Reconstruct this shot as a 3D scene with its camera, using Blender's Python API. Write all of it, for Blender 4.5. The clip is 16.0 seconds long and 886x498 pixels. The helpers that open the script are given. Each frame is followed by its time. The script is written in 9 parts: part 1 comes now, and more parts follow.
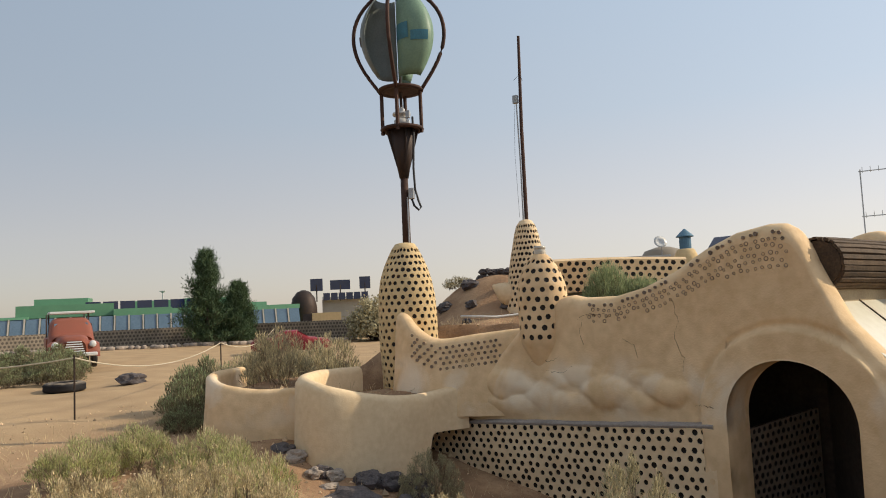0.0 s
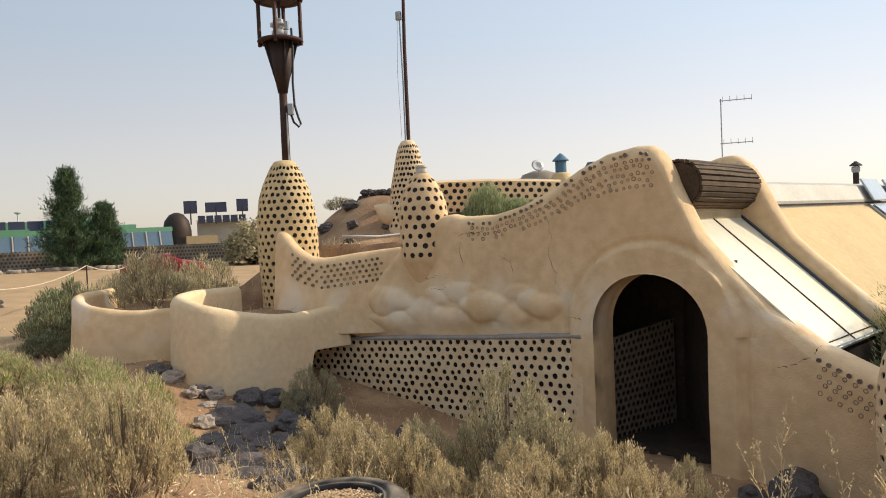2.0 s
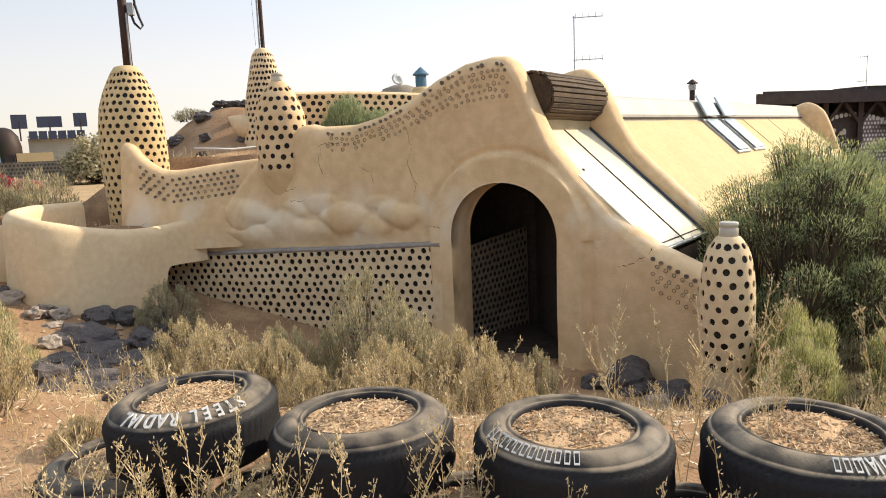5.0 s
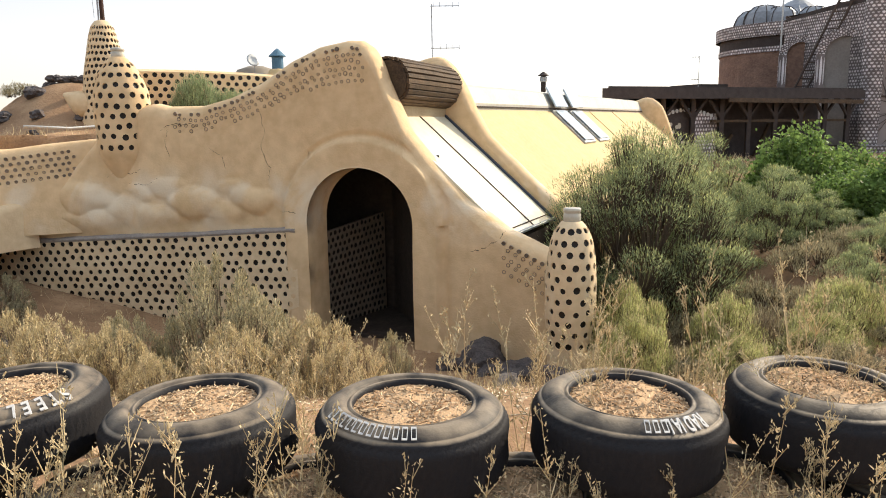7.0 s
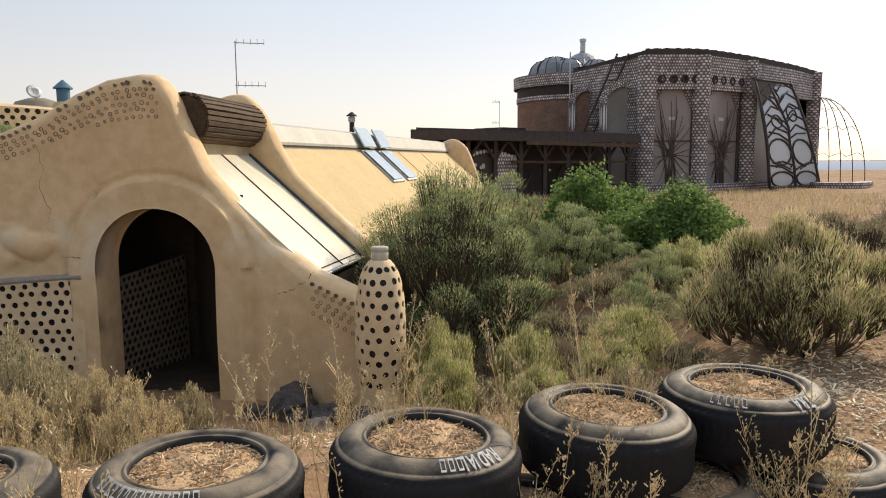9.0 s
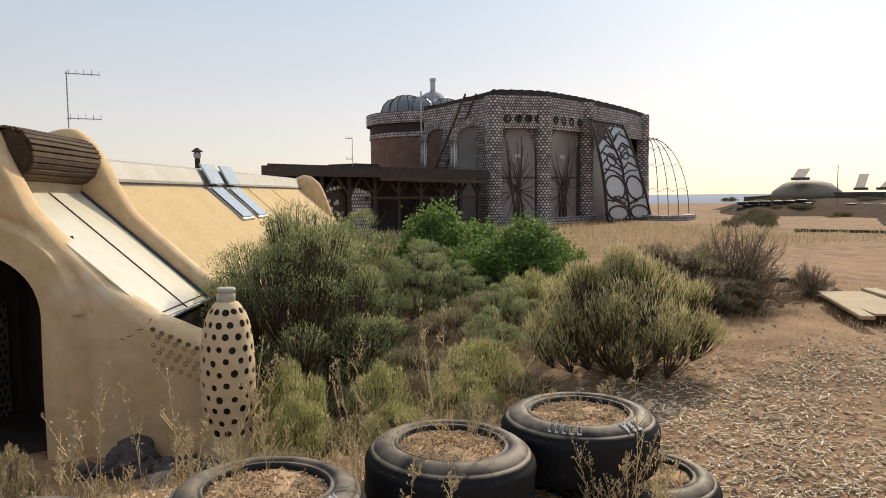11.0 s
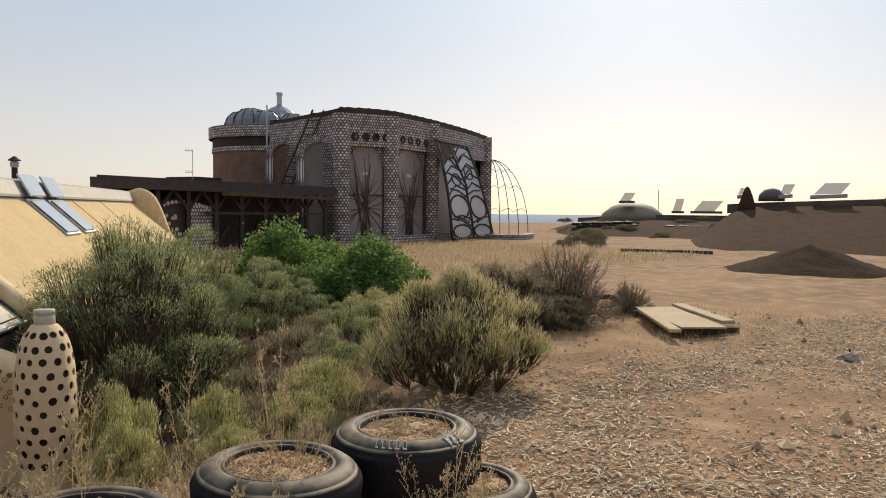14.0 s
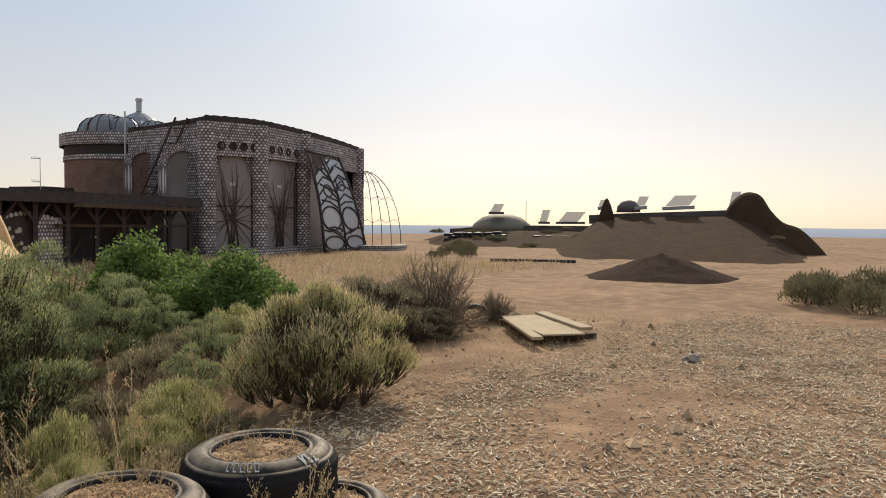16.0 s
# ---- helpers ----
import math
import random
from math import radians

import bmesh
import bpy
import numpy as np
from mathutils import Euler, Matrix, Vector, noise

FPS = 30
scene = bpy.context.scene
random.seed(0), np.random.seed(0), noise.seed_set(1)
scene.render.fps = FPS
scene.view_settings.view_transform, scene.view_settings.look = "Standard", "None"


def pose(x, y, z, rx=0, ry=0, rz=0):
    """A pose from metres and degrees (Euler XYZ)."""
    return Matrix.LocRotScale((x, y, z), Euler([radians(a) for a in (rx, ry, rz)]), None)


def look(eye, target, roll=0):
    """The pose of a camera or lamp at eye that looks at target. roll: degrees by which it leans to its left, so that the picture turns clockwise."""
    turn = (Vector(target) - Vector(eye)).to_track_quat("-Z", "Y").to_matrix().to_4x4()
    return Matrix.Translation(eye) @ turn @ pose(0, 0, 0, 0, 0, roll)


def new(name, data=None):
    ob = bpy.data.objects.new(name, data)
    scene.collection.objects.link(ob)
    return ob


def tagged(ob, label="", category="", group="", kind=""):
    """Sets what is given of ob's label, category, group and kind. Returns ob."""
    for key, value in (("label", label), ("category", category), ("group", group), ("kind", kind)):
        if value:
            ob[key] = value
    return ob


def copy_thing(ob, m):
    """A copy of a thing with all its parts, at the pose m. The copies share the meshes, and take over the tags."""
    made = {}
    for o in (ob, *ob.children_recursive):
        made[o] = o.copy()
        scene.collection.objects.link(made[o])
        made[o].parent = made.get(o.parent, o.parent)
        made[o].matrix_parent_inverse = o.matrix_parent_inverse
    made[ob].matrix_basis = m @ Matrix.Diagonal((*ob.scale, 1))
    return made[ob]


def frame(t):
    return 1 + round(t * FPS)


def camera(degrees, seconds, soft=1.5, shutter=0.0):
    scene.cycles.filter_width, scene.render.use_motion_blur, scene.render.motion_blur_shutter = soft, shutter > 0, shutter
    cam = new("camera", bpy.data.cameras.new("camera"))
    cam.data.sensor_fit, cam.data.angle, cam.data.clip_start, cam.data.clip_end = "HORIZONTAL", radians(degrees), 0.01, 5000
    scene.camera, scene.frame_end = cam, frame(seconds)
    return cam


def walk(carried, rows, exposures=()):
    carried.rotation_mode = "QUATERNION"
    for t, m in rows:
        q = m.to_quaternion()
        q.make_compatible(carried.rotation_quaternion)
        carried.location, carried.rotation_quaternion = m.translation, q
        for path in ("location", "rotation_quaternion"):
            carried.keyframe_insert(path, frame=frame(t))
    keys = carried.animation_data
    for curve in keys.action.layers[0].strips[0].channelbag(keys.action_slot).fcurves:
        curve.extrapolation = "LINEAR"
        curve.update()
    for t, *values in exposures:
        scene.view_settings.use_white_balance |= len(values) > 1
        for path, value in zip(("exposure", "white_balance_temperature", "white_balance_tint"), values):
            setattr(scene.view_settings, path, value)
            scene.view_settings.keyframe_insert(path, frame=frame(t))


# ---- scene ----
cam = camera(62.35, 16.0, soft=1.0)
PATH = [
    (0.0, -0.128, 0.121, 1.811, 4.46, -2.61, 29.06),
    (0.5, -0.134, 0.126, 1.800, 2.99, -2.43, 26.85),
    (1.0, -0.127, 0.113, 1.773, 1.36, -2.51, 24.60),
    (1.5, -0.123, 0.104, 1.754, -0.46, -2.67, 22.17),
    (2.0, -0.120, 0.093, 1.727, -1.84, -2.50, 20.10),
    (2.5, -0.121, 0.059, 1.683, -3.80, -2.76, 18.92),
    (3.0, -0.101, 0.041, 1.667, -5.76, -2.86, 17.37),
    (3.5, -0.098, 0.038, 1.647, -7.34, -3.36, 15.53),
    (4.0, -0.093, 0.040, 1.632, -7.83, -3.23, 13.45),
    (6.5, -0.027, -0.007, 1.602, -9.65, -1.10, 2.27),
    (7.0, 0.000, 0.000, 1.600, -9.90, -0.88, -1.16),
    (7.5, 0.017, 0.008, 1.597, -10.07, -0.46, -4.25),
    (8.0, 0.042, 0.020, 1.597, -9.24, -0.18, -7.88),
    (8.5, 0.066, 0.031, 1.599, -8.00, -0.35, -11.75),
    (9.0, 0.091, 0.042, 1.601, -7.04, -0.36, -15.63),
    (9.5, 0.108, 0.043, 1.606, -6.06, -0.35, -19.04),
    (10.0, 0.123, 0.040, 1.612, -5.30, -0.53, -22.03),
    (12.5, 0.151, -0.061, 1.643, -3.55, -0.10, -32.22),
    (13.0, 0.147, -0.082, 1.649, -3.39, -0.03, -33.89),
    (13.5, 0.142, -0.107, 1.654, -3.25, 0.07, -35.93),
    (14.0, 0.144, -0.140, 1.661, -3.08, 0.52, -38.68),
    (14.5, 0.161, -0.155, 1.672, -2.69, 0.50, -41.23),
    (15.0, 0.180, -0.168, 1.677, -2.29, 0.33, -44.05),
    (15.5, 0.194, -0.192, 1.684, -2.14, 0.28, -46.35),
    (16.0, 0.199, -0.216, 1.686, -2.16, 0.37, -48.47),
]
EXPOSURES = [(0.0, 0.14), (2.0, 0.38), (4.0, 0.64), (7.0, 0.86), (8.0, 0.76), (8.5, 0.66), (9.0, 0.34), (10.0, 0.12), (12.5, 0.02), (16.0, -0.05)]
walk(cam, [(t, pose(x, y, z, 90 + p, 0, w) @ pose(0, 0, 0, 0, 0, r)) for t, x, y, z, p, r, w in PATH], EXPOSURES)

# ---------------------------------------------------------------- light
SUN_AZ, SUN_EL = 55.0, 31.0
world = bpy.data.worlds.new("world")
scene.world = world
world.use_nodes = True
wn = world.node_tree
sky = wn.nodes.new("ShaderNodeTexSky")
sky.sky_type = 'NISHITA'
sky.sun_disc = False
sky.sun_elevation, sky.sun_rotation = radians(SUN_EL), radians(SUN_AZ)
sky.altitude, sky.air_density, sky.dust_density, sky.ozone_density = 2100, 1.0, 5.0, 1.0
# thin smoke haze over the whole sky: pale blue overhead, cream towards the horizon
co, sep, ramp, both = wn.nodes.new("ShaderNodeTexCoord"), wn.nodes.new("ShaderNodeSeparateXYZ"), wn.nodes.new("ShaderNodeValToRGB"), wn.nodes.new("ShaderNodeMix")
wn.links.new(co.outputs["Generated"], sep.inputs[0]), wn.links.new(sep.outputs[2], ramp.inputs[0])
for at_, c_ in ((0.0, (5.9, 5.05, 4.25)), (0.10, (5.9, 5.3, 4.75)), (0.25, (4.7, 5.15, 5.5)), (0.55, (4.1, 5.2, 6.4)), (1.0, (3.5, 4.7, 6.4))):
    e_ = ramp.color_ramp.elements.new(at_)
    e_.color = (*(v_ / 8 for v_ in c_), 1)
ramp.color_ramp.elements.remove(ramp.color_ramp.elements[0])
gain = wn.nodes.new("ShaderNodeVectorMath")
gain.operation = 'SCALE'
gain.inputs["Scale"].default_value = 7.3
wn.links.new(ramp.outputs[0], gain.inputs[0])
# the haze glows a little more towards the sun
glow, glow_map = wn.nodes.new("ShaderNodeVectorMath"), wn.nodes.new("ShaderNodeMapRange")
glow.operation = 'DOT_PRODUCT'
glow.inputs[1].default_value = (math.sin(radians(SUN_AZ)), math.cos(radians(SUN_AZ)), 0.0)
wn.links.new(co.outputs["Generated"], glow.inputs[0]), wn.links.new(glow.outputs["Value"], glow_map.inputs["Value"])
glow_map.inputs["From Min"].default_value, glow_map.inputs["From Max"].default_value = -0.6, 0.6
glow_map.inputs["To Min"].default_value, glow_map.inputs["To Max"].default_value = 4.8, 7.9
wn.links.new(glow_map.outputs[0], gain.inputs["Scale"])
both.data_type, both.blend_type = 'RGBA', 'MIX'
both.inputs[0].default_value = 0.72
wn.links.new(sky.outputs[0], both.inputs[6]), wn.links.new(gain.outputs[0], both.inputs[7])
wn.links.new(both.outputs[2], wn.nodes["Background"].inputs[0])
wn.nodes["Background"].inputs[1].default_value = 0.13
sun = new("sun", bpy.data.lights.new("sun", 'SUN'))
sun.data.energy, sun.data.angle, sun.data.color = 3.6, radians(0.6), (1.0, 0.86, 0.66)
SUN_DIR = Vector((math.sin(radians(SUN_AZ)) * math.cos(radians(SUN_EL)), math.cos(radians(SUN_AZ)) * math.cos(radians(SUN_EL)), math.sin(radians(SUN_EL))))
sun.matrix_world = look(SUN_DIR * 50, (0, 0, 0))

# ---------------------------------------------------------------- materials
def mat(name, base, rough=0.85, dark=None, scale=3.0, fine=40.0, mix=0.5, bump=0.3, bump_scale=60.0, metal=0.0, island=0.0, obj=0.0, spec=0.3, trans=0.0):
    """Procedural surface: two noises vary the colour, a third gives relief."""
    m = bpy.data.materials.new(name)
    m.use_nodes = True
    nt = m.node_tree
    N, L = nt.nodes, nt.links
    b = N["Principled BSDF"]
    b.inputs["Roughness"].default_value, b.inputs["Metallic"].default_value = rough, metal
    b.inputs["Specular IOR Level"].default_value = spec
    dark = dark or tuple(c * 0.6 for c in base)
    geo = N.new("ShaderNodeNewGeometry")
    pos = geo.outputs["Position"]
    n1, n2 = N.new("ShaderNodeTexNoise"), N.new("ShaderNodeTexNoise")
    n1.inputs["Scale"].default_value, n1.inputs["Detail"].default_value = scale, 6
    n2.inputs["Scale"].default_value, n2.inputs["Detail"].default_value = fine, 3
    L.new(pos, n1.inputs["Vector"]), L.new(pos, n2.inputs["Vector"])
    add = N.new("ShaderNodeMath")
    add.operation = 'ADD'
    L.new(n1.outputs["Fac"], add.inputs[0]), L.new(n2.outputs["Fac"], add.inputs[1])
    rng = N.new("ShaderNodeMapRange")
    rng.inputs["From Min"].default_value, rng.inputs["From Max"].default_value = 0.75, 1.25
    rng.inputs["To Max"].default_value = mix
    L.new(add.outputs[0], rng.inputs["Value"])
    mx = N.new("ShaderNodeMix")
    mx.data_type = 'RGBA'
    mx.inputs[6].default_value, mx.inputs[7].default_value = (*base, 1), (*dark, 1)
    L.new(rng.outputs[0], mx.inputs[0])
    col = mx.outputs[2]
    if island or obj:
        hv = N.new("ShaderNodeHueSaturation")
        r2 = N.new("ShaderNodeMapRange")
        amt = island or obj
        r2.inputs["To Min"].default_value, r2.inputs["To Max"].default_value = 1 - amt, 1 + amt
        src = geo.outputs["Random Per Island"] if island else N.new("ShaderNodeObjectInfo").outputs["Random"]
        L.new(src, r2.inputs["Value"]), L.new(r2.outputs[0], hv.inputs["Value"]), L.new(col, hv.inputs["Color"])
        col = hv.outputs[0]
    L.new(col, b.inputs["Base Color"])
    if bump:
        n3, bp = N.new("ShaderNodeTexNoise"), N.new("ShaderNodeBump")
        n3.inputs["Scale"].default_value, n3.inputs["Detail"].default_value = bump_scale, 5
        L.new(pos, n3.inputs["Vector"]), L.new(n3.outputs["Fac"], bp.inputs["Height"]), L.new(bp.outputs[0], b.inputs["Normal"])
        bp.inputs["Strength"].default_value, bp.inputs["Distance"].default_value = bump, 0.6 / bump_scale
    if trans:
        t, ms = N.new("ShaderNodeBsdfTranslucent"), N.new("ShaderNodeMixShader")
        ms.inputs[0].default_value = trans
        L.new(col, t.inputs[0]), L.new(b.outputs[0], ms.inputs[1]), L.new(t.outputs[0], ms.inputs[2])
        L.new(ms.outputs[0], N["Material Output"].inputs[0])
    return m


ADOBE = mat("adobe_plaster", (0.78, 0.565, 0.335), 0.92, (0.61, 0.415, 0.225), 1.3, 7.0, 0.85, 0.35, 45)
ADOBE_PALE = mat("pale_plaster", (0.78, 0.60, 0.38), 0.92, (0.64, 0.46, 0.27), 1.6, 12.0, 0.7, 0.3, 45)
ADOBE_YELLOW = mat("yellow_plaster", (0.66, 0.49, 0.26), 0.9, (0.52, 0.37, 0.19), 1.5, 12.0, 0.6, 0.3, 40)
MORTAR = mat("grey_mortar", (0.36, 0.31, 0.27), 0.9, (0.2, 0.17, 0.15), 4, 30, 0.7, 0.5, 60)
DARK_GLASS = mat("dark_bottle_glass", (0.012, 0.010, 0.009), 0.45, (0.03, 0.02, 0.012), 5, 30, 0.6, 0.0, obj=0.6, spec=0.25)
GREY_GLASS = mat("clear_bottle_base", (0.25, 0.175, 0.115), 0.3, (0.13, 0.09, 0.06), 5, 30, 0.6, 0.0, obj=0.4, spec=0.6)
PALE_GLASS = mat("clear_bottle_neck", (0.55, 0.50, 0.40), 0.15, (0.4, 0.36, 0.3), 9, 30, 0.5, 0.0, spec=0.6)
RUBBER = mat("worn_black_rubber", (0.011, 0.011, 0.014), 0.55, (0.03, 0.026, 0.024), 6, 60, 0.55, 0.3, 120, spec=0.5)
WHITE_PAINT = mat("worn_white_lettering", (0.72, 0.70, 0.66), 0.7, (0.45, 0.42, 0.4), 12, 90, 0.7, 0.1)
TYRE_DIRT = mat("packed_gravel_soil", (0.56, 0.37, 0.21), 0.95, (0.4, 0.25, 0.135), 9, 90, 0.8, 1.0, 150)
PEBBLE = mat("gravel", (0.58, 0.42, 0.26), 0.95, (0.40, 0.28, 0.17), 9, 60, 0.7, 0.3, 100, island=0.6)
RUST = mat("rusty_steel", (0.085, 0.043, 0.03), 0.7, (0.035, 0.02, 0.017), 5, 60, 0.8, 0.3, 90, metal=0.3)
DARK_STEEL = mat("dark_steel", (0.035, 0.028, 0.026), 0.6, (0.06, 0.035, 0.025), 5, 60, 0.8, 0.2, 90, metal=0.4)
# Pale blue base colour carries the sky's reflection on these panes.
SKY_PANE = mat("sky_tinted_pane", (0.5, 0.56, 0.62), 0.14, (0.38, 0.45, 0.52), 1.5, 9, 0.7, 0.0, spec=0.9)
DULL_METAL = mat("dull_grey_dome_glass", (0.29, 0.31, 0.34), 0.45, (0.19, 0.205, 0.23), 1.5, 9, 0.8, 0.0)
PARAPET = mat("pale_weathered_sheet", (0.52, 0.49, 0.42), 0.6, (0.40, 0.37, 0.31), 2, 18, 0.8, 0.15, 30)
HOUSE_GREY = mat("grey_brown_plaster", (0.16, 0.135, 0.12), 0.9, (0.10, 0.085, 0.075), 1.5, 12, 0.8, 0.3, 12)
GALV = mat("galvanised_metal", (0.42, 0.43, 0.43), 0.45, (0.3, 0.3, 0.31), 6, 60, 0.7, 0.1, 60, metal=0.6)
WHITE_METAL = mat("white_enamel", (0.62, 0.62, 0.60), 0.4, (0.45, 0.45, 0.44), 6, 60, 0.6, 0.1)
BLUE_METAL = mat("blue_painted_metal", (0.09, 0.19, 0.27), 0.5, (0.06, 0.12, 0.17), 6, 60, 0.6, 0.1)
VANE_GREEN = mat("green_painted_vane", (0.19, 0.29, 0.20), 0.5, (0.12, 0.20, 0.15), 4, 40, 0.7, 0.1)
VANE_GREY = mat("grey_painted_vane", (0.17, 0.19, 0.18), 0.5, (0.11, 0.13, 0.12), 4, 40, 0.7, 0.1)
VANE_MARK = mat("faded_blue_mark", (0.06, 0.20, 0.26), 0.6, (0.05, 0.13, 0.17), 8, 40, 0.7, 0.0)
VANE_RED = mat("faded_red_mark", (0.28, 0.10, 0.12), 0.6, (0.18, 0.07, 0.08), 8, 40, 0.7, 0.0)
WOOD_OLD = mat("weathered_dark_wood", (0.13, 0.085, 0.05), 0.85, (0.05, 0.033, 0.022), 5, 50, 0.9, 0.6, 60, obj=0.3)
WOOD_PALE = mat("sun_bleached_board", (0.52, 0.41, 0.26), 0.85, (0.38, 0.28, 0.17), 4, 50, 0.7, 0.4, 70)
TIMBER = mat("dark_timber", (0.075, 0.06, 0.055), 0.85, (0.04, 0.032, 0.03), 4, 40, 0.8, 0.5, 40)
ROCK = mat("dark_lava_rock", (0.135, 0.115, 0.11), 0.9, (0.045, 0.039, 0.041), 7, 50, 0.8, 0.7, 40)
ROCK_PALE = mat("grey_stone", (0.40, 0.33, 0.27), 0.9, (0.22, 0.18, 0.145), 7, 50, 0.8, 0.7, 40)
BLUE_STEEL = mat("blue_black_steel", (0.03, 0.045, 0.075), 0.45, (0.02, 0.028, 0.045), 5, 50, 0.6, 0.1, spec=0.5)
# Opaque cream in place of clear glass: sky glare is in the colour.
GLARE_GLAZE = mat("glare_cream_glazing", (0.8, 0.74, 0.58), 0.26, (0.68, 0.60, 0.43), 2, 12, 0.5, 0.0, spec=1.0)
CHIP = mat("wood_chip", (0.74, 0.61, 0.44), 0.9, (0.45, 0.34, 0.23), 12, 70, 0.6, 0.2, 90, island=0.6)
DARK_SOIL = mat("dark_loose_soil", (0.062, 0.036, 0.024), 0.95, (0.034, 0.02, 0.014), 2.5, 25, 0.8, 0.9, 14, spec=0.05)
# Partition plaster darkened: the passage's dimness is in this colour.
SHADED_PLASTER = mat("shaded_partition_plaster", (0.25, 0.195, 0.145), 0.95, (0.15, 0.115, 0.085), 3, 20, 0.7, 0.3, 40)
# Near-black brown: the shade of enclosed places is put into the colour.
INSIDE_SHADE = mat("painted_inside_shade", (0.075, 0.055, 0.042), 0.95, (0.03, 0.02, 0.015), 3, 20, 0.7, 0.3, 40)
TRUCK_RED = mat("faded_red_paint", (0.25, 0.075, 0.045), 0.5, (0.22, 0.075, 0.045), 3, 25, 0.8, 0.1)
CAR_RED = mat("red_car_paint", (0.22, 0.02, 0.025), 0.35, (0.25, 0.03, 0.03), 3, 25, 0.5, 0.0)
WINDOW = mat("window_glass", (0.10, 0.16, 0.22), 0.08, (0.06, 0.10, 0.14), 1.2, 10, 0.6, 0.0, spec=0.8)
SOLAR = mat("solar_cells", (0.012, 0.022, 0.07), 0.12, (0.01, 0.016, 0.05), 3, 30, 0.6, 0.0, spec=0.7)
GREEN_ROOF = mat("green_painted_roof", (0.11, 0.26, 0.15), 0.6, (0.08, 0.19, 0.11), 2, 20, 0.6, 0.1)
ROPE = mat("pale_rope", (0.55, 0.48, 0.36), 0.9, (0.4, 0.33, 0.24), 20, 90, 0.6, 0.2)
HOUSE_PALE = mat("pale_wall", (0.40, 0.38, 0.33), 0.85, (0.3, 0.28, 0.24), 2, 20, 0.6, 0.2)
BRICKY = mat("red_brown_masonry", (0.27, 0.165, 0.12), 0.9, (0.14, 0.085, 0.065), 2.0, 9, 0.8, 0.8, 12)
DIRTWALL = mat("brown_earth", (0.088, 0.053, 0.033), 0.95, (0.055, 0.034, 0.023), 1.5, 20, 0.8, 0.8, 14, spec=0.05)
LEAF_GREEN = mat("bright_green_leaves", (0.21, 0.305, 0.085), 0.6, (0.115, 0.18, 0.05), 3, 20, 0.8, 0.0, island=0.45, trans=0.45)
LEAF_RABBIT = mat("grey_green_brush", (0.34, 0.38, 0.20), 0.8, (0.20, 0.24, 0.115), 2.5, 20, 0.8, 0.0, island=0.5, trans=0.42)
LEAF_OLIVE = mat("olive_brush", (0.48, 0.48, 0.21), 0.8, (0.32, 0.335, 0.14), 2.5, 20, 0.8, 0.0, island=0.5, trans=0.44)
LEAF_DRY = mat("dry_tan_brush", (0.63, 0.53, 0.315), 0.85, (0.38, 0.31, 0.175), 3, 20, 0.8, 0.0, island=0.4, trans=0.42)
LEAF_GREY = mat("silver_sage_leaves", (0.46, 0.41, 0.26), 0.85, (0.3, 0.27, 0.165), 3, 20, 0.8, 0.0, island=0.35, trans=0.38)
LEAF_JUNIPER = mat("dark_conifer_needles", (0.085, 0.13, 0.06), 0.8, (0.045, 0.075, 0.04), 2, 12, 0.8, 0.0, island=0.4, trans=0.15)
STEM = mat("brown_twigs", (0.12, 0.085, 0.055), 0.9, (0.07, 0.05, 0.035), 6, 40, 0.7, 0.0, island=0.3)
STRAW = mat("dry_straw_stalk", (0.66, 0.53, 0.32), 0.85, (0.48, 0.37, 0.2), 6, 40, 0.7, 0.0, island=0.35, trans=0.2)
TWIG = mat("dry_grey_twigs", (0.3, 0.235, 0.16), 0.9, (0.19, 0.14, 0.095), 6, 40, 0.7, 0.0, island=0.35, trans=0.15)
FADED = mat("grey_brown_leaves", (0.41, 0.36, 0.22), 0.85, (0.26, 0.225, 0.14), 3, 20, 0.8, 0.0, island=0.4, trans=0.35)
BRANCH = mat("bent_brown_branch", (0.11, 0.08, 0.065), 0.85, (0.06, 0.045, 0.04), 5, 40, 0.7, 0.4, 40)
INFILL = mat("grey_render_infill", (0.27, 0.245, 0.225), 0.9, (0.19, 0.17, 0.155), 2, 14, 0.7, 0.3, 20)
SAGE_DARK = mat("dull_dark_sage", (0.25, 0.225, 0.13), 0.85, (0.15, 0.135, 0.08), 3, 20, 0.8, 0.0, island=0.4, trans=0.25)
BARK = mat("grey_bark", (0.13, 0.10, 0.08), 0.95, (0.07, 0.055, 0.045), 6, 40, 0.7, 0.6, 30)


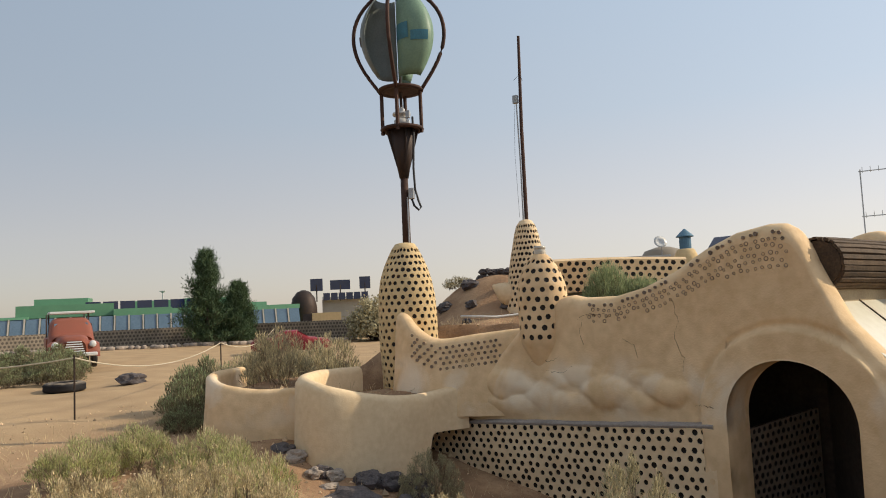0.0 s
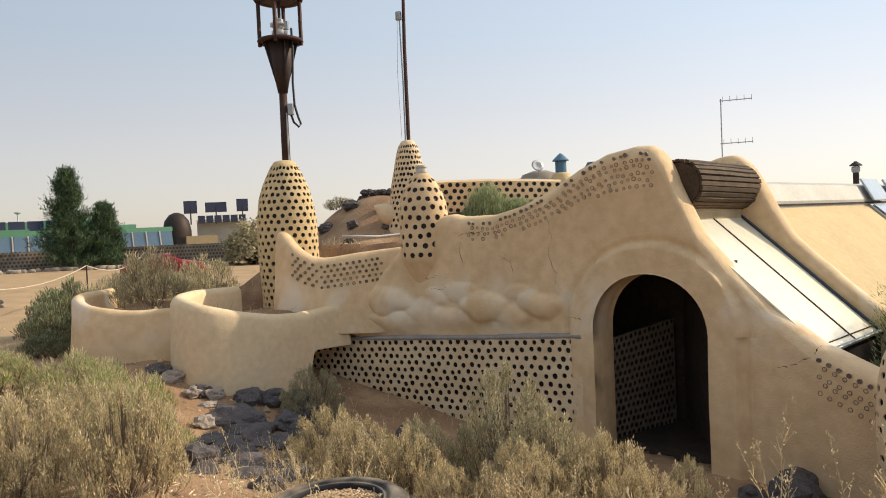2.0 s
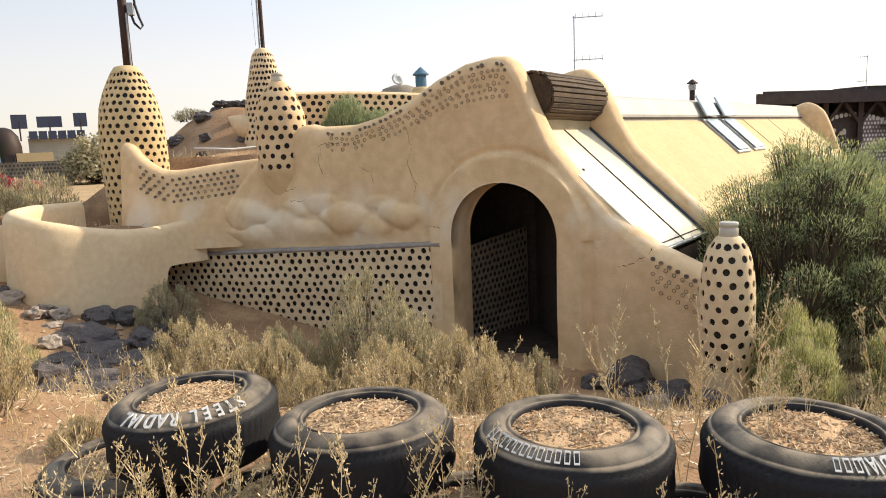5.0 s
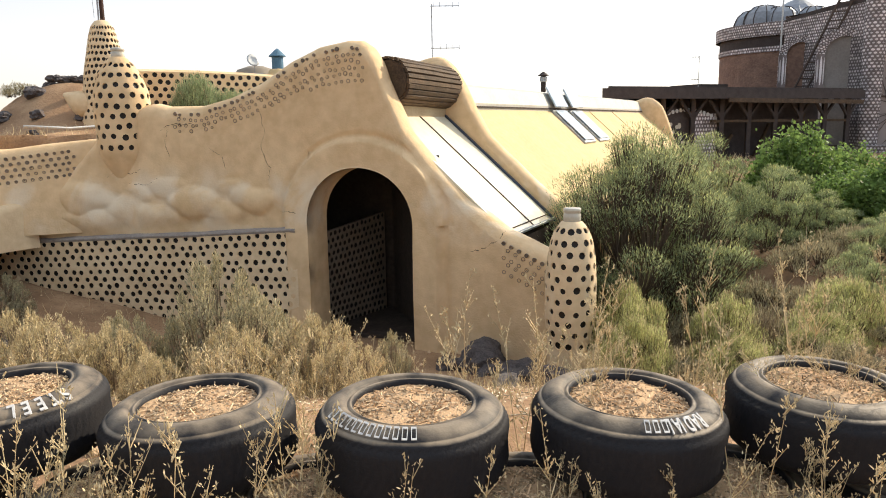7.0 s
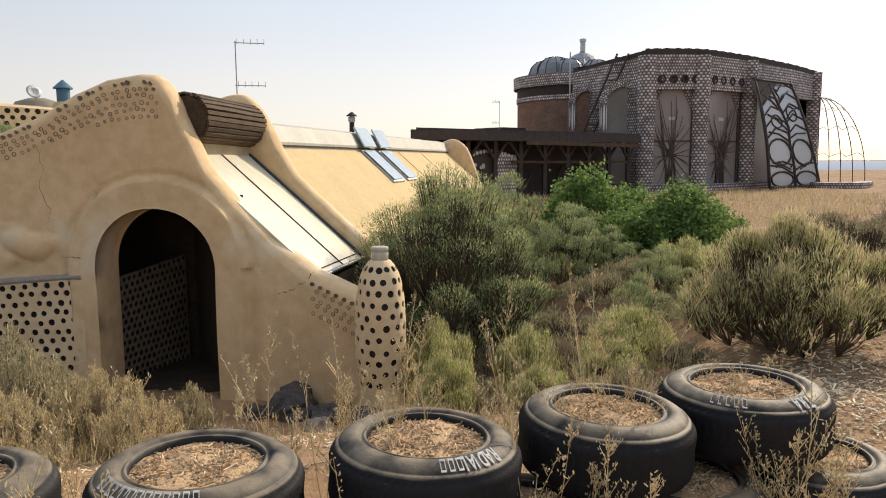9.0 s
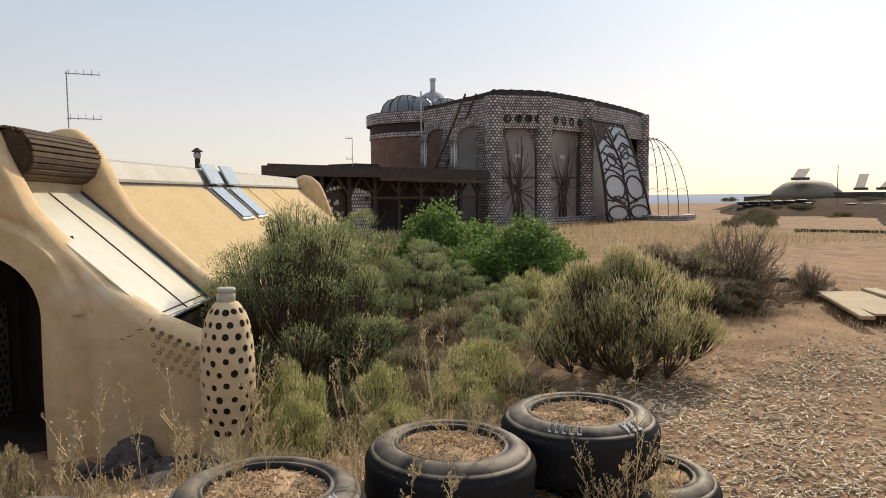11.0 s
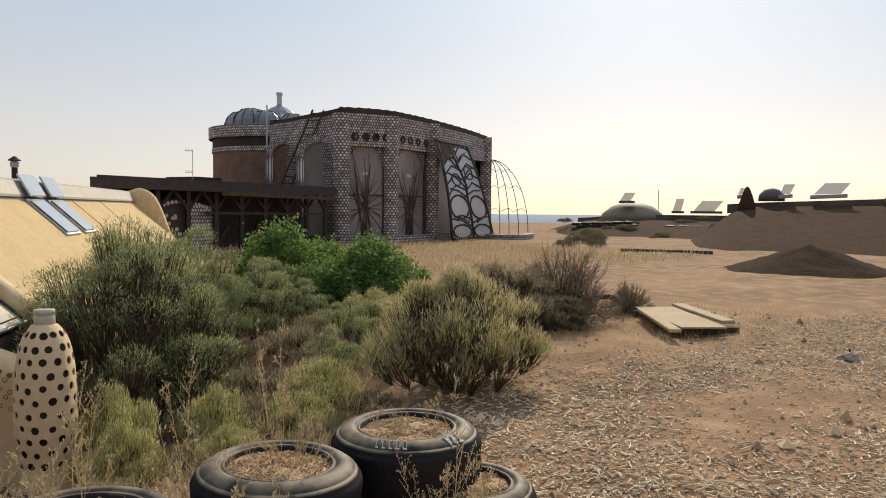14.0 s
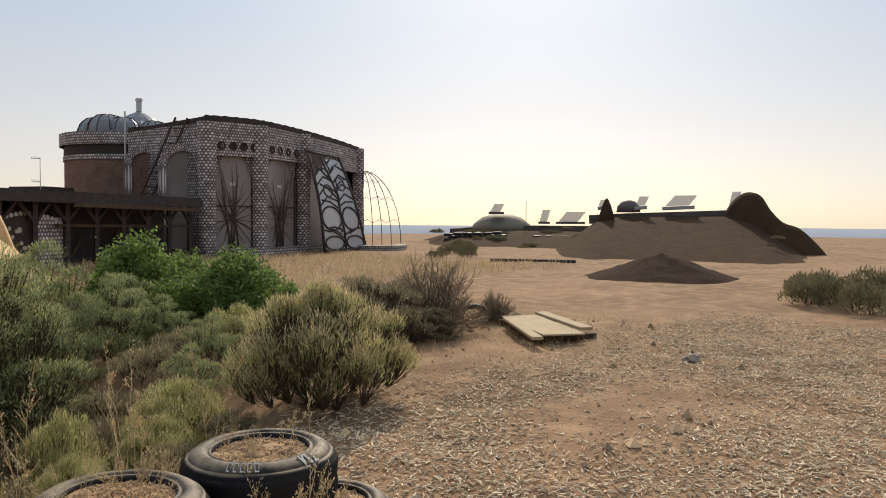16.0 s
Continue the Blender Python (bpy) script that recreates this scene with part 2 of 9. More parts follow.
def ground_material():
    m = bpy.data.materials.new("desert_soil")
    m.use_nodes = True
    N, L = m.node_tree.nodes, m.node_tree.links
    b = N["Principled BSDF"]
    b.inputs["Roughness"].default_value, b.inputs["Specular IOR Level"].default_value = 0.95, 0.15
    pos = N.new("ShaderNodeNewGeometry").outputs["Position"]

    def noisy(scale, detail, lo, hi):
        n, r = N.new("ShaderNodeTexNoise"), N.new("ShaderNodeMapRange")
        n.inputs["Scale"].default_value, n.inputs["Detail"].default_value = scale, detail
        r.inputs["From Min"].default_value, r.inputs["From Max"].default_value = lo, hi
        L.new(pos, n.inputs["Vector"]), L.new(n.outputs["Fac"], r.inputs["Value"])
        return r.outputs[0]

    def blend(f, a, c):
        x = N.new("ShaderNodeMix")
        x.data_type = 'RGBA'
        for k, v in ((0, f), (6, a), (7, c)):
            if isinstance(v, tuple):
                x.inputs[k].default_value = (*v, 1)
            else:
                L.new(v, x.inputs[k])
        return x.outputs[2]

    c = blend(noisy(0.35, 5, 0.4, 0.62), (0.335, 0.205, 0.117), (0.235, 0.143, 0.083))
    c = blend(noisy(2.2, 6, 0.45, 0.75), c, (0.46, 0.30, 0.175))
    c = blend(noisy(45.0, 4, 0.52, 0.8), c, (0.17, 0.105, 0.065))
    # the yard beyond the planters is paler sand
    sx, sr = N.new("ShaderNodeSeparateXYZ"), N.new("ShaderNodeMapRange")
    sr.inputs["From Min"].default_value, sr.inputs["From Max"].default_value, sr.inputs["To Max"].default_value = -8.6, -12.5, 0.8
    L.new(pos, sx.inputs[0]), L.new(sx.outputs[0], sr.inputs["Value"])
    sand = blend(noisy(1.1, 6, 0.4, 0.65), (0.46, 0.325, 0.185), (0.36, 0.25, 0.142))
    c = blend(sr.outputs[0], c, sand)
    L.new(c, b.inputs["Base Color"])
    n3, bp = N.new("ShaderNodeTexNoise"), N.new("ShaderNodeBump")
    n3.inputs["Scale"].default_value, n3.inputs["Detail"].default_value = 22, 10
    L.new(pos, n3.inputs["Vector"]), L.new(n3.outputs["Fac"], bp.inputs["Height"]), L.new(bp.outputs[0], b.inputs["Normal"])
    bp.inputs["Strength"].default_value, bp.inputs["Distance"].default_value = 0.55, 0.03
    return m


TYRE_RUBBER = mat("dusty_tyre_rubber", (0.010, 0.010, 0.013), 0.62, (0.022, 0.019, 0.019), 6, 60, 0.6, 0.3, 120, spec=0.28)


def settle_dust(m, dust, amount):
    """Road dust lying on the faces that look up, in blotches."""
    N, L = m.node_tree.nodes, m.node_tree.links
    b = N["Principled BSDF"]
    col = b.inputs["Base Color"].links[0].from_socket
    geo, sp, nz, mul, rg, mx = N.new("ShaderNodeNewGeometry"), N.new("ShaderNodeSeparateXYZ"), N.new("ShaderNodeTexNoise"), N.new("ShaderNodeMath"), N.new("ShaderNodeMapRange"), N.new("ShaderNodeMix")
    nz.inputs["Scale"].default_value, nz.inputs["Detail"].default_value = 9, 8
    L.new(geo.outputs["Position"], nz.inputs["Vector"]), L.new(geo.outputs["Normal"], sp.inputs[0])
    mul.operation = 'MULTIPLY'
    L.new(sp.outputs[2], mul.inputs[0]), L.new(nz.outputs["Fac"], mul.inputs[1])
    rg.inputs["From Min"].default_value, rg.inputs["From Max"].default_value, rg.inputs["To Max"].default_value = 0.26, 0.56, amount
    L.new(mul.outputs[0], rg.inputs["Value"])
    mx.data_type = 'RGBA'
    mx.inputs[7].default_value = (*dust, 1)
    L.new(rg.outputs[0], mx.inputs[0]), L.new(col, mx.inputs[6]), L.new(mx.outputs[2], b.inputs["Base Color"])




def pale_stains(m, stain, z0, z1):
    """Whitish lime bloom on the plaster, in cloudy patches at knee to chest height."""
    N, L = m.node_tree.nodes, m.node_tree.links
    b = N["Principled BSDF"]
    col = b.inputs["Base Color"].links[0].from_socket
    geo, sp, nz, rg, up, dn, mu, mv, mx = N.new("ShaderNodeNewGeometry"), N.new("ShaderNodeSeparateXYZ"), N.new("ShaderNodeTexNoise"), N.new("ShaderNodeMapRange"), N.new("ShaderNodeMapRange"), N.new("ShaderNodeMapRange"), N.new("ShaderNodeMath"), N.new("ShaderNodeMath"), N.new("ShaderNodeMix")
    nz.inputs["Scale"].default_value, nz.inputs["Detail"].default_value, nz.inputs["Distortion"].default_value = 1.7, 7, 0.6
    L.new(geo.outputs["Position"], nz.inputs["Vector"]), L.new(geo.outputs["Position"], sp.inputs[0])
    rg.inputs["From Min"].default_value, rg.inputs["From Max"].default_value, rg.inputs["To Max"].default_value = 0.47, 0.64, 0.75
    up.inputs["From Min"].default_value, up.inputs["From Max"].default_value = z0, z0 + 0.25
    dn.inputs["From Min"].default_value, dn.inputs["From Max"].default_value = z1, z1 - 0.35
    L.new(nz.outputs["Fac"], rg.inputs["Value"]), L.new(sp.outputs[2], up.inputs["Value"]), L.new(sp.outputs[2], dn.inputs["Value"])
    mu.operation = mv.operation = 'MULTIPLY'
    L.new(rg.outputs[0], mu.inputs[0]), L.new(up.outputs[0], mu.inputs[1]), L.new(mu.outputs[0], mv.inputs[0]), L.new(dn.outputs[0], mv.inputs[1])
    mx.data_type = 'RGBA'
    mx.inputs[7].default_value = (*stain, 1)
    L.new(mv.outputs[0], mx.inputs[0]), L.new(col, mx.inputs[6]), L.new(mx.outputs[2], b.inputs["Base Color"])


pale_stains(ADOBE, (0.80, 0.68, 0.52), 0.15, 1.15)
settle_dust(TYRE_RUBBER, (0.36, 0.285, 0.2), 0.62)
SOIL = ground_material()


def dotted_material(name, base, dot, cell, radius=0.36):
    """Masonry of bottle ends set in mortar, too small to be told apart singly: staggered rows of dots along each wall's own metres."""
    m = bpy.data.materials.new(name)
    m.use_nodes = True
    N, L = m.node_tree.nodes, m.node_tree.links
    b = N["Principled BSDF"]
    b.inputs["Roughness"].default_value = 0.7
    uv = N.new("ShaderNodeUVMap").outputs[0]

    def op(kind, a, c=None):
        n = N.new("ShaderNodeMath")
        n.operation = kind
        for k, v in enumerate((a, c)):
            if v is None:
                continue
            if isinstance(v, (int, float)):
                n.inputs[k].default_value = v
            else:
                L.new(v, n.inputs[k])
        return n.outputs[0]

    sp = N.new("ShaderNodeSeparateXYZ")
    L.new(uv, sp.inputs[0])
    v = op('DIVIDE', sp.outputs[1], cell)
    row = op('FLOOR', v)
    u = op('ADD', op('DIVIDE', sp.outputs[0], cell), op('MULTIPLY', op('MODULO', row, 2.0), 0.5))
    du, dv = op('SUBTRACT', op('FRACT', u), 0.5), op('SUBTRACT', op('FRACT', v), 0.5)
    d = op('SQRT', op('ADD', op('MULTIPLY', du, du), op('MULTIPLY', dv, dv)))
    wn_ = N.new("ShaderNodeTexWhiteNoise")
    cv = N.new("ShaderNodeCombineXYZ")
    L.new(op('FLOOR', u), cv.inputs[0]), L.new(row, cv.inputs[1]), L.new(cv.outputs[0], wn_.inputs["Vector"])
    inside = op('LESS_THAN', d, op('ADD', radius - 0.07, op('MULTIPLY', wn_.outputs["Value"], 0.1)))
    big = N.new("ShaderNodeTexNoise")
    big.inputs["Scale"].default_value = 1.1
    L.new(uv, big.inputs["Vector"])
    hv, mx = N.new("ShaderNodeHueSaturation"), N.new("ShaderNodeMix")
    mx.data_type = 'RGBA'
    mx.inputs[6].default_value, mx.inputs[7].default_value = (*base, 1), (*dot, 1)
    L.new(inside, mx.inputs[0]), L.new(mx.outputs[2], hv.inputs["Color"])
    L.new(op('ADD', op('MULTIPLY', wn_.outputs["Value"], 0.5), op('ADD', 0.25, big.outputs["Fac"])), hv.inputs["Value"])
    L.new(hv.outputs[0], b.inputs["Base Color"])
    bp = N.new("ShaderNodeBump")
    bp.inputs["Strength"].default_value, bp.inputs["Distance"].default_value = 0.8, 0.03
    L.new(inside, bp.inputs["Height"]), L.new(bp.outputs[0], b.inputs["Normal"])
    return m


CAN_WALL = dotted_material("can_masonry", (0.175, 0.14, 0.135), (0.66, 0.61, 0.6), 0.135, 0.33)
# Darker copy of CAN_WALL: shade of flank and recesses put into its colours.
CAN_DARK = dotted_material("shaded_can_masonry", (0.12, 0.098, 0.095), (0.42, 0.38, 0.37), 0.135, 0.33)
CAN_FAR = dotted_material("far_bottle_masonry", (0.23, 0.19, 0.14), (0.08, 0.065, 0.05), 0.2)


def glass_material(name, tint, rough=0.03, alpha=0.35):
    m = bpy.data.materials.new(name)
    m.use_nodes = True
    b = m.node_tree.nodes["Principled BSDF"]
    b.inputs["Base Color"].default_value = (*tint, 1)
    b.inputs["Roughness"].default_value, b.inputs["Alpha"].default_value = rough, alpha
    return m


# Mauve-grey tint, nearly opaque, holds the reflection seen on the glass.
PANE = glass_material("mauve_reflection_pane", (0.38, 0.325, 0.315), 0.22, 0.85)
PANE_BRIGHT = glass_material("milky_pane", (0.55, 0.55, 0.57), 0.2, 0.8)


# Self-lit gradient by height, for haze painted on a far backdrop.
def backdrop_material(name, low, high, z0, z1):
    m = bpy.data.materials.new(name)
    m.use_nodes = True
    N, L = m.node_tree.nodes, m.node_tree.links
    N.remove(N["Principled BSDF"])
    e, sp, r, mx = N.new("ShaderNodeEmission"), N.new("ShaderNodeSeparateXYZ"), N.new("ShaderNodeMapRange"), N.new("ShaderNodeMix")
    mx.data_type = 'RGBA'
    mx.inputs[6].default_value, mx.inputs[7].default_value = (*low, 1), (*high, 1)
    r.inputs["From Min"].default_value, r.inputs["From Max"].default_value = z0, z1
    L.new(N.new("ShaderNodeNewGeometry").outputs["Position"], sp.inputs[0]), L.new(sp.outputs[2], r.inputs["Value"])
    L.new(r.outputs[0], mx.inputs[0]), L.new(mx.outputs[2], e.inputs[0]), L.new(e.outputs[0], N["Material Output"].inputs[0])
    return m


# ---------------------------------------------------------------- mesh helpers
def mesh(name, verts, faces, smooth=True, uvs=None):
    me = bpy.data.meshes.new(name)
    me.from_pydata([tuple(v) for v in verts], [], [tuple(f) for f in faces])
    if uvs is not None:
        lay = me.uv_layers.new()
        idx = np.empty(len(me.loops), int)
        me.loops.foreach_get("vertex_index", idx)
        lay.data.foreach_set("uv", np.asarray(uvs, float)[idx].ravel())
    me.update()
    if smooth:
        me.polygons.foreach_set("use_smooth", [True] * len(me.polygons))
    return me


def put(name, me, material, parent=None, label="", m=None, category="", group="", kind=""):
    if len(me.materials) == 0 and material:
        me.materials.append(material)
    ob = new(name, me)
    if m is not None:
        ob.matrix_world = m
    if parent:
        ob.parent = parent
    return tagged(ob, label, category, group, kind)


def thing(name, label, category, m=None, group=""):
    ob = new(name)
    if m is not None:
        ob.matrix_world = m
    ob.empty_display_size = 0.1
    return tagged(ob, label, category, group)


class Geo:
    """Collects vertices and faces of one part."""

    def __init__(self):
        self.v, self.f, self.uv = [], [], []

    def add(self, verts, faces):
        n = len(self.v)
        self.v += [tuple(p) for p in verts]
        self.f += [tuple(i + n for i in q) for q in faces]
        return self

    def box(self, c, s, rz=0.0, m=None, bev=0.0):
        x, y, z = (a / 2 for a in s)
        pts = []
        b = min(bev, x * 0.9, y * 0.9, z * 0.9)
        if b <= 0:
            pts = [Vector((sx * x, sy * y, sz * z)) for sz in (-1, 1) for sx, sy in ((-1, -1), (1, -1), (1, 1), (-1, 1))]
            fs = [(3, 2, 1, 0), (4, 5, 6, 7), (0, 1, 5, 4), (1, 2, 6, 5), (2, 3, 7, 6), (3, 0, 4, 7)]
        else:
            ring = [(-x + b, -y), (x - b, -y), (x, -y + b), (x, y - b), (x - b, y), (-x + b, y), (-x, y - b), (-x, -y + b)]
            k = 1 - b / max(x, y)
            levels = [(-z, None), (-z + b, 1), (z - b, 1), (z, None)]
            for zz, full in levels:
                for px, py in ring:
                    if full is None:
                        px, py = math.copysign(max(abs(px) - b, 0), px), math.copysign(max(abs(py) - b, 0), py)
                    pts.append(Vector((px, py, zz)))
            fs = [tuple(range(7, -1, -1)), tuple(range(24, 32))]
            for a in range(3):
                fs += [(a * 8 + i, a * 8 + (i + 1) % 8, a * 8 + 8 + (i + 1) % 8, a * 8 + 8 + i) for i in range(8)]
        t = m if m is not None else pose(*c, 0, 0, rz)
        return self.add([t @ p for p in pts], fs)

    def beam(self, a, b, w, h, bev=0.0):
        a, b = Vector(a), Vector(b)
        q = (b - a).to_track_quat('X', 'Z').to_matrix().to_4x4()
        return self.box((0, 0, 0), ((b - a).length, w, h), m=Matrix.Translation((a + b) / 2) @ q, bev=bev)

    def tube(self, pts, radii, seg=8, cap=True):
        pts = [Vector(p) for p in pts]
        if isinstance(radii, (int, float)):
            radii = [radii] * len(pts)
        vs, fs = [], []
        ref = Vector((0, 0, 1))
        for i, p in enumerate(pts):
            d = (pts[min(i + 1, len(pts) - 1)] - pts[max(i - 1, 0)]).normalized()
            if abs(d.dot(ref)) > 0.95:
                ref = Vector((1, 0, 0)) if abs(d.x) < 0.9 else Vector((0, 1, 0))
            a = d.cross(ref).normalized()
            c = a.cross(d)
            vs += [p + (a * math.cos(2 * math.pi * k / seg) + c * math.sin(2 * math.pi * k / seg)) * radii[i] for k in range(seg)]
        for i in range(len(pts) - 1):
            fs += [(i * seg + k, i * seg + k + seg, i * seg + (k + 1) % seg + seg, i * seg + (k + 1) % seg) for k in range(seg)]
        if cap:
            fs += [tuple(range(seg)), tuple(range(len(vs) - 1, len(vs) - seg - 1, -1))]
        return self.add(vs, fs)

    def lathe(self, profile, seg=24, centre=(0, 0, 0), wobble=None, close=False):
        cx, cy, cz = centre
        vs = []
        for i, (r, z) in enumerate(profile):
            for k in range(seg):
                a = 2 * math.pi * k / seg
                rr = r * (wobble(a, z) if wobble else 1)
                vs.append((cx + rr * math.cos(a), cy + rr * math.sin(a), cz + z))
        n = len(profile)
        fs = [(i * seg + k, i * seg + (k + 1) % seg, (i + 1) % n * seg + (k + 1) % seg, (i + 1) % n * seg + k) for i in range(n if close else n - 1) for k in range(seg)]
        if not close:
            fs += [tuple(range(seg - 1, -1, -1)), tuple(range((n - 1) * seg, n * seg))]
        return self.add(vs, fs)

    def sheet(self, rows, flip=False, wrap=False):
        n, m_ = len(rows), len(rows[0])
        fs = []
        for i in range(n - 1):
            for k in range(m_ if wrap else m_ - 1):
                q = (i * m_ + k, i * m_ + (k + 1) % m_, (i + 1) * m_ + (k + 1) % m_, (i + 1) * m_ + k)
                fs.append(q[::-1] if flip else q)
        return self.add([p for r in rows for p in r], fs)

    def done(self, name, smooth=True, uvs=None):
        return mesh(name, self.v, self.f, smooth, uvs)


def part(name, geo, material, parent, label="", smooth=False, m=None):
    return put(name, geo.done(name, smooth) if isinstance(geo, Geo) else geo, material, parent, label, m)


def blob(seed, rx, ry, rz, rough=0.25, sub=2, scale=1.6):
    bm = bmesh.new()
    bmesh.ops.create_icosphere(bm, subdivisions=sub, radius=1.0)
    for v in bm.verts:
        d = noise.noise(v.co * scale + Vector((seed * 7.3, seed * 1.7, 0))) * rough + noise.noise(v.co * scale * 3 + Vector((0, seed * 3.1, 5))) * rough * 0.35
        v.co = Vector((v.co.x * rx, v.co.y * ry, v.co.z * rz)) * (1 + d)
    me = bpy.data.meshes.new("stone")
    bm.to_mesh(me)
    bm.free()
    return me


def smooth01(x):
    x = max(0.0, min(1.0, x))
    return x * x * (3 - 2 * x)
# ---------------------------------------------------------------- ground
AX = Vector((0.447, 0.894))       # the long house runs along this way
SX = Vector((0.894, -0.447))      # its glazed side falls away along this one


def wall_y(x):
    xs = (-8, -6, -5.24, -3.4, -1.7, 0, 1, 1.6, 2.2)
    ys = (10.3, 10.08, 9.95, 9.6, 9.15, 8.5, 7.95, 7.5, 7.0)
    return float(np.interp(x, xs, ys))


def height(x, y):
    g = 0.0
    # hollow in front of the door, running on along the glazed side
    deep = float(np.interp(x, (-7.4, -6.9, -6.3, -5.7, -5.2, -4.4, -3.5, -2.5, -1.0), (0.0, 0.1, 0.30, 0.42, 0.58, 0.76, 0.94, 1.05, 1.12)))
    g -= deep * smooth01((5.2 - x) / 3.2) * smooth01((y - 3.3) / 4.6) * smooth01((15 - y) / 4)
    along = (Vector((x - 2.0, y - 9.0))).dot(AX)
    across = (Vector((x - 2.0, y - 9.0))).dot(SX)
    g -= 0.6 * smooth01((along - 1) / 3) * smooth01((20 - along) / 8) * math.exp(-((across - 0.8) / 2.3) ** 2) * smooth01((y - 7.0) / 3)
    # earth heaped behind the front wall
    back = y - wall_y(max(-8, min(2.2, x)))
    side = (Vector((x + 0.6, y - 9.2))).dot(SX)
    if y > 8:
        g += (1.5 + deep * smooth01((15 - y) / 4)) * smooth01((back - 0.35) / 0.5) * smooth01((-side + 0.1) / 0.8) * smooth01((x + 10.5) / 4.5) * smooth01((30 - y) / 10)
        g += 1.15 * math.exp(-((x + 7.5) / 2.2) ** 2 - ((y - 14.7) / 1.35) ** 2)
    # soil filling the two planters
    for px, py, rx, ry, level in ((-6.45, 9.05, 0.68, 0.9, 0.56), (-8.1, 9.25, 0.85, 0.95, 0.66)):
        if math.hypot((x - px) / rx, (y - py) / ry) < 1:
            g = max(g, level)
    # the entry passage is dug out of the heap
    qx, qy = x + 0.72, y - 9.2
    if abs(qx * 0.954 + qy * 0.301) < 1.02 and back > 0.3 and -0.7 < qy * 0.954 - qx * 0.301 < 3.5:
        g = min(g, -1.35)
    # yard on the far side rises a little
    g += 0.35 * smooth01((-x - 20) / 25)
    # berms of the far houses
    for cx, cy, rx, ry, hh in ((47.5, 31.5, 8.0, 6.0, 0.6),):
        a = radians(-62) if hh != 0.75 else radians(-25)
        u, w = (x - cx) * math.cos(a) + (y - cy) * math.sin(a), -(x - cx) * math.sin(a) + (y - cy) * math.cos(a)
        g += hh * math.exp(-(u / rx) ** 2 - (w / (ry if hh == 0.75 else 3.4)) ** 2)
    far = math.hypot(x, y)
    g -= 26 * smooth01((far - 95) / 260)
    near = smooth01((60 - far) / 40)
    g += (0.09 * noise.noise(Vector((x * 0.45, y * 0.45, 0))) + 0.035 * noise.noise(Vector((x * 1.7, y * 1.7, 3)))) * near * smooth01((far - 1.0) / 2.0)
    g += 0.4 * noise.noise(Vector((x * 0.03, y * 0.03, 9))) * smooth01((far - 50) / 60)
    return g


def ground_sheet():
    ax = np.concatenate([-np.geomspace(4800, 26, 40), np.linspace(-25, -11, 30), np.linspace(-10.8, 12, 153), np.linspace(12.5, 60, 96), np.geomspace(63, 4800, 34)])
    ay = np.concatenate([-np.geomspace(4800, 6, 26), np.linspace(-5, 18, 154), np.linspace(18.5, 60, 84), np.geomspace(63, 4800, 34)])
    g = Geo()
    g.sheet([[(x, y, height(x, y)) for x in ax] for y in ay])
    put("ground", g.done("ground"), SOIL, label="dry orange-brown desert soil with scattered chips", category="ground", kind="structure")


ground_sheet()
# distance haze painted as a glowing blue gradient on this ring
haze = backdrop_material("painted_haze_plain", (0.30, 0.33, 0.38), (0.45, 0.48, 0.54), -22, -4)
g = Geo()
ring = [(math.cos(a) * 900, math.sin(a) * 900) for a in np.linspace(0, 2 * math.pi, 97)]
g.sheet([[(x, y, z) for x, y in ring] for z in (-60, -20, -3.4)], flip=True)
put("backdrop", g.done("backdrop"), haze, label="distant plain on the horizon, blue haze painted on and glowing", category="backdrop", kind="structure")


# ---------------------------------------------------------------- bottles set in plaster
def bottle_mesh(name, r, mouth=False, seg=10, depth=0.02):
    """One bottle end: a short collar and a hollow base, looking along +z."""
    g = Geo()
    prof = [(r * 1.02, -depth), (r * 1.02, 0.0), (r * 0.86, 0.003), (r * 0.55, -0.008), (r * 0.18, -0.004)]
    g.lathe(prof, seg)
    return g.done(name)


END_DARK = bottle_mesh("bottle", 0.045)
END_DARK.materials.append(DARK_GLASS)
END_GREY = bottle_mesh("bottle_end", 0.026, seg=8)
END_GREY.materials.append(GREY_GLASS)


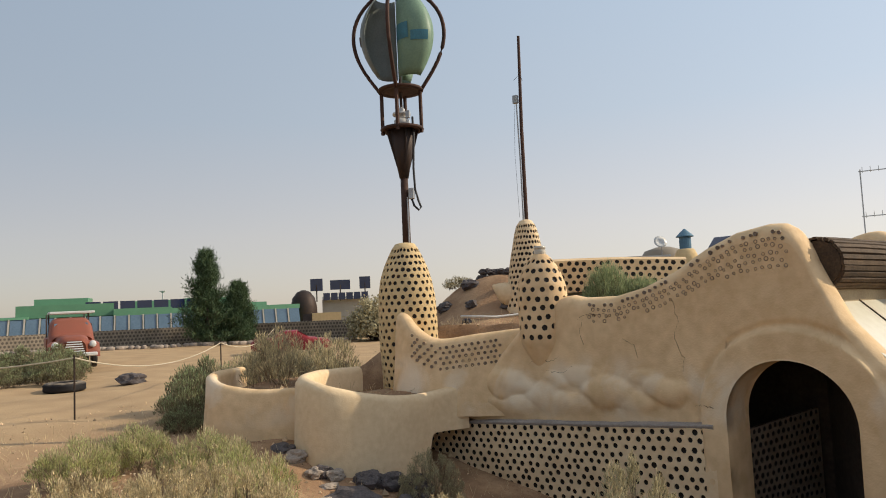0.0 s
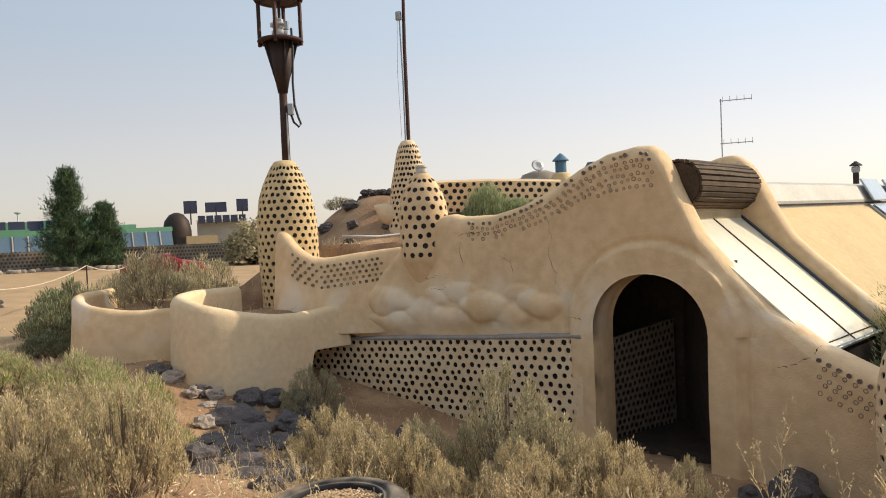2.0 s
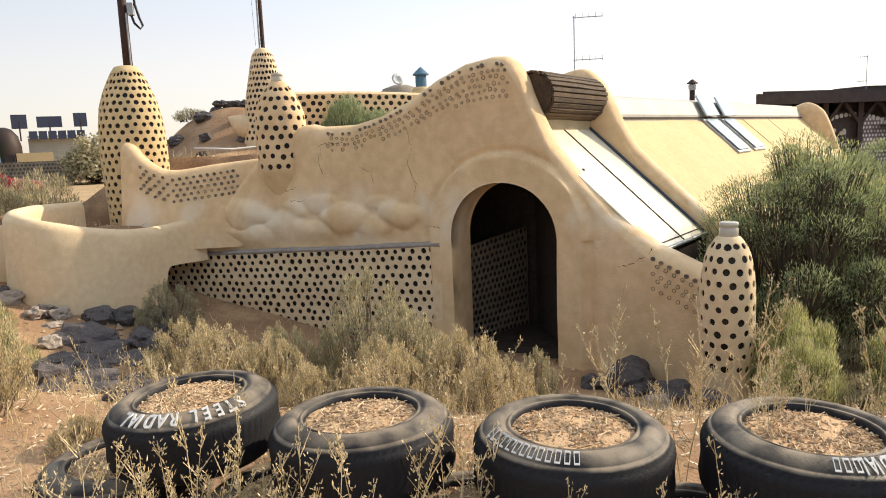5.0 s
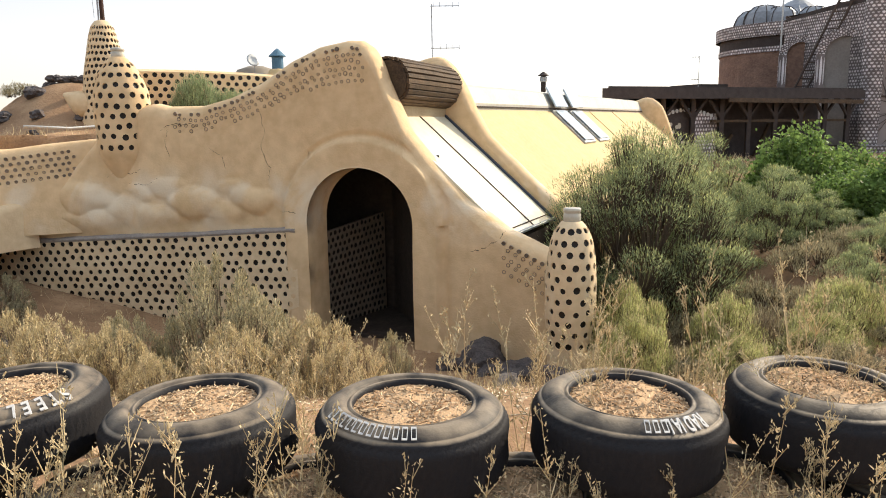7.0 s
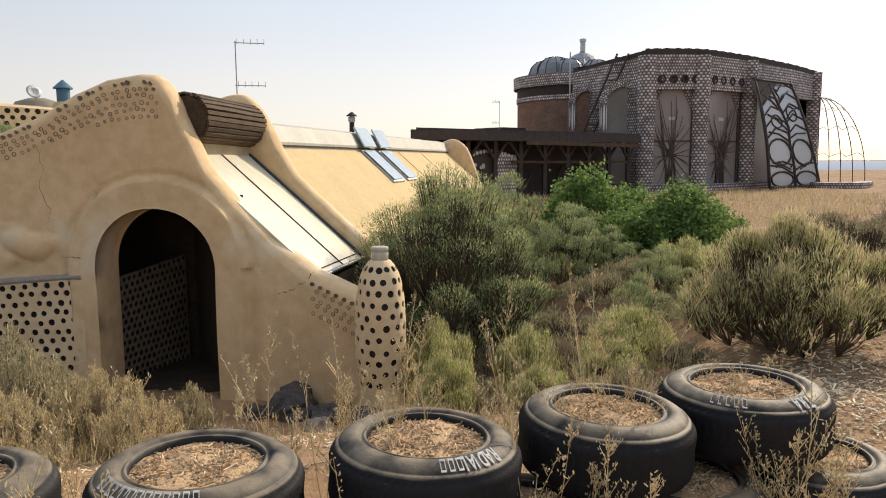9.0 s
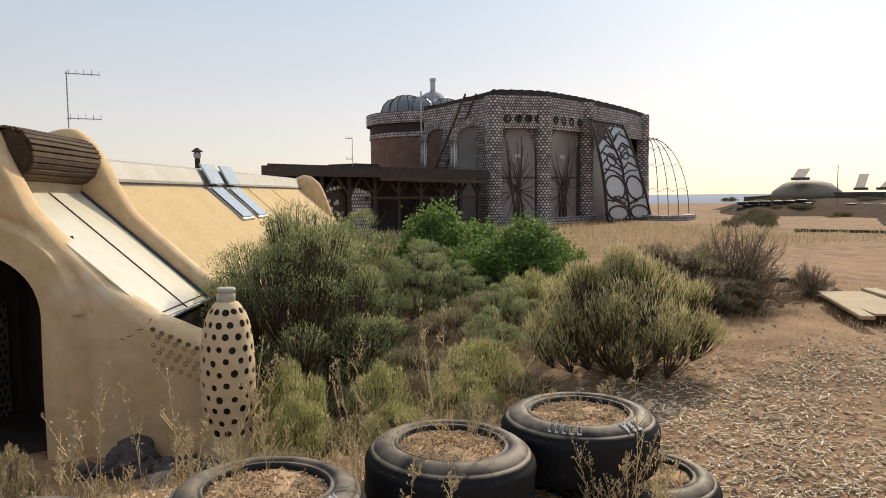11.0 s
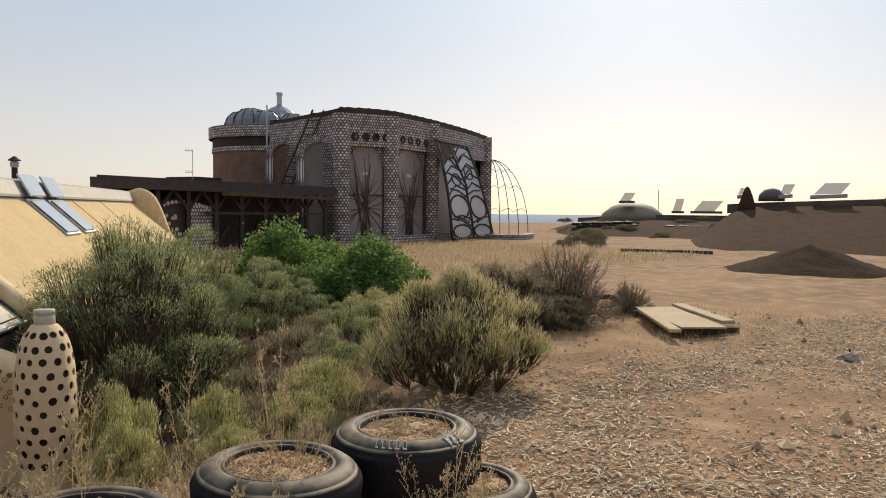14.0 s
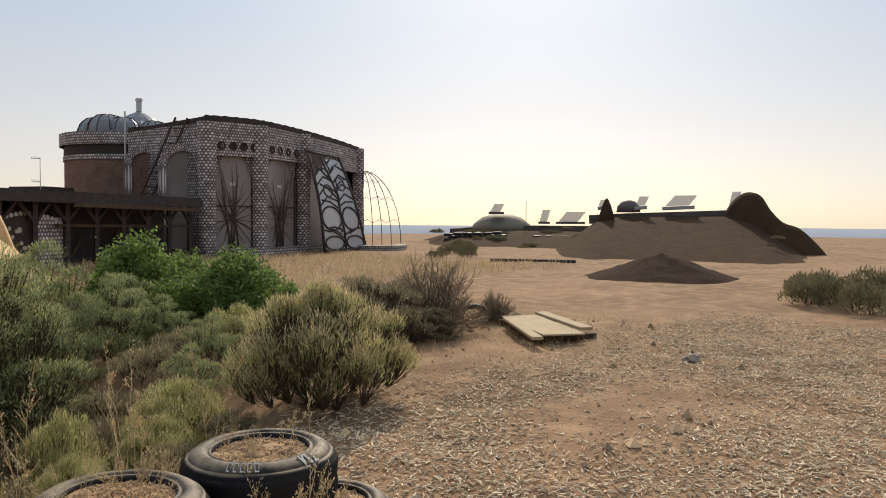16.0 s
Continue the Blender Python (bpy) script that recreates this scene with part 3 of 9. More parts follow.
def perforated(surf, nu, nv, hole, wrap=False, skip=None, jitter=0.12, depth=0.028, seed=1):
    """A plaster skin in staggered cells, each with a round hole sunk into it. surf(u, v), u and v in cells, gives place and outward normal.
    Returns the skin and the place of each hole's floor."""
    rnd = random.Random(seed)
    g, seats = Geo(), []
    cache = {}

    def vert(u, v, d=0.0, key=True):
        k = (round((u % nu if wrap else u) * 4), round(v * 4), 0) if key else None
        if k is not None and k in cache:
            return cache[k]
        p, n = surf(u, v)
        g.v.append(tuple(p + n * d))
        if k is not None:
            cache[k] = len(g.v) - 1
        return len(g.v) - 1

    for j in range(nv):
        sh = 0.5 * (j % 2)
        cells = [i + sh for i in range(nu)]
        if not wrap and sh:
            cells = [i + 0.5 for i in range(nu - 1)]
            for u0 in (0.0, nu - 0.5):
                g.f.append((vert(u0, j), vert(u0 + 0.5, j), vert(u0 + 0.5, j + 1), vert(u0, j + 1)))
        for u0 in cells:
            outer = [vert(u0, j), vert(u0 + 0.5, j), vert(u0 + 1, j), vert(u0 + 1, j + 0.5), vert(u0 + 1, j + 1), vert(u0 + 0.5, j + 1), vert(u0, j + 1), vert(u0, j + 0.5)]
            cu, cv = u0 + 0.5 + rnd.uniform(-jitter, jitter), j + 0.5 + rnd.uniform(-jitter, jitter)
            if skip and skip(cu, cv):
                g.f.append(tuple(outer))
                continue
            p0, n0 = surf(cu, cv)
            pu, pv = surf(cu + 0.05, cv)[0] - p0, surf(cu, cv + 0.05)[0] - p0
            lu, lv = pu.length / 0.05, pv.length / 0.05
            rad = hole * rnd.uniform(0.88, 1.12)
            ang = [radians(a) for a in (225, 270, 315, 0, 45, 90, 135, 180)]
            rim, lip, floor = [], [], []
            for a in ang:
                u, v = cu + math.cos(a) * min(rad / lu, 0.42), cv + math.sin(a) * min(rad / lv, 0.42)
                rim.append(vert(u, v, 0.0, False))
                lip.append(vert(u, v, 0.0, False))
                floor.append(vert(u, v, -depth, False))
            for k in range(8):
                m_ = (k + 1) % 8
                g.f.append((outer[k], outer[m_], rim[m_], rim[k]))
                g.f.append((lip[k], lip[m_], floor[m_], floor[k]))
            g.f.append(tuple(floor))
            seats.append((p0 - n0 * (depth - 0.012), n0, rad))
    return g, seats


def set_bottles(seats, parent, me=None, r0=0.045, limit=300, name="bottle"):
    me = me or END_DARK
    for p, n, rad in seats[:limit]:
        q = Vector(n).to_track_quat('Z', 'Y')
        ob = new(name, me)
        ob.matrix_world = Matrix.LocRotScale(p, q, Vector((rad / r0,) * 2 + (1,)))
        ob.parent = parent
        ob.matrix_parent_inverse = parent.matrix_world.inverted()
    rest = seats[limit:]
    if rest:
        g = Geo()
        base_v, base_f = [v.co.copy() for v in me.vertices], [tuple(p.vertices) for p in me.polygons]
        for p, n, rad in rest:
            t = Matrix.LocRotScale(p, Vector(n).to_track_quat('Z', 'Y'), Vector((rad / r0,) * 2 + (1,)))
            g.add([t @ v for v in base_v], base_f)
        me2 = g.done("bottles")
        ob = put("bottles", me2, DARK_GLASS, None, kind="stuff")
        ob.parent = parent
        ob.matrix_parent_inverse = parent.matrix_world.inverted()


def spindle(profile, centre, lean=0.0):
    """Surface of a tower: profile of (z, r), and a slightly hand-made roundness."""
    zs, rs = [p[0] for p in profile], [p[1] for p in profile]
    c = Vector(centre)

    def at(a, z):
        r = float(np.interp(z, zs, rs)) * (1 + 0.025 * math.sin(3 * a + z) + 0.02 * noise.noise(Vector((math.cos(a) * 2, math.sin(a) * 2, z * 2))))
        return Vector((c.x + r * math.cos(a), c.y + r * math.sin(a), z))
    return at


def bullet(z0, z1, r0, r1, rt, belly=0.0, n=14, power=2.2):
    """Profile of a bullet-shaped tower from z0 (r0) to z1 (rt)."""
    out = []
    for i in range(n + 1):
        t = i / n
        r = r0 + (r1 - r0) * smooth01(t / 0.55) if t < 0.55 else rt + (r1 - rt) * (1 - ((t - 0.55) / 0.45) ** power) ** 0.8
        out.append((z0 + (z1 - z0) * t, r))
    return out


def bottle_tower(name, label, centre, profile, z_holes, cell, hole, cap=None, seed=1, material=None, foot=0.0):
    material = material or ADOBE_PALE
    tower = thing(name, label, "tower")
    at = spindle(profile, centre)
    zb, zt = z_holes
    rmax = max(r for _, r in profile)
    nu, nv = int(2 * math.pi * rmax / cell), int((zt - zb) / (cell * 0.86))

    def surf(u, v):
        a, z = -2 * math.pi * u / nu, zb + (zt - zb) * v / nv
        p = at(a, z)
        d1, d2 = at(a + 0.02, z) - at(a - 0.02, z), at(a, z + 0.01) - at(a, z - 0.01)
        n = d1.cross(d2)
        return p, n.normalized()

    g, seats = perforated(surf, nu, nv, hole, wrap=True, seed=seed, jitter=0.1)
    for q in range(len(g.f)):
        g.f[q] = g.f[q][::-1]
    # plain plaster below and the rounded top
    seg = nu * 2
    low = [z for z, _ in profile if z < zb - 0.01] + [zb]
    if len(low) > 1:
        g.sheet([[at(2 * math.pi * k / seg, z) for k in range(seg)] for z in low], wrap=True)
    top = [zt] + [z for z, _ in profile if z > zt + 0.01]
    rows = [[at(2 * math.pi * k / seg, z) for k in range(seg)] for z in top]
    g.sheet(rows, wrap=True)
    n0 = len(g.v)
    g.add(rows[-1], [tuple(range(seg))])
    part("body", g, material, tower, smooth=True)
    c = Vector(centre)
    seats.sort(key=lambda s: (s[0] - Vector((c.x, c.y, s[0].z))).dot(Vector((0 - c.x, 0 - c.y, 0))), reverse=True)
    set_bottles(seats, tower, limit=290)
    return tower, at


# ---------------------------------------------------------------- the front wall with its arched doorway
WALL_TOP = [(-6.3, 0.62), (-5.3, 0.66), (-4.9, 0.9), (-4.5, 1.3), (-4.2, 1.6), (-3.9, 1.85), (-3.5, 1.88), (-3.33, 1.84), (-2.89, 1.84), (-2.47, 1.94), (-2.06, 2.11), (-1.67, 2.35), (-1.30, 2.51), (-0.95, 2.565), (-0.78, 2.55),
            (-0.68, 2.48), (-0.59, 2.32), (-0.53, 2.13), (-0.42, 1.87), (-0.26, 1.51), (0.03, 1.13), (0.42, 0.71), (0.84, 0.38), (1.2, 0.2), (1.5, 0.08)]
ARCH_L, ARCH_R, SPRING, CROWN, SILL = -1.46, -0.155, 0.40, 1.07, -1.5


def wall_top(x):
    return float(np.interp(x, [p[0] for p in WALL_TOP], [p[1] for p in WALL_TOP]))


def wall_frame(x):
    """Place, outward normal and tangent of the front wall's plan line."""
    e = 0.25
    t = Vector((2 * e, (wall_y(x + e) - wall_y(x - e)), 0)).normalized()
    y = sum(wall_y(x + k * 0.2) for k in (-2, -1, 0, 1, 2)) / 5
    return Vector((x, y, 0)), Vector((t.y, -t.x, 0)), t


def arch_z(x):
    c, h = (ARCH_L + ARCH_R) / 2, (ARCH_R - ARCH_L) / 2
    k = min(1.0, abs(x - c) / h)
    return SPRING + (CROWN - SPRING) * math.sqrt(max(0.0, 1 - k ** 2.1))


LUMPS = [(-4.55, 0.66, 0.40, 0.22, 0.075), (-4.95, 0.42, 0.34, 0.17, 0.07), (-4.45, 0.36, 0.42, 0.16, 0.06), (-5.1, 0.22, 0.22, 0.12, 0.05), (-4.0, 0.5, 0.34, 0.2, 0.05), (-3.55, 0.44, 0.36, 0.15, 0.045), (-3.0, 0.62, 0.36, 0.2, 0.075), (-3.35, 0.8, 0.26, 0.14, 0.035), (-2.6, 0.5, 0.3, 0.14, 0.045), (-2.2, 0.66, 0.3, 0.17, 0.075), (-2.45, 0.8, 0.22, 0.1, 0.03), (-3.8, 0.72, 0.2, 0.14, 0.03)]


def relief(x, z):
    d = 0.022 * noise.noise(Vector((x * 1.3, z * 1.3, 2))) + 0.008 * noise.noise(Vector((x * 5, z * 5, 7)))
    c, h = (ARCH_L + ARCH_R) / 2, (ARCH_R - ARCH_L) / 2
    if z > SPRING:
        k = math.hypot((x - c) / h, (z - SPRING) / (CROWN - SPRING))
        dist = (k - 1) * 0.62
    else:
        dist = abs(x - c) - h
    d += 0.08 * smooth01((0.33 - dist) / 0.035) - 0.03 * math.exp(-((dist - 0.36) / 0.03) ** 2)
    puff = 0.0
    wx = x + 0.10 * noise.noise(Vector((x * 2.6, z * 3.0, 11)))
    wz = z + 0.08 * noise.noise(Vector((x * 3.0, z * 3.2, 23)))
    for lx, lz, rx, rz, hh in LUMPS:
        q = ((wx - lx) / rx) ** 2 + ((wz - lz) / rz) ** 2
        if q < 1:
            puff = max(puff, 1.35 * hh * (1 - q) ** 0.6)
    return d + puff


def front_wall():
    xs = sorted(set(np.round(np.concatenate([np.arange(-6.2, 1.5, 0.035), np.linspace(ARCH_L, ARCH_R, 27), ARCH_L + 0.5 * (ARCH_R - ARCH_L) * (1 - np.cos(np.linspace(0, math.pi, 25)))]), 4)))
    K1, K2, TH = 24, 52, 0.42
    r = 0.17

    def section(x, z_from, z_to, k, over, c_low=0.0):
        f, n, t = wall_frame(x)
        top = wall_top(x)
        out = []
        for i in range(k + 1):
            z = z_from + (z_to - z_from) * i / k
            out.append(f + Vector((0, 0, z)) + n * relief(x, z) * smooth01((top - z) / 0.2))
        if over:
            for i in range(1, 9):
                a = math.pi * i / 8
                out.append(f + Vector((0, 0, top - r + r * math.sin(a))) - n * (TH / 2) + n * (TH / 2) * math.cos(a))
            for z in ((top - r + c_low) / 2, c_low):
                out.append(f + Vector((0, 0, z)) - n * TH)
        return out

    g = Geo()
    cols = []
    for x in xs:
        inside = ARCH_L < x < ARCH_R
        c0 = arch_z(x) if ARCH_L <= x <= ARCH_R else SPRING
        c0 = min(c0, wall_top(x) - r - 0.08)
        up = section(x, c0, wall_top(x) - r, K2, True, c0 if ARCH_L <= x <= ARCH_R else SILL)
        lo = section(x, SILL, c0, K1, False)
        cols.append((x, inside, lo, up, c0))
    for (xa, ia, la, ua, ca), (xb, ib, lb, ub, cb) in zip(cols, cols[1:]):
        g.sheet([ua, ub], flip=True)
        if not (ARCH_L <= xa and xb <= ARCH_R):
            g.sheet([la, lb], flip=True)
    # reveal of the doorway
    rev = []
    inside = [c for c in cols if ARCH_L <= c[0] <= ARCH_R]
    edge = [(ARCH_L, z) for z in np.linspace(SILL, SPRING, 10)[:-1]] + [(c[0], arch_z(c[0])) for c in inside] + [(ARCH_R, z) for z in np.linspace(SPRING, SILL, 10)[1:]]
    for x, z in edge:
        f, n, t = wall_frame(x)
        o = f + Vector((0, 0, z))
        rev.append([o + n * relief(x, z), o - n * 0.12, o - n * 0.28, o - n * TH])
    g.sheet(rev, flip=True)
    me = g.done("front_wall")
    bm = bmesh.new()
    bm.from_mesh(me)
    bmesh.ops.remove_doubles(bm, verts=bm.verts, dist=0.002)
    bm.to_mesh(me)
    bm.free()
    return put("wall_front", me, ADOBE, label="hand-smoothed ochre adobe wall with arched doorway and cracks", category="wall", kind="structure")


FRONT = front_wall()


def wall_point(x, z, off=0.0):
    f, n, t = wall_frame(x)
    return f + Vector((0, 0, z)) + n * (relief(x, z) + off), n


# clear bottle bases along the hump and at the foot of the slope
def band_of_ends():
    rnd = random.Random(5)
    seats = []
    for x in np.arange(-3.2, -0.74, 0.078):
        deep = 0.22 + 0.2 * smooth01((x + 2.6) / 1.6)
        for k in range(8):
            z = wall_top(x) - 0.10 - 0.074 * k + rnd.uniform(-0.012, 0.012)
            if wall_top(x) - z < deep + 0.1:
                xx = x + 0.044 * (k % 2) + rnd.uniform(-0.018, 0.018)
                if z < wall_top(xx) - 0.095:
                    p, n = wall_point(xx, z, 0.004)
                    seats.append((p, n, 0.027 * rnd.uniform(0.75, 1.15)))
    for x in np.arange(0.84, 1.36, 0.078):
        for k in range(5):
            z = wall_top(x) - 0.13 - 0.082 * k
            xx = x + 0.045 * (k % 2)
            p, n = wall_point(xx, z, 0.004)
            seats.append((p, n, 0.028))
    set_bottles(seats, FRONT, END_GREY, 0.03, name="bottle_end")


band_of_ends()


def crack(points, width=0.012, parent=None, material=None):
    g = Geo()
    rnd = random.Random(len(points))
    fine = []
    for a, b in zip(points, points[1:]):
        for k in range(5):
            t = k / 5
            fine.append((a[0] + (b[0] - a[0]) * t + rnd.uniform(-0.012, 0.012), a[1] + (b[1] - a[1]) * t + rnd.uniform(-0.012, 0.012)))
    fine.append(points[-1])
    rows = []
    for i, (x, z) in enumerate(fine):
        w = 0.6 * width * (0.4 + rnd.random()) * (0.25 if i in (0, len(fine) - 1) else 1)
        rows.append([wall_point(x - w / 2, z - w / 2, 0.004)[0], wall_point(x + w / 2, z + w / 2, 0.004)[0]])
    g.sheet(rows, flip=True)
    put("crack", g.done("crack", False), INSIDE_SHADE, parent)


crack([(0.88, 0.42), (0.78, 0.28), (0.62, 0.17), (0.48, 0.13)], 0.014, FRONT)
crack([(-3.4, 1.55), (-3.25, 1.62), (-3.1, 1.6), (-2.95, 1.63)], 0.01, FRONT)
crack([(-3.9, 0.86), (-3.65, 0.84), (-3.45, 0.95)], 0.01, FRONT)
crack([(-1.86, 0.5), (-1.72, 0.53), (-1.6, 0.5)], 0.008, FRONT)
crack([(-2.05, 1.75), (-2.0, 1.5), (-2.06, 1.3), (-1.95, 1.05), (-1.98, 0.9)], 0.007, FRONT)
crack([(-3.3, 1.55), (-3.36, 1.35), (-3.3, 1.2)], 0.007, FRONT)
crack([(-2.75, 1.3), (-2.6, 1.22), (-2.55, 1.05)], 0.006, FRONT)
crack([(-5.28, 0.62), (-5.36, 0.5), (-5.3, 0.38), (-5.42, 0.22), (-5.38, 0.1)], 0.022, FRONT)
crack([(-4.2, 0.95), (-4.05, 1.02), (-3.85, 0.98), (-3.7, 1.06)], 0.008, FRONT)


# ---------------------------------------------------------------- low wall of bottles with its mortar ledge
def bottle_wall():
    x0, x1, zb = -6.3, -1.62, -1.25
    length, cell = 4.62, 0.122

    def ledge_z(x):
        return float(np.interp(x, (-6.1, -5.77, -4.39, -3.0, -1.7), (0.0, 0.05, 0.12, 0.19, 0.28)))

    nu, nv = int(length / cell), 14

    def surf(u, v):
        x = x0 + (x1 - x0) * u / nu
        f, n, t = wall_frame(x)
        top = ledge_z(x)
        return f + n * (0.075 + 0.02 * noise.noise(Vector((x, v * 0.3, 4)))) + Vector((0, 0, zb + (top - zb) * v / nv)), n

    wall = thing("bottle_wall", "low plaster wall set with dark bottles under a mortar ledge", "wall")
    wall["kind"] = "structure"
    g, seats = perforated(surf, nu, nv, 0.0365, seed=11, jitter=0.14)
    rows = []
    for i in range(nu + 1):
        x = x0 + (x1 - x0) * i / nu
        f, n, t = wall_frame(x)
        rows.append([f + n * 0.075 + Vector((0, 0, ledge_z(x))), f - n * 0.05 + Vector((0, 0, ledge_z(x)))])
    g.sheet(rows)
    part("plaster", g, ADOBE_PALE, wall)
    set_bottles(seats, wall, limit=300)
    g = Geo()
    rows = []
    for i in range(61):
        x = x0 + (x1 - x0) * i / 60
        f, n, t = wall_frame(x)
        w = 0.012 * noise.noise(Vector((x * 4, 0, 1)))
        z = Vector((0, 0, ledge_z(x)))
        rows.append([f + n * (0.075 + w) + z + Vector((0, 0, -0.02)), f + n * (0.10 + w) + z + Vector((0, 0, 0.008)), f + n * (0.09 + w) + z + Vector((0, 0, 0.032)), f - n * 0.02 + z + Vector((0, 0, 0.05 + w))])
    g.sheet(rows)
    part("ledge", g, MORTAR, wall, "cracked grey mortar ledge", smooth=True)


bottle_wall()


# room behind the doorway
def entry_room():
    fl, nl, tl = wall_frame(ARCH_L - 0.15)
    fr, nr, tr = wall_frame(ARCH_R + 0.03)
    n = (nl + nr).normalized()
    a, b = fl - n * 0.43, fr - n * 0.43
    into = Vector((-0.30, 0.95, 0))
    c, d = b + into * 1.8, a + into * 1.8
    # walls, lid and floor carry the passage's shade in their dark colour
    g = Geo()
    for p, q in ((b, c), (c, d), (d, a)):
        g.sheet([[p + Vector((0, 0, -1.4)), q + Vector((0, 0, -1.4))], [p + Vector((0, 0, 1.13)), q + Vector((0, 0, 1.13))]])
    put("wall_entry", g.done("wall_entry", False), INSIDE_SHADE, label="entry passage walls, shade painted into their dark plaster", category="wall", kind="structure")
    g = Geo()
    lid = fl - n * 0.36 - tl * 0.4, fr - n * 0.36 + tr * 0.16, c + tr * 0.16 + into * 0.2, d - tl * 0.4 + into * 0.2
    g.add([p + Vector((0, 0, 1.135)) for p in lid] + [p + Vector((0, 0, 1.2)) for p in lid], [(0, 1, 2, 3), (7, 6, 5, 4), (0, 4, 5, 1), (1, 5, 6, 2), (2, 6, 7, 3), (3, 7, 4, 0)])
    put("ceiling", g.done("ceiling", False), INSIDE_SHADE, label="entry passage ceiling, painted dark for shade", category="ceiling", kind="structure")
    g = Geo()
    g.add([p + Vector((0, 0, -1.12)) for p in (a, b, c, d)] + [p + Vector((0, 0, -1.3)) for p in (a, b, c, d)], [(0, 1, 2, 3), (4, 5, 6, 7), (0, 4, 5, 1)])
    put("floor", g.done("floor", False), INSIDE_SHADE, label="earthen passage floor, painted dark for shade", category="floor", kind="structure")
    # inner half wall of bottles on the far side of the passage
    inner = thing("bottle_partition", "half-height bottle partition, passage shade painted into its plaster", "wall")
    inner["kind"] = "structure"
    p0, p1 = a + tl * 0.02 - n * 0.02, a + tl * 0.38 - n * 1.3
    t = (p1 - p0)
    nn = Vector((t.y, -t.x, 0)).normalized()
    if nn.dot(-p0) < 0:
        nn = -nn
    nu, nv = 15, 15

    def surf(u, v):
        top = 0.16 + 0.16 * u / nu
        return p0 + t * (u / nu) + Vector((0, 0, -1.15 + (top + 1.15) * v / nv)), nn

    g, seats = perforated(surf, nu, nv, 0.036, seed=3, jitter=0.08)
    g.sheet([[p0 + Vector((0, 0, 0.16)), p1 + Vector((0, 0, 0.32))], [p0 - nn * 0.05 + Vector((0, 0, 0.16)), p1 - nn * 0.05 + Vector((0, 0, 0.32))]])
    g.sheet([[p1 + Vector((0, 0, -1.15)), p1 + Vector((0, 0, 0.32))], [p1 - nn * 0.05 + Vector((0, 0, -1.15)), p1 - nn * 0.05 + Vector((0, 0, 0.32))]])
    part("plaster", g, SHADED_PLASTER, inner)
    set_bottles(seats, inner)


entry_room()


# ---------------------------------------------------------------- planters and the swooping side wall
def ribbon_wall(name, line, label, material, thick=0.2, foot=-0.9, batter=0.1, lift_end=0.0):
    """A plastered wall along a curved plan line of (x, y, top), rounded at the top."""
    pts = [Vector(p) for p in line]
    fine = []
    n = len(pts)
    for i in range(n - 1):
        p0, p1, p2, p3 = pts[max(i - 1, 0)], pts[i], pts[i + 1], pts[min(i + 2, n - 1)]
        for k in range(10):
            t = k / 10
            fine.append(0.5 * ((2 * p1) + (p2 - p0) * t + (2 * p0 - 5 * p1 + 4 * p2 - p3) * t * t + (3 * p1 - p0 - 3 * p2 + p3) * t ** 3))
    fine.append(pts[-1])
    rows = []
    for i, p in enumerate(fine):
        d = (fine[min(i + 1, len(fine) - 1)] - fine[max(i - 1, 0)])
        nrm = Vector((d.y, -d.x, 0)).normalized()
        row = []
        base = Vector((p.x, p.y, 0))
        r = thick / 2
        low = foot + lift_end * smooth01((i / (len(fine) - 1) - 0.755) / 0.08)
        hz = [low + (p.z - r - low) * k / 8 for k in range(9)]
        for z in hz:
            w = 0.02 * noise.noise(Vector((p.x * 1.5, p.y * 1.5, z * 1.5)))
            row.append(base + nrm * (r + w + batter * (p.z - z) / max(p.z - foot, 0.1)) + Vector((0, 0, z)))
        for k in range(1, 8):
            a = math.pi * k / 8
            row.append(base + nrm * r * math.cos(a) + Vector((0, 0, p.z - r + r * math.sin(a) + 0.008 * noise.noise(p * 3))))
        for z in hz[::-3]:
            row.append(base - nrm * r + Vector((0, 0, z)))
        rows.append(row)
    g = Geo()
    g.sheet(rows, flip=True)
    m_ = len(rows[0])
    g.add(rows[0], [tuple(range(m_))])
    g.add(rows[-1], [tuple(range(m_ - 1, -1, -1))])
    return put(name, g.done(name), material, label=label, category="wall", kind="structure")


PLANTER = ribbon_wall("wall_planter", [(-7.1, 9.7, 0.92), (-7.2, 8.8, 0.94), (-6.95, 8.2, 0.93), (-6.62, 8.0, 0.88), (-6.3, 8.02, 0.80), (-5.93, 8.34, 0.68), (-5.72, 8.95, 0.59), (-5.55, 9.45, 0.60), (-5.3, 9.85, 0.66)],
                      "curved pale plaster planter wall with sunlit rounded rim", ADOBE_PALE, lift_end=0.92)
ribbon_wall("wall_outer_planter", [(-9.2, 9.3, 0.95), (-8.95, 8.6, 0.96), (-8.75, 8.2, 0.93), (-8.35, 8.05, 0.81), (-7.8, 8.2, 0.73), (-7.3, 8.42, 0.73), (-7.05, 8.6, 0.72)], "low ochre plaster planter wall", ADOBE, thick=0.17)
SIDE = ribbon_wall("wall_swoop", [(-6.3, 9.85, 1.75), (-6.1, 9.74, 1.62), (-5.83, 9.75, 1.40), (-5.6, 9.8, 1.32), (-5.23, 9.92, 1.36), (-4.78, 10.06, 1.41), (-4.3, 10.14, 1.45)],
                   "swooping adobe wall studded with clear bottle bases", ADOBE, thick=0.24, foot=0.2, batter=0.14)


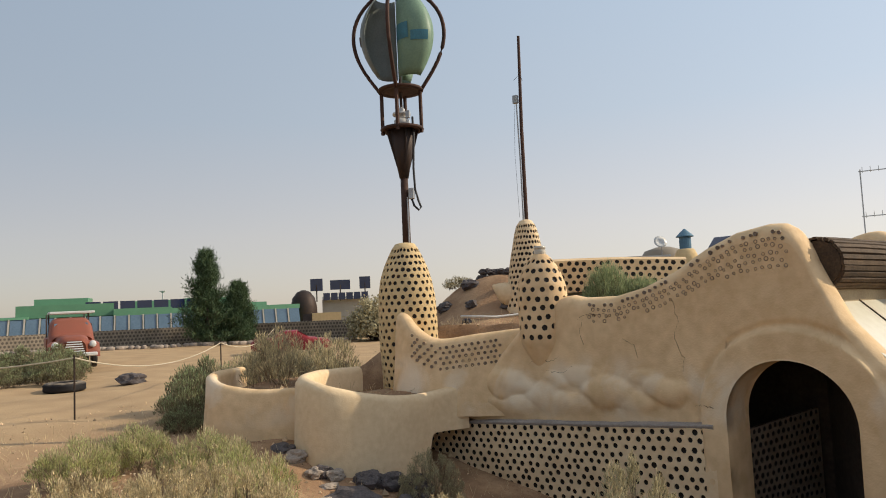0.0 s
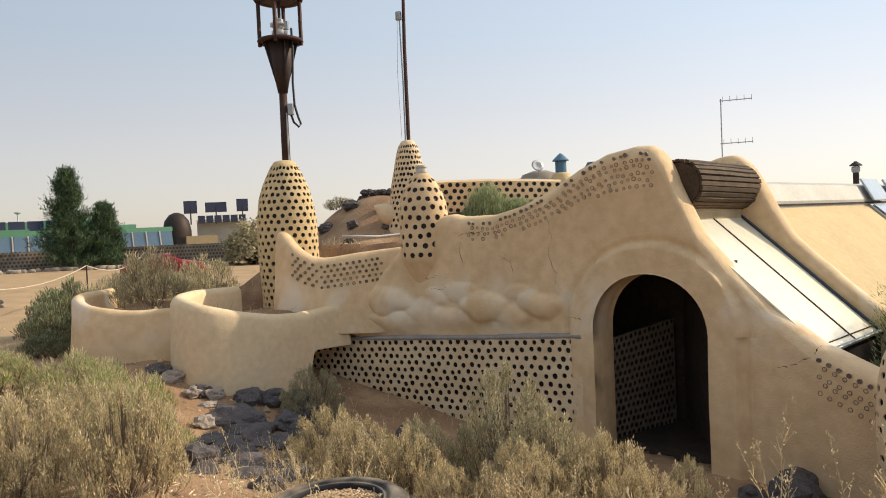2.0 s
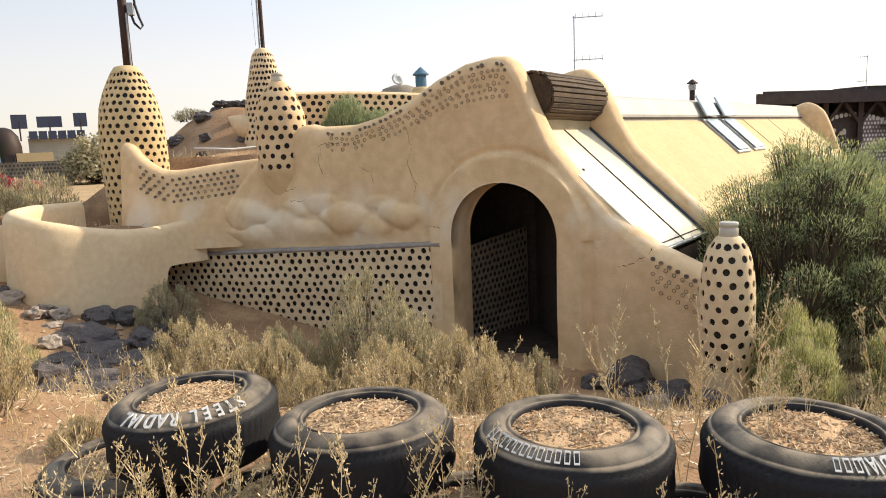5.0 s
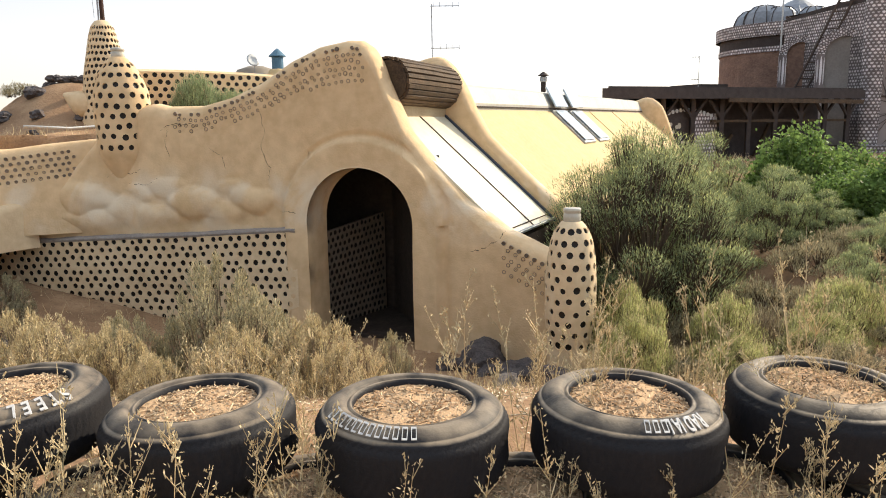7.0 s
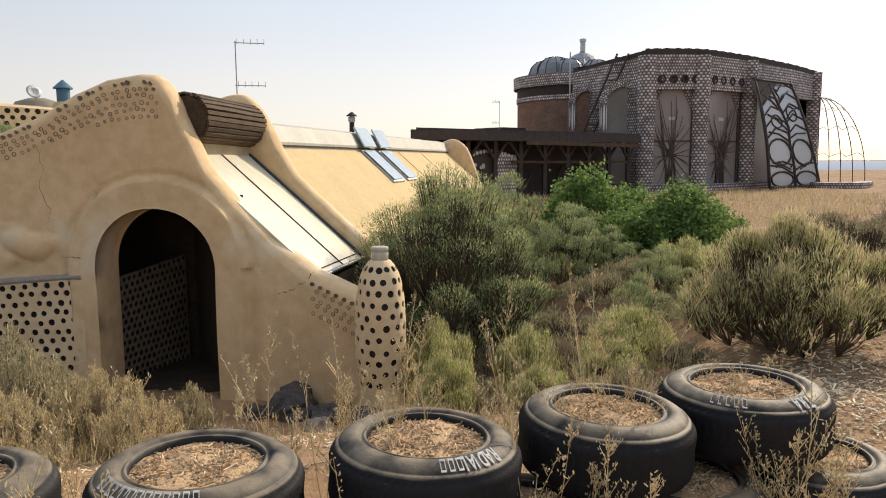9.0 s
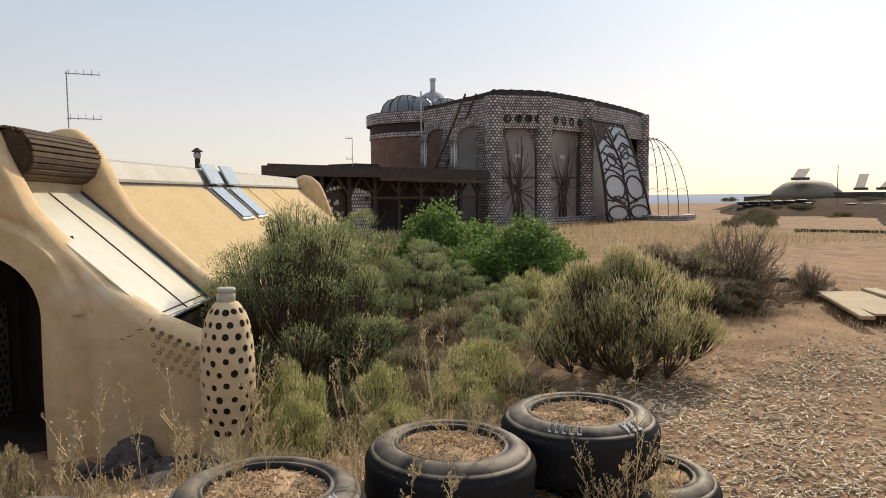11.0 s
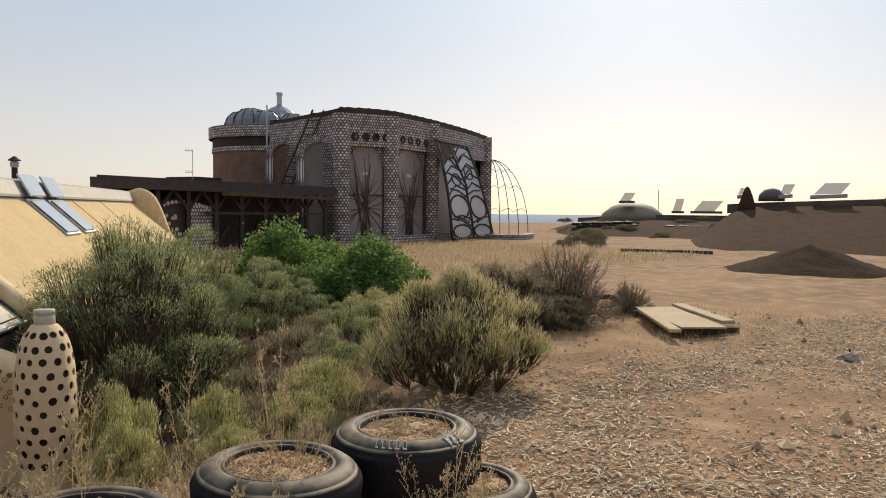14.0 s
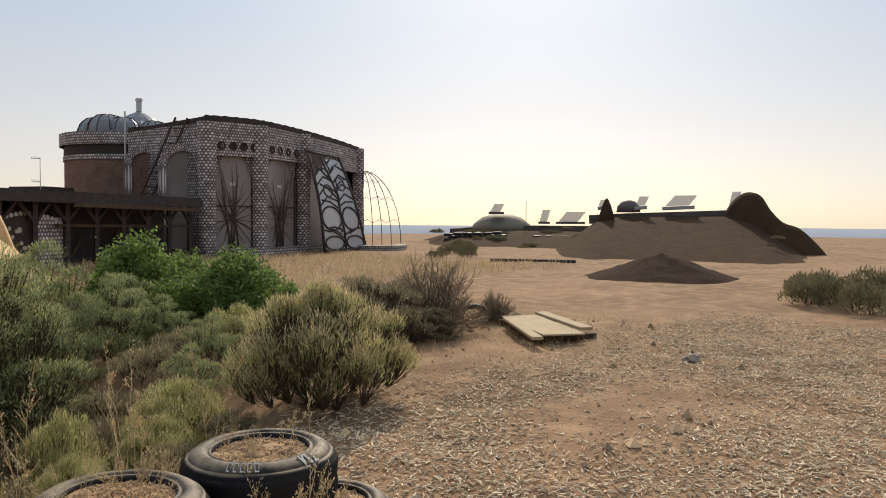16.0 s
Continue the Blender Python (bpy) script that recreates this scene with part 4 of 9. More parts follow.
def studs_on(line, parent, rows_, pitch, drop, r=0.026, off=0.137):
    rnd = random.Random(8)
    pts = [Vector(p) for p in line]
    seats = []
    for a, b in zip(pts, pts[1:]):
        nrm = Vector(((b - a).y, -(b - a).x, 0)).normalized()
        n = max(1, int((b - a).length / pitch))
        for k in range(n):
            for j in range(rows_):
                p = a.lerp(b, (k + 0.5 * (j % 2)) / n)
                z = p.z - drop - j * pitch * 0.85
                seats.append((Vector((p.x, p.y, z)) + nrm * (off + 0.14 * (p.z - z) / 1.2), nrm, r * rnd.uniform(0.85, 1.1)))
    set_bottles(seats, parent, END_GREY, 0.03, name="bottle_end")


studs_on([(-6.0, 9.745, 1.52), (-5.83, 9.75, 1.40), (-5.6, 9.8, 1.32), (-5.23, 9.92, 1.36), (-4.78, 10.06, 1.41), (-4.66, 10.08, 1.42)], SIDE, 5, 0.09, 0.13, r=0.028)

# ---------------------------------------------------------------- towers
bottle_tower("turbine_tower", "tall bullet-shaped plaster tower full of dark bottles", (-6.47, 10.26, 0),
             [(0.2, 0.44), (0.8, 0.45), (1.2, 0.465), (1.6, 0.475), (2.0, 0.46), (2.25, 0.425), (2.45, 0.36), (2.65, 0.275), (2.78, 0.21), (2.85, 0.16), (2.87, 0.08)], (0.45, 2.79), 0.12, 0.0345, seed=21, material=ADOBE_YELLOW)
bottle_tower("mast_tower", "slender bullet-shaped bottle tower on the earth bank", (-5.68, 13.53, 0),
             [(1.2, 0.5), (1.7, 0.47), (2.2, 0.41), (2.6, 0.35), (2.9, 0.29), (3.15, 0.24), (3.32, 0.19), (3.42, 0.12), (3.44, 0.06)], (1.7, 3.36), 0.125, 0.037, seed=22)
T3, _ = bottle_tower("bottle_tower", "domed bottle tower topped by a glass jug neck", (-3.98, 9.88, 0),
             [(0.75, 0.05), (0.95, 0.17), (1.12, 0.27), (1.24, 0.325), (1.3, 0.34), (1.6, 0.35), (1.85, 0.355), (2.05, 0.335), (2.25, 0.27), (2.38, 0.19), (2.46, 0.12), (2.5, 0.06)], (1.27, 2.44), 0.138, 0.039, seed=23, material=ADOBE)
TB, _ = bottle_tower("bottle_column", "squat plaster column of dark bottles with jug neck on top", (1.46, 7.32, 0),
             [(-1.4, 0.25), (-1.0, 0.235), (-0.72, 0.235), (-0.4, 0.262), (0.0, 0.262), (0.2, 0.245), (0.38, 0.215), (0.5, 0.17), (0.575, 0.11), (0.6, 0.06)], (-0.74, 0.56), 0.132, 0.036, seed=24)


def jug_neck(parent, c, s=1.0):
    g = Geo()
    g.lathe([(0.085 * s, -0.05), (0.085 * s, 0.07 * s), (0.075 * s, 0.085 * s), (0.085 * s, 0.09 * s), (0.085 * s, 0.125 * s), (0.07 * s, 0.13 * s)], 20, c)
    part("jug_neck", g, PALE_GLASS, parent, "clear glass jug neck", smooth=True)


jug_neck(T3, (-3.98, 9.88, 2.47), 1.0)
jug_neck(TB, (1.46, 7.32, 0.585), 1.05)

# ---------------------------------------------------------------- glazed bay: far fin, log, glazing, long house
FAR_FIN = [(-1.45, 2.3), (-1.147, 2.45), (-0.882, 2.5), (-0.70, 2.46), (-0.51, 2.24), (-0.31, 1.82), (-0.06, 1.40), (0.35, 1.02), (0.68, 0.72), (1.0, 0.49), (1.5, 0.15), (2.0, -0.4)]


def far_fin(name, label, line, origin, thick=0.34, foot=-1.2, mat_=None):
    """A fin wall across the house: its rounded top follows line of (run along SX, height)."""
    rows = []
    fine = []
    for (a, za), (b, zb) in zip(line, line[1:]):
        for k in range(5):
            fine.append((a + (b - a) * k / 5, za + (zb - za) * k / 5))
    fine.append(line[-1])
    pr = [(max(0, i - 2), min(len(fine), i + 3)) for i in range(len(fine))]
    fine = [(f[0], sum(q[1] for q in fine[a:b]) / (b - a)) for f, (a, b) in zip(fine, pr)]
    r = thick / 2
    for s, z in fine:
        p = Vector(origin) + Vector((SX.x, SX.y, 0)) * s
        ax = Vector((AX.x, AX.y, 0))
        row = [p + Vector((0, 0, foot)), p + Vector((0, 0, (foot + z) / 2)), p + Vector((0, 0, z - r))]
        for k in range(1, 8):
            a = math.pi * k / 8
            row.append(p + ax * (r - r * math.cos(a)) + Vector((0, 0, z - r + r * math.sin(a))))
        row += [p + ax * thick + Vector((0, 0, z - r)), p + ax * thick + Vector((0, 0, foot))]
        rows.append(row)
    g = Geo()
    g.sheet(rows, flip=True)
    return put(name, g.done(name), mat_ or ADOBE, label=label, category="wall", kind="structure")


O = Vector((0.0, 8.30, 0))
A3, S3 = Vector((AX.x, AX.y, 0)), Vector((SX.x, SX.y, 0))


def house(s, a, z):
    """A place in the house's own axes: s down the slope, a along it."""
    return O + S3 * s + A3 * a + Vector((0, 0, z))


far_fin("wall_far_fin", "rounded ochre adobe fin wall beyond the glazing", FAR_FIN, O + A3 * 1.95)


def glazing():
    bay = thing("glazed_bay", "sloping cream glazing in dark metal frame between fins", "window")
    s0, z0, s1, z1 = -0.66, 1.66, 0.90, 0.30
    a0, a1 = 0.3, 1.96
    d = (Vector((s1 - s0, z1 - z0))).normalized()

    def at(k, a, lift=0.0):
        return house(s0 + (s1 - s0) * k - d.y * lift, a, z0 + (z1 - z0) * k + d.x * lift)

    mid = 1.15
    for lo, hi in ((a0, mid - 0.012), (mid + 0.012, a1 - 0.06)):
        g = Geo()
        g.add([at(0, lo), at(0, hi), at(1, hi), at(1, lo), at(0, lo, -0.02), at(0, hi, -0.02), at(1, hi, -0.02), at(1, lo, -0.02)], [(3, 2, 1, 0), (4, 5, 6, 7), (0, 1, 5, 4), (2, 3, 7, 6), (1, 2, 6, 5), (3, 0, 4, 7)])
        part("pane", g, GLARE_GLAZE, bay, "cream glazing panel with sky glare painted in")
    for a, w, hh, mt in ((mid, 0.024, 0.012, WOOD_OLD), (a1 - 0.03, 0.05, 0.035, BLUE_STEEL)):
        g = Geo()
        g.beam(at(-0.02, a, 0.006), at(1.02, a, 0.006), w, hh, bev=0.004)
        part("glazing_bar", g, mt, bay)
    g = Geo()
    g.beam(at(1.0, a0, 0.012), at(1.0, a1, 0.012), 0.05, 0.03, bev=0.005)
    part("bottom_rail", g, GALV, bay)
    g = Geo()
    g.beam(at(0.955, a0, 0.006), at(0.955, a1 - 0.06, 0.006), 0.012, 0.01)
    part("cross_bar", g, WOOD_OLD, bay)
    g = Geo()
    g.beam(house(s0 - 0.06, 0.3, 1.72), house(s0 - 0.06, 1.96, 1.72), 0.12, 0.19, bev=0.02)
    part("head_board", g, WOOD_PALE, bay)
    # glazing bed: dark sheet under the panes, shade put into its colour
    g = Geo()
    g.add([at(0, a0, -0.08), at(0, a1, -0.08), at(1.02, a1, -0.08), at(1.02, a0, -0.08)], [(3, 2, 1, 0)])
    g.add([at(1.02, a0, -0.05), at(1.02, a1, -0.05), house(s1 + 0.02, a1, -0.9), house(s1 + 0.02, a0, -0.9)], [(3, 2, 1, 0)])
    part("bed", g, INSIDE_SHADE, bay)


glazing()


def log_roll():
    """A roller of split poles bound into a drum over the glazing."""
    drum = thing("log_roller", "drum of weathered dark wooden slats above the glazing", "log")
    c0, c1 = house(-0.72, 0.46, 2.085), house(-0.72, 2.02, 2.055)
    R = 0.29
    ax = (c1 - c0).normalized()
    up = Vector((0, 0, 1))
    side = ax.cross(up).normalized()
    rnd = random.Random(4)
    g = Geo()
    g.tube([c0 + ax * 0.02, c1], R - 0.03, 20)
    part("core", g, WOOD_OLD, drum)
    n = 27
    for k in range(n):
        a = 2 * math.pi * (k + rnd.uniform(-0.1, 0.1)) / n
        rr = R + rnd.uniform(-0.012, 0.008)
        o = side * math.cos(a) + up * math.sin(a)
        tan = -side * math.sin(a) + up * math.cos(a)
        e0, e1 = rnd.uniform(-0.02, 0.02), rnd.uniform(-0.02, 0.02)
        w = 2 * math.pi * R / n * 0.46
        sl = Geo()
        vs = []
        for t in (0, 0.25, 0.5, 0.75, 1.0):
            p = c0.lerp(c1, t) + ax * (e0 if t == 0 else e1 if t == 1 else 0) + o * (rr + rnd.uniform(-0.006, 0.006))
            vs.append([p - tan * w - o * 0.03, p - tan * w * 0.75, p, p + tan * w * 0.75, p + tan * w - o * 0.03])
        sl.sheet(vs)
        sl.f.append(tuple(range(5)))
        sl.f.append(tuple(range(len(sl.v) - 1, len(sl.v) - 6, -1)))
        part("slat", sl, WOOD_OLD, drum)
    # end plate takes the dark wood, which paints in its shadow
    g = Geo()
    g.tube([c0 - ax * 0.012, c0 + ax * 0.03], R - 0.04, 20)
    part("end_cap", g, WOOD_OLD, drum, "sawn drum end, dark brown for its shadow")


log_roll()


def long_house():
    hs = thing("long_house", "long low house with yellow sloping side and metal parapet", "house")
    a0, a1 = 2.25, 16.3
    g = Geo()
    N_ = 40
    rows = []
    for i in range(N_ + 1):
        a = a0 + (a1 - a0) * i / N_
        w = 0.02 * noise.noise(Vector((a * 0.9, 2, 0)))
        rows.append([house(-0.6, a, 1.78 + w * 0.5), house(-0.1, a, 1.33 + w), house(0.35, a, 0.9 + w), house(0.8, a, 0.5 - w), house(1.3, a, 0.1), house(1.8, a, -0.4), house(1.9, a, -1.2)])
    g.sheet(rows, flip=True)
    part("slope", g, ADOBE_YELLOW, hs, "sunlit yellow plastered slope", smooth=True)
    g = Geo()
    rows = []
    for i in range(N_ + 1):
        a = a0 + (a1 - a0) * i / N_
        rows.append([house(-0.58, a, 1.76), house(-0.58, a, 1.86), house(-0.70, a, 2.10), house(-0.90, a, 2.15), house(-1.8, a, 2.1), house(-6.5, a, 1.95), house(-7.0, a, 0.9)])
    g.sheet(rows, flip=True)
    part("roof", g, PARAPET, hs, "pale metal parapet along the roof")
    g = Geo()
    g.beam(house(-0.58, a0, 1.805), house(-0.58, a1, 1.805), 0.03, 0.025)
    part("drip_edge", g, DARK_STEEL, hs)
    g = Geo()
    g.add([house(s, a1 + 0.002, z) for s, z in ((-7, 0.0), (1.9, -1.2), (1.8, -0.4), (0.35, 0.9), (-0.6, 1.78), (-0.9, 2.15), (-6.5, 1.95))], [tuple(range(7))])
    part("end_wall", g, ADOBE, hs)
    # seams of the yellow skin
    for a in (9.6, 12.0):
        g = Geo()
        g.beam(house(-0.59, a, 1.785), house(0.8, a + 0.1, 0.51), 0.015, 0.012)
        part("seam", g, ADOBE_YELLOW, hs)
    # roof lights: two open sashes and two panes
    for a in (7.0, 8.2):
        win = new("skylight")
        win.parent = hs
        g = Geo()
        f0, f1 = house(-0.56, a, 1.765), house(0.12, a, 1.135)
        g.beam(f0, f1, 0.85, 0.06, bev=0.01)
        part("frame", g, GALV, win)
        g = Geo()
        up = S3 * 0.034 + Vector((0, 0, 0.042))
        g.beam(f0 + up + (f1 - f0) * 0.05, f1 + up - (f1 - f0) * 0.05, 0.75, 0.012)
        part("pane", g, SKY_PANE, win, "pane with blue-white sky reflection painted in")
        g = Geo()
        h0 = house(-0.68, a, 2.22)
        g.beam(h0, house(-0.47, a, 1.84), 0.85, 0.035, bev=0.006)
        part("sash", g, SKY_PANE, win, "open blue-grey sash")
    return hs


LONG = long_house()
far_fin("wall_end_fin", "rounded adobe fin at the far end of the house", [(-1.3, 1.9), (-0.7, 2.2), (-0.35, 2.25), (0.0, 2.0), (0.22, 1.5), (0.42, 0.9), (0.8, 0.3), (1.2, -0.4)], O + A3 * 16.2)
# ---------------------------------------------------------------- tyres
LETTERS = {}


def letter(ch):
    if ch not in LETTERS:
        cu = bpy.data.curves.new("letter", 'FONT')
        cu.body, cu.size, cu.extrude, cu.align_x, cu.offset = ch, 1.0, 0.01, 'CENTER', 0.022
        ob = new("letter", cu)
        bpy.context.view_layer.update()
        me = bpy.data.meshes.new_from_object(ob.evaluated_get(bpy.context.evaluated_depsgraph_get()))
        bpy.data.objects.remove(ob)
        me.materials.clear()
        me.materials.append(WHITE_PAINT)
        LETTERS[ch] = me
    return LETTERS[ch]


def bar_mesh():
    if "bar" not in LETTERS:
        g = Geo()
        for w0, w1, y0, y1 in ((-0.34, 0.34, 0.0, 0.09), (-0.34, 0.34, 0.55, 0.64), (-0.34, -0.25, 0.09, 0.55), (0.25, 0.34, 0.09, 0.55)):
            g.box(((w0 + w1) / 2, (y0 + y1) / 2, 0), (w1 - w0, y1 - y0, 0.02))
        me = g.done("mark", False)
        me.materials.append(WHITE_PAINT)
        LETTERS["bar"] = me
    return LETTERS["bar"]


TYRE_R, TYRE_RI, TYRE_W = 0.355, 0.215, 0.27


def tyre_meshes(seed, lugs=66):
    seg = lugs * 2
    w = TYRE_W
    prof = [(0.222, 0.20 * w), (0.214, 0.60 * w), (0.216, 0.90 * w), (0.221, 0.965 * w), (0.229, 0.975 * w), (0.233, 0.95 * w), (0.240, 0.952 * w), (0.245, 0.985 * w), (0.262, 1.0 * w), (0.284, 0.985 * w), (0.304, 0.945 * w), (0.3185, 0.905 * w), (0.321, 0.89 * w), (0.3235, 0.898 * w), (0.336, 0.845 * w), (0.342, 0.81 * w),
            (0.3505, 0.775 * w), (0.356, 0.70 * w), (0.3565, 0.5 * w), (0.356, 0.28 * w), (0.350, 0.17 * w), (0.336, 0.10 * w), (0.312, 0.045 * w), (0.29, 0.012 * w), (0.262, 0.0), (0.236, 0.055 * w), (0.224, 0.08 * w)]
    g = Geo()
    vs = []
    for r, z in prof:
        for k in range(seg):
            a = 2 * math.pi * (k + (0.5 * math.sin(z * 60) if r > 0.33 else 0)) / seg
            rr = r
            if r > 0.341 and k % 2:
                rr -= 0.011
            if abs(r - 0.3565) < 1e-6:
                rr -= 0.006
            vs.append((rr * math.cos(a), rr * math.sin(a), z))
    n = len(prof)
    g.add(vs, [(i * seg + k, i * seg + (k + 1) % seg, (i + 1) % n * seg + (k + 1) % seg, (i + 1) % n * seg + k)[::-1] for i in range(n) for k in range(seg)])
    me = g.done("carcass")
    me.materials.append(TYRE_RUBBER)
    rnd = random.Random(seed)
    g = Geo()
    rows = [[(0.0, 0.0, 0.925 * w)] * 28]
    for r in (0.05, 0.1, 0.15, 0.19, 0.221):
        rows.append([(r * math.cos(a), r * math.sin(a), w * 0.92 - 0.012 * (r / 0.22) ** 2 + 0.012 * noise.noise(Vector((r * 9 * math.cos(a), r * 9 * math.sin(a), seed)))) for a in [2 * math.pi * k / 28 for k in range(28)]])
    g.sheet(rows, wrap=True)
    soil = g.done("soil_fill")
    soil.materials.append(TYRE_DIRT)
    g = Geo()
    for k in range(900):
        r, a = 0.212 * math.sqrt(rnd.random()), rnd.uniform(0, 2 * math.pi)
        s = rnd.uniform(0.003, 0.008)
        c = Vector((r * math.cos(a), r * math.sin(a), w * 0.925 - 0.012 * (r / 0.22) ** 2 + s * 0.3))
        if rnd.random() < 0.2:      # dry bits of straw among the gravel
            d = Vector((rnd.uniform(-1, 1), rnd.uniform(-1, 1), rnd.uniform(-0.1, 0.25))).normalized() * rnd.uniform(0.012, 0.035)
            g.tube([c - d, c + d], rnd.uniform(0.0015, 0.003), 3)
        else:
            vs = [c + Vector((rnd.uniform(0.6, 1.2) * s * x, rnd.uniform(0.6, 1.2) * s * y, rnd.uniform(0.5, 1) * s * z)) for x, y, z in ((1, 0, 0), (-1, 0, 0), (0, 1, 0), (0, -1, 0), (0, 0, 1), (0, 0, -1))]
            g.add(vs, [(0, 2, 4), (2, 1, 4), (1, 3, 4), (3, 0, 4), (2, 0, 5), (1, 2, 5), (3, 1, 5), (0, 3, 5)])
    peb = g.done("gravel", False)
    peb.materials.append(PEBBLE)
    return me, soil, peb


CARCASS, SOILS, PEBS = None, [], []
for k in range(3):
    CARCASS, so_, pe_ = tyre_meshes(k)
    SOILS.append(so_), PEBS.append(pe_)


def tyre(x, y, z, turn, label, text="", start=0.0, size=0.042, bars=0, bar_start=0.0, filled=True, tilt=(0, 0), scale=1.0, k=0):
    scale *= 0.95 if filled else 1.0
    m = pose(x, y, z + (0.02 if z > 0.2 else 0), tilt[0], tilt[1], 0) @ Matrix.Diagonal((scale, scale, 1, 1))
    t = thing("tyre", label, "tyre", m, "soil-filled tyres in a low wall" if filled else "")
    put("carcass", CARCASS, None, t).matrix_parent_inverse.identity()
    t.children[0].rotation_euler[2] = radians(turn)
    if filled:
        put("soil_fill", SOILS[k % 3], None, t, "packed gravelly soil").rotation_euler[2] = radians(turn * 3)
        put("gravel", PEBS[k % 3], None, t, kind="stuff").rotation_euler[2] = radians(turn * 2)
    a = radians(start)

    def mark(me, a, s, name):
        r = 0.272
        ob = new(name, me)
        ob.parent = t
        ob.matrix_basis = Matrix(((math.sin(a) * s, math.cos(a) * s, 0, r * math.cos(a)), (-math.cos(a) * s, math.sin(a) * s, 0, r * math.sin(a)), (0, 0, 0.3, TYRE_W * 1.003 + 0.003), (0, 0, 0, 1))) @ pose(0, 0, 0, -14, 0, 0)

    for ch in text:
        if ch != " ":
            mark(letter(ch), a, size, "letter")
        a -= size * (0.45 if ch in "I " else 0.82) / 0.285
    a = radians(bar_start)
    for _ in range(bars):
        mark(bar_mesh(), a, 0.027, "mark")
        a -= 0.029 / 0.285
    return t


tyre(-1.56, 2.64, 0.365, 15, "black tyre with white lettering, packed with gravelly soil", "STEEL RADIAL", -22, 0.056, tilt=(1, -3))
tyre(-0.82, 2.49, 0.36, 40, "worn black tyre packed with gravelly soil", tilt=(-1, -2), k=1)
tyre(-0.07, 2.42, 0.365, 75, "black tyre with outlined white marks, packed with soil", bars=13, bar_start=-88, tilt=(0, 1), k=2)
tyre(0.685, 2.43, 0.365, 110, "black tyre with outlined lettering, packed with soil", "RADIAL", -52, 0.036, bars=3, bar_start=-82, tilt=(0, 2))
tyre(1.43, 2.52, 0.365, 140, "sun-greyed tyre packed with soil and dry weeds", tilt=(1, 2), k=1)
tyre(2.13, 2.60, 0.37, 165, "black lettered tyre raised at the end of the row", "TRA", -75, 0.038, bars=5, bar_start=-128, tilt=(0, 0), scale=1.04, k=2)
for x, y, tn, lb in ((-1.93, 2.66, 5, "lower tyre half hidden under the row"), (-1.1, 2.55, 25, ""), (-0.42, 2.47, 33, ""), (0.31, 2.44, 47, ""), (1.04, 2.49, 63, ""), (1.75, 2.56, 71, ""), (2.42, 2.50, 81, "lower worn tyre at the end of the row")):
    tyre(x, y - (0.1 if -1.5 < x < 2.2 else 0.0), 0.09, tn, lb or "lower black tyre of the stacked row", filled=True, k=int(tn))


# ---------------------------------------------------------------- plants
def blades_mesh(name, base, tip, width, bend, rng, material, mid=0.55):
    """Many narrow blades: two quads' worth each, from base to tip, bent by the given offset."""
    n = len(base)
    d = tip - base
    side = np.cross(d, rng.normal(size=(n, 3)))
    side /= np.linalg.norm(side, axis=1, keepdims=True) + 1e-9
    w = width[:, None]
    m_ = base + d * mid + bend
    v = np.stack([base - side * w * 0.35, base + side * w * 0.35, m_ + side * w * 0.5, m_ - side * w * 0.5, tip], 1).reshape(-1, 3)
    i = np.arange(n)[:, None] * 5
    quads = (i + np.array([0, 1, 2, 3])).tolist()
    tris = (i + np.array([3, 2, 4])).tolist()
    me = bpy.data.meshes.new(name)
    me.from_pydata(v.tolist(), [], quads + tris)
    me.materials.append(material)
    return me


def stems_mesh(name, lines, r0, r1, material):
    """Three-sided twigs along polylines (n, k, 3)."""
    n, k, _ = lines.shape
    ang = np.array([0, 2.1, 4.2])
    ring = np.stack([np.cos(ang), np.sin(ang), 0 * ang], -1)
    rad = np.linspace(r0, r1, k)
    v = lines[:, :, None, :] + ring[None, None] * rad[None, :, None, None]
    faces = []
    for a in range(n):
        o = a * k * 3
        for s in range(k - 1):
            for c in range(3):
                faces.append((o + s * 3 + c, o + s * 3 + (c + 1) % 3, o + s * 3 + 3 + (c + 1) % 3, o + s * 3 + 3 + c))
    me = bpy.data.meshes.new(name)
    me.from_pydata(v.reshape(-1, 3).tolist(), [], faces)
    me.materials.append(material)
    return me


def leaf_mesh(name, base, tip, width, rng, material):
    """Many small pointed leaves, one kite-shaped face each."""
    d = tip - base
    side = np.cross(d, rng.normal(size=base.shape))
    side /= np.linalg.norm(side, axis=1, keepdims=True) + 1e-9
    m_ = base + d * 0.5
    v = np.stack([base, m_ + side * width[:, None] * 0.5, tip, m_ - side * width[:, None] * 0.5], 1).reshape(-1, 3)
    me = bpy.data.meshes.new(name)
    me.from_pydata(v.tolist(), [], (np.arange(len(base))[:, None] * 4 + np.arange(4)).tolist())
    me.materials.append(material)
    return me


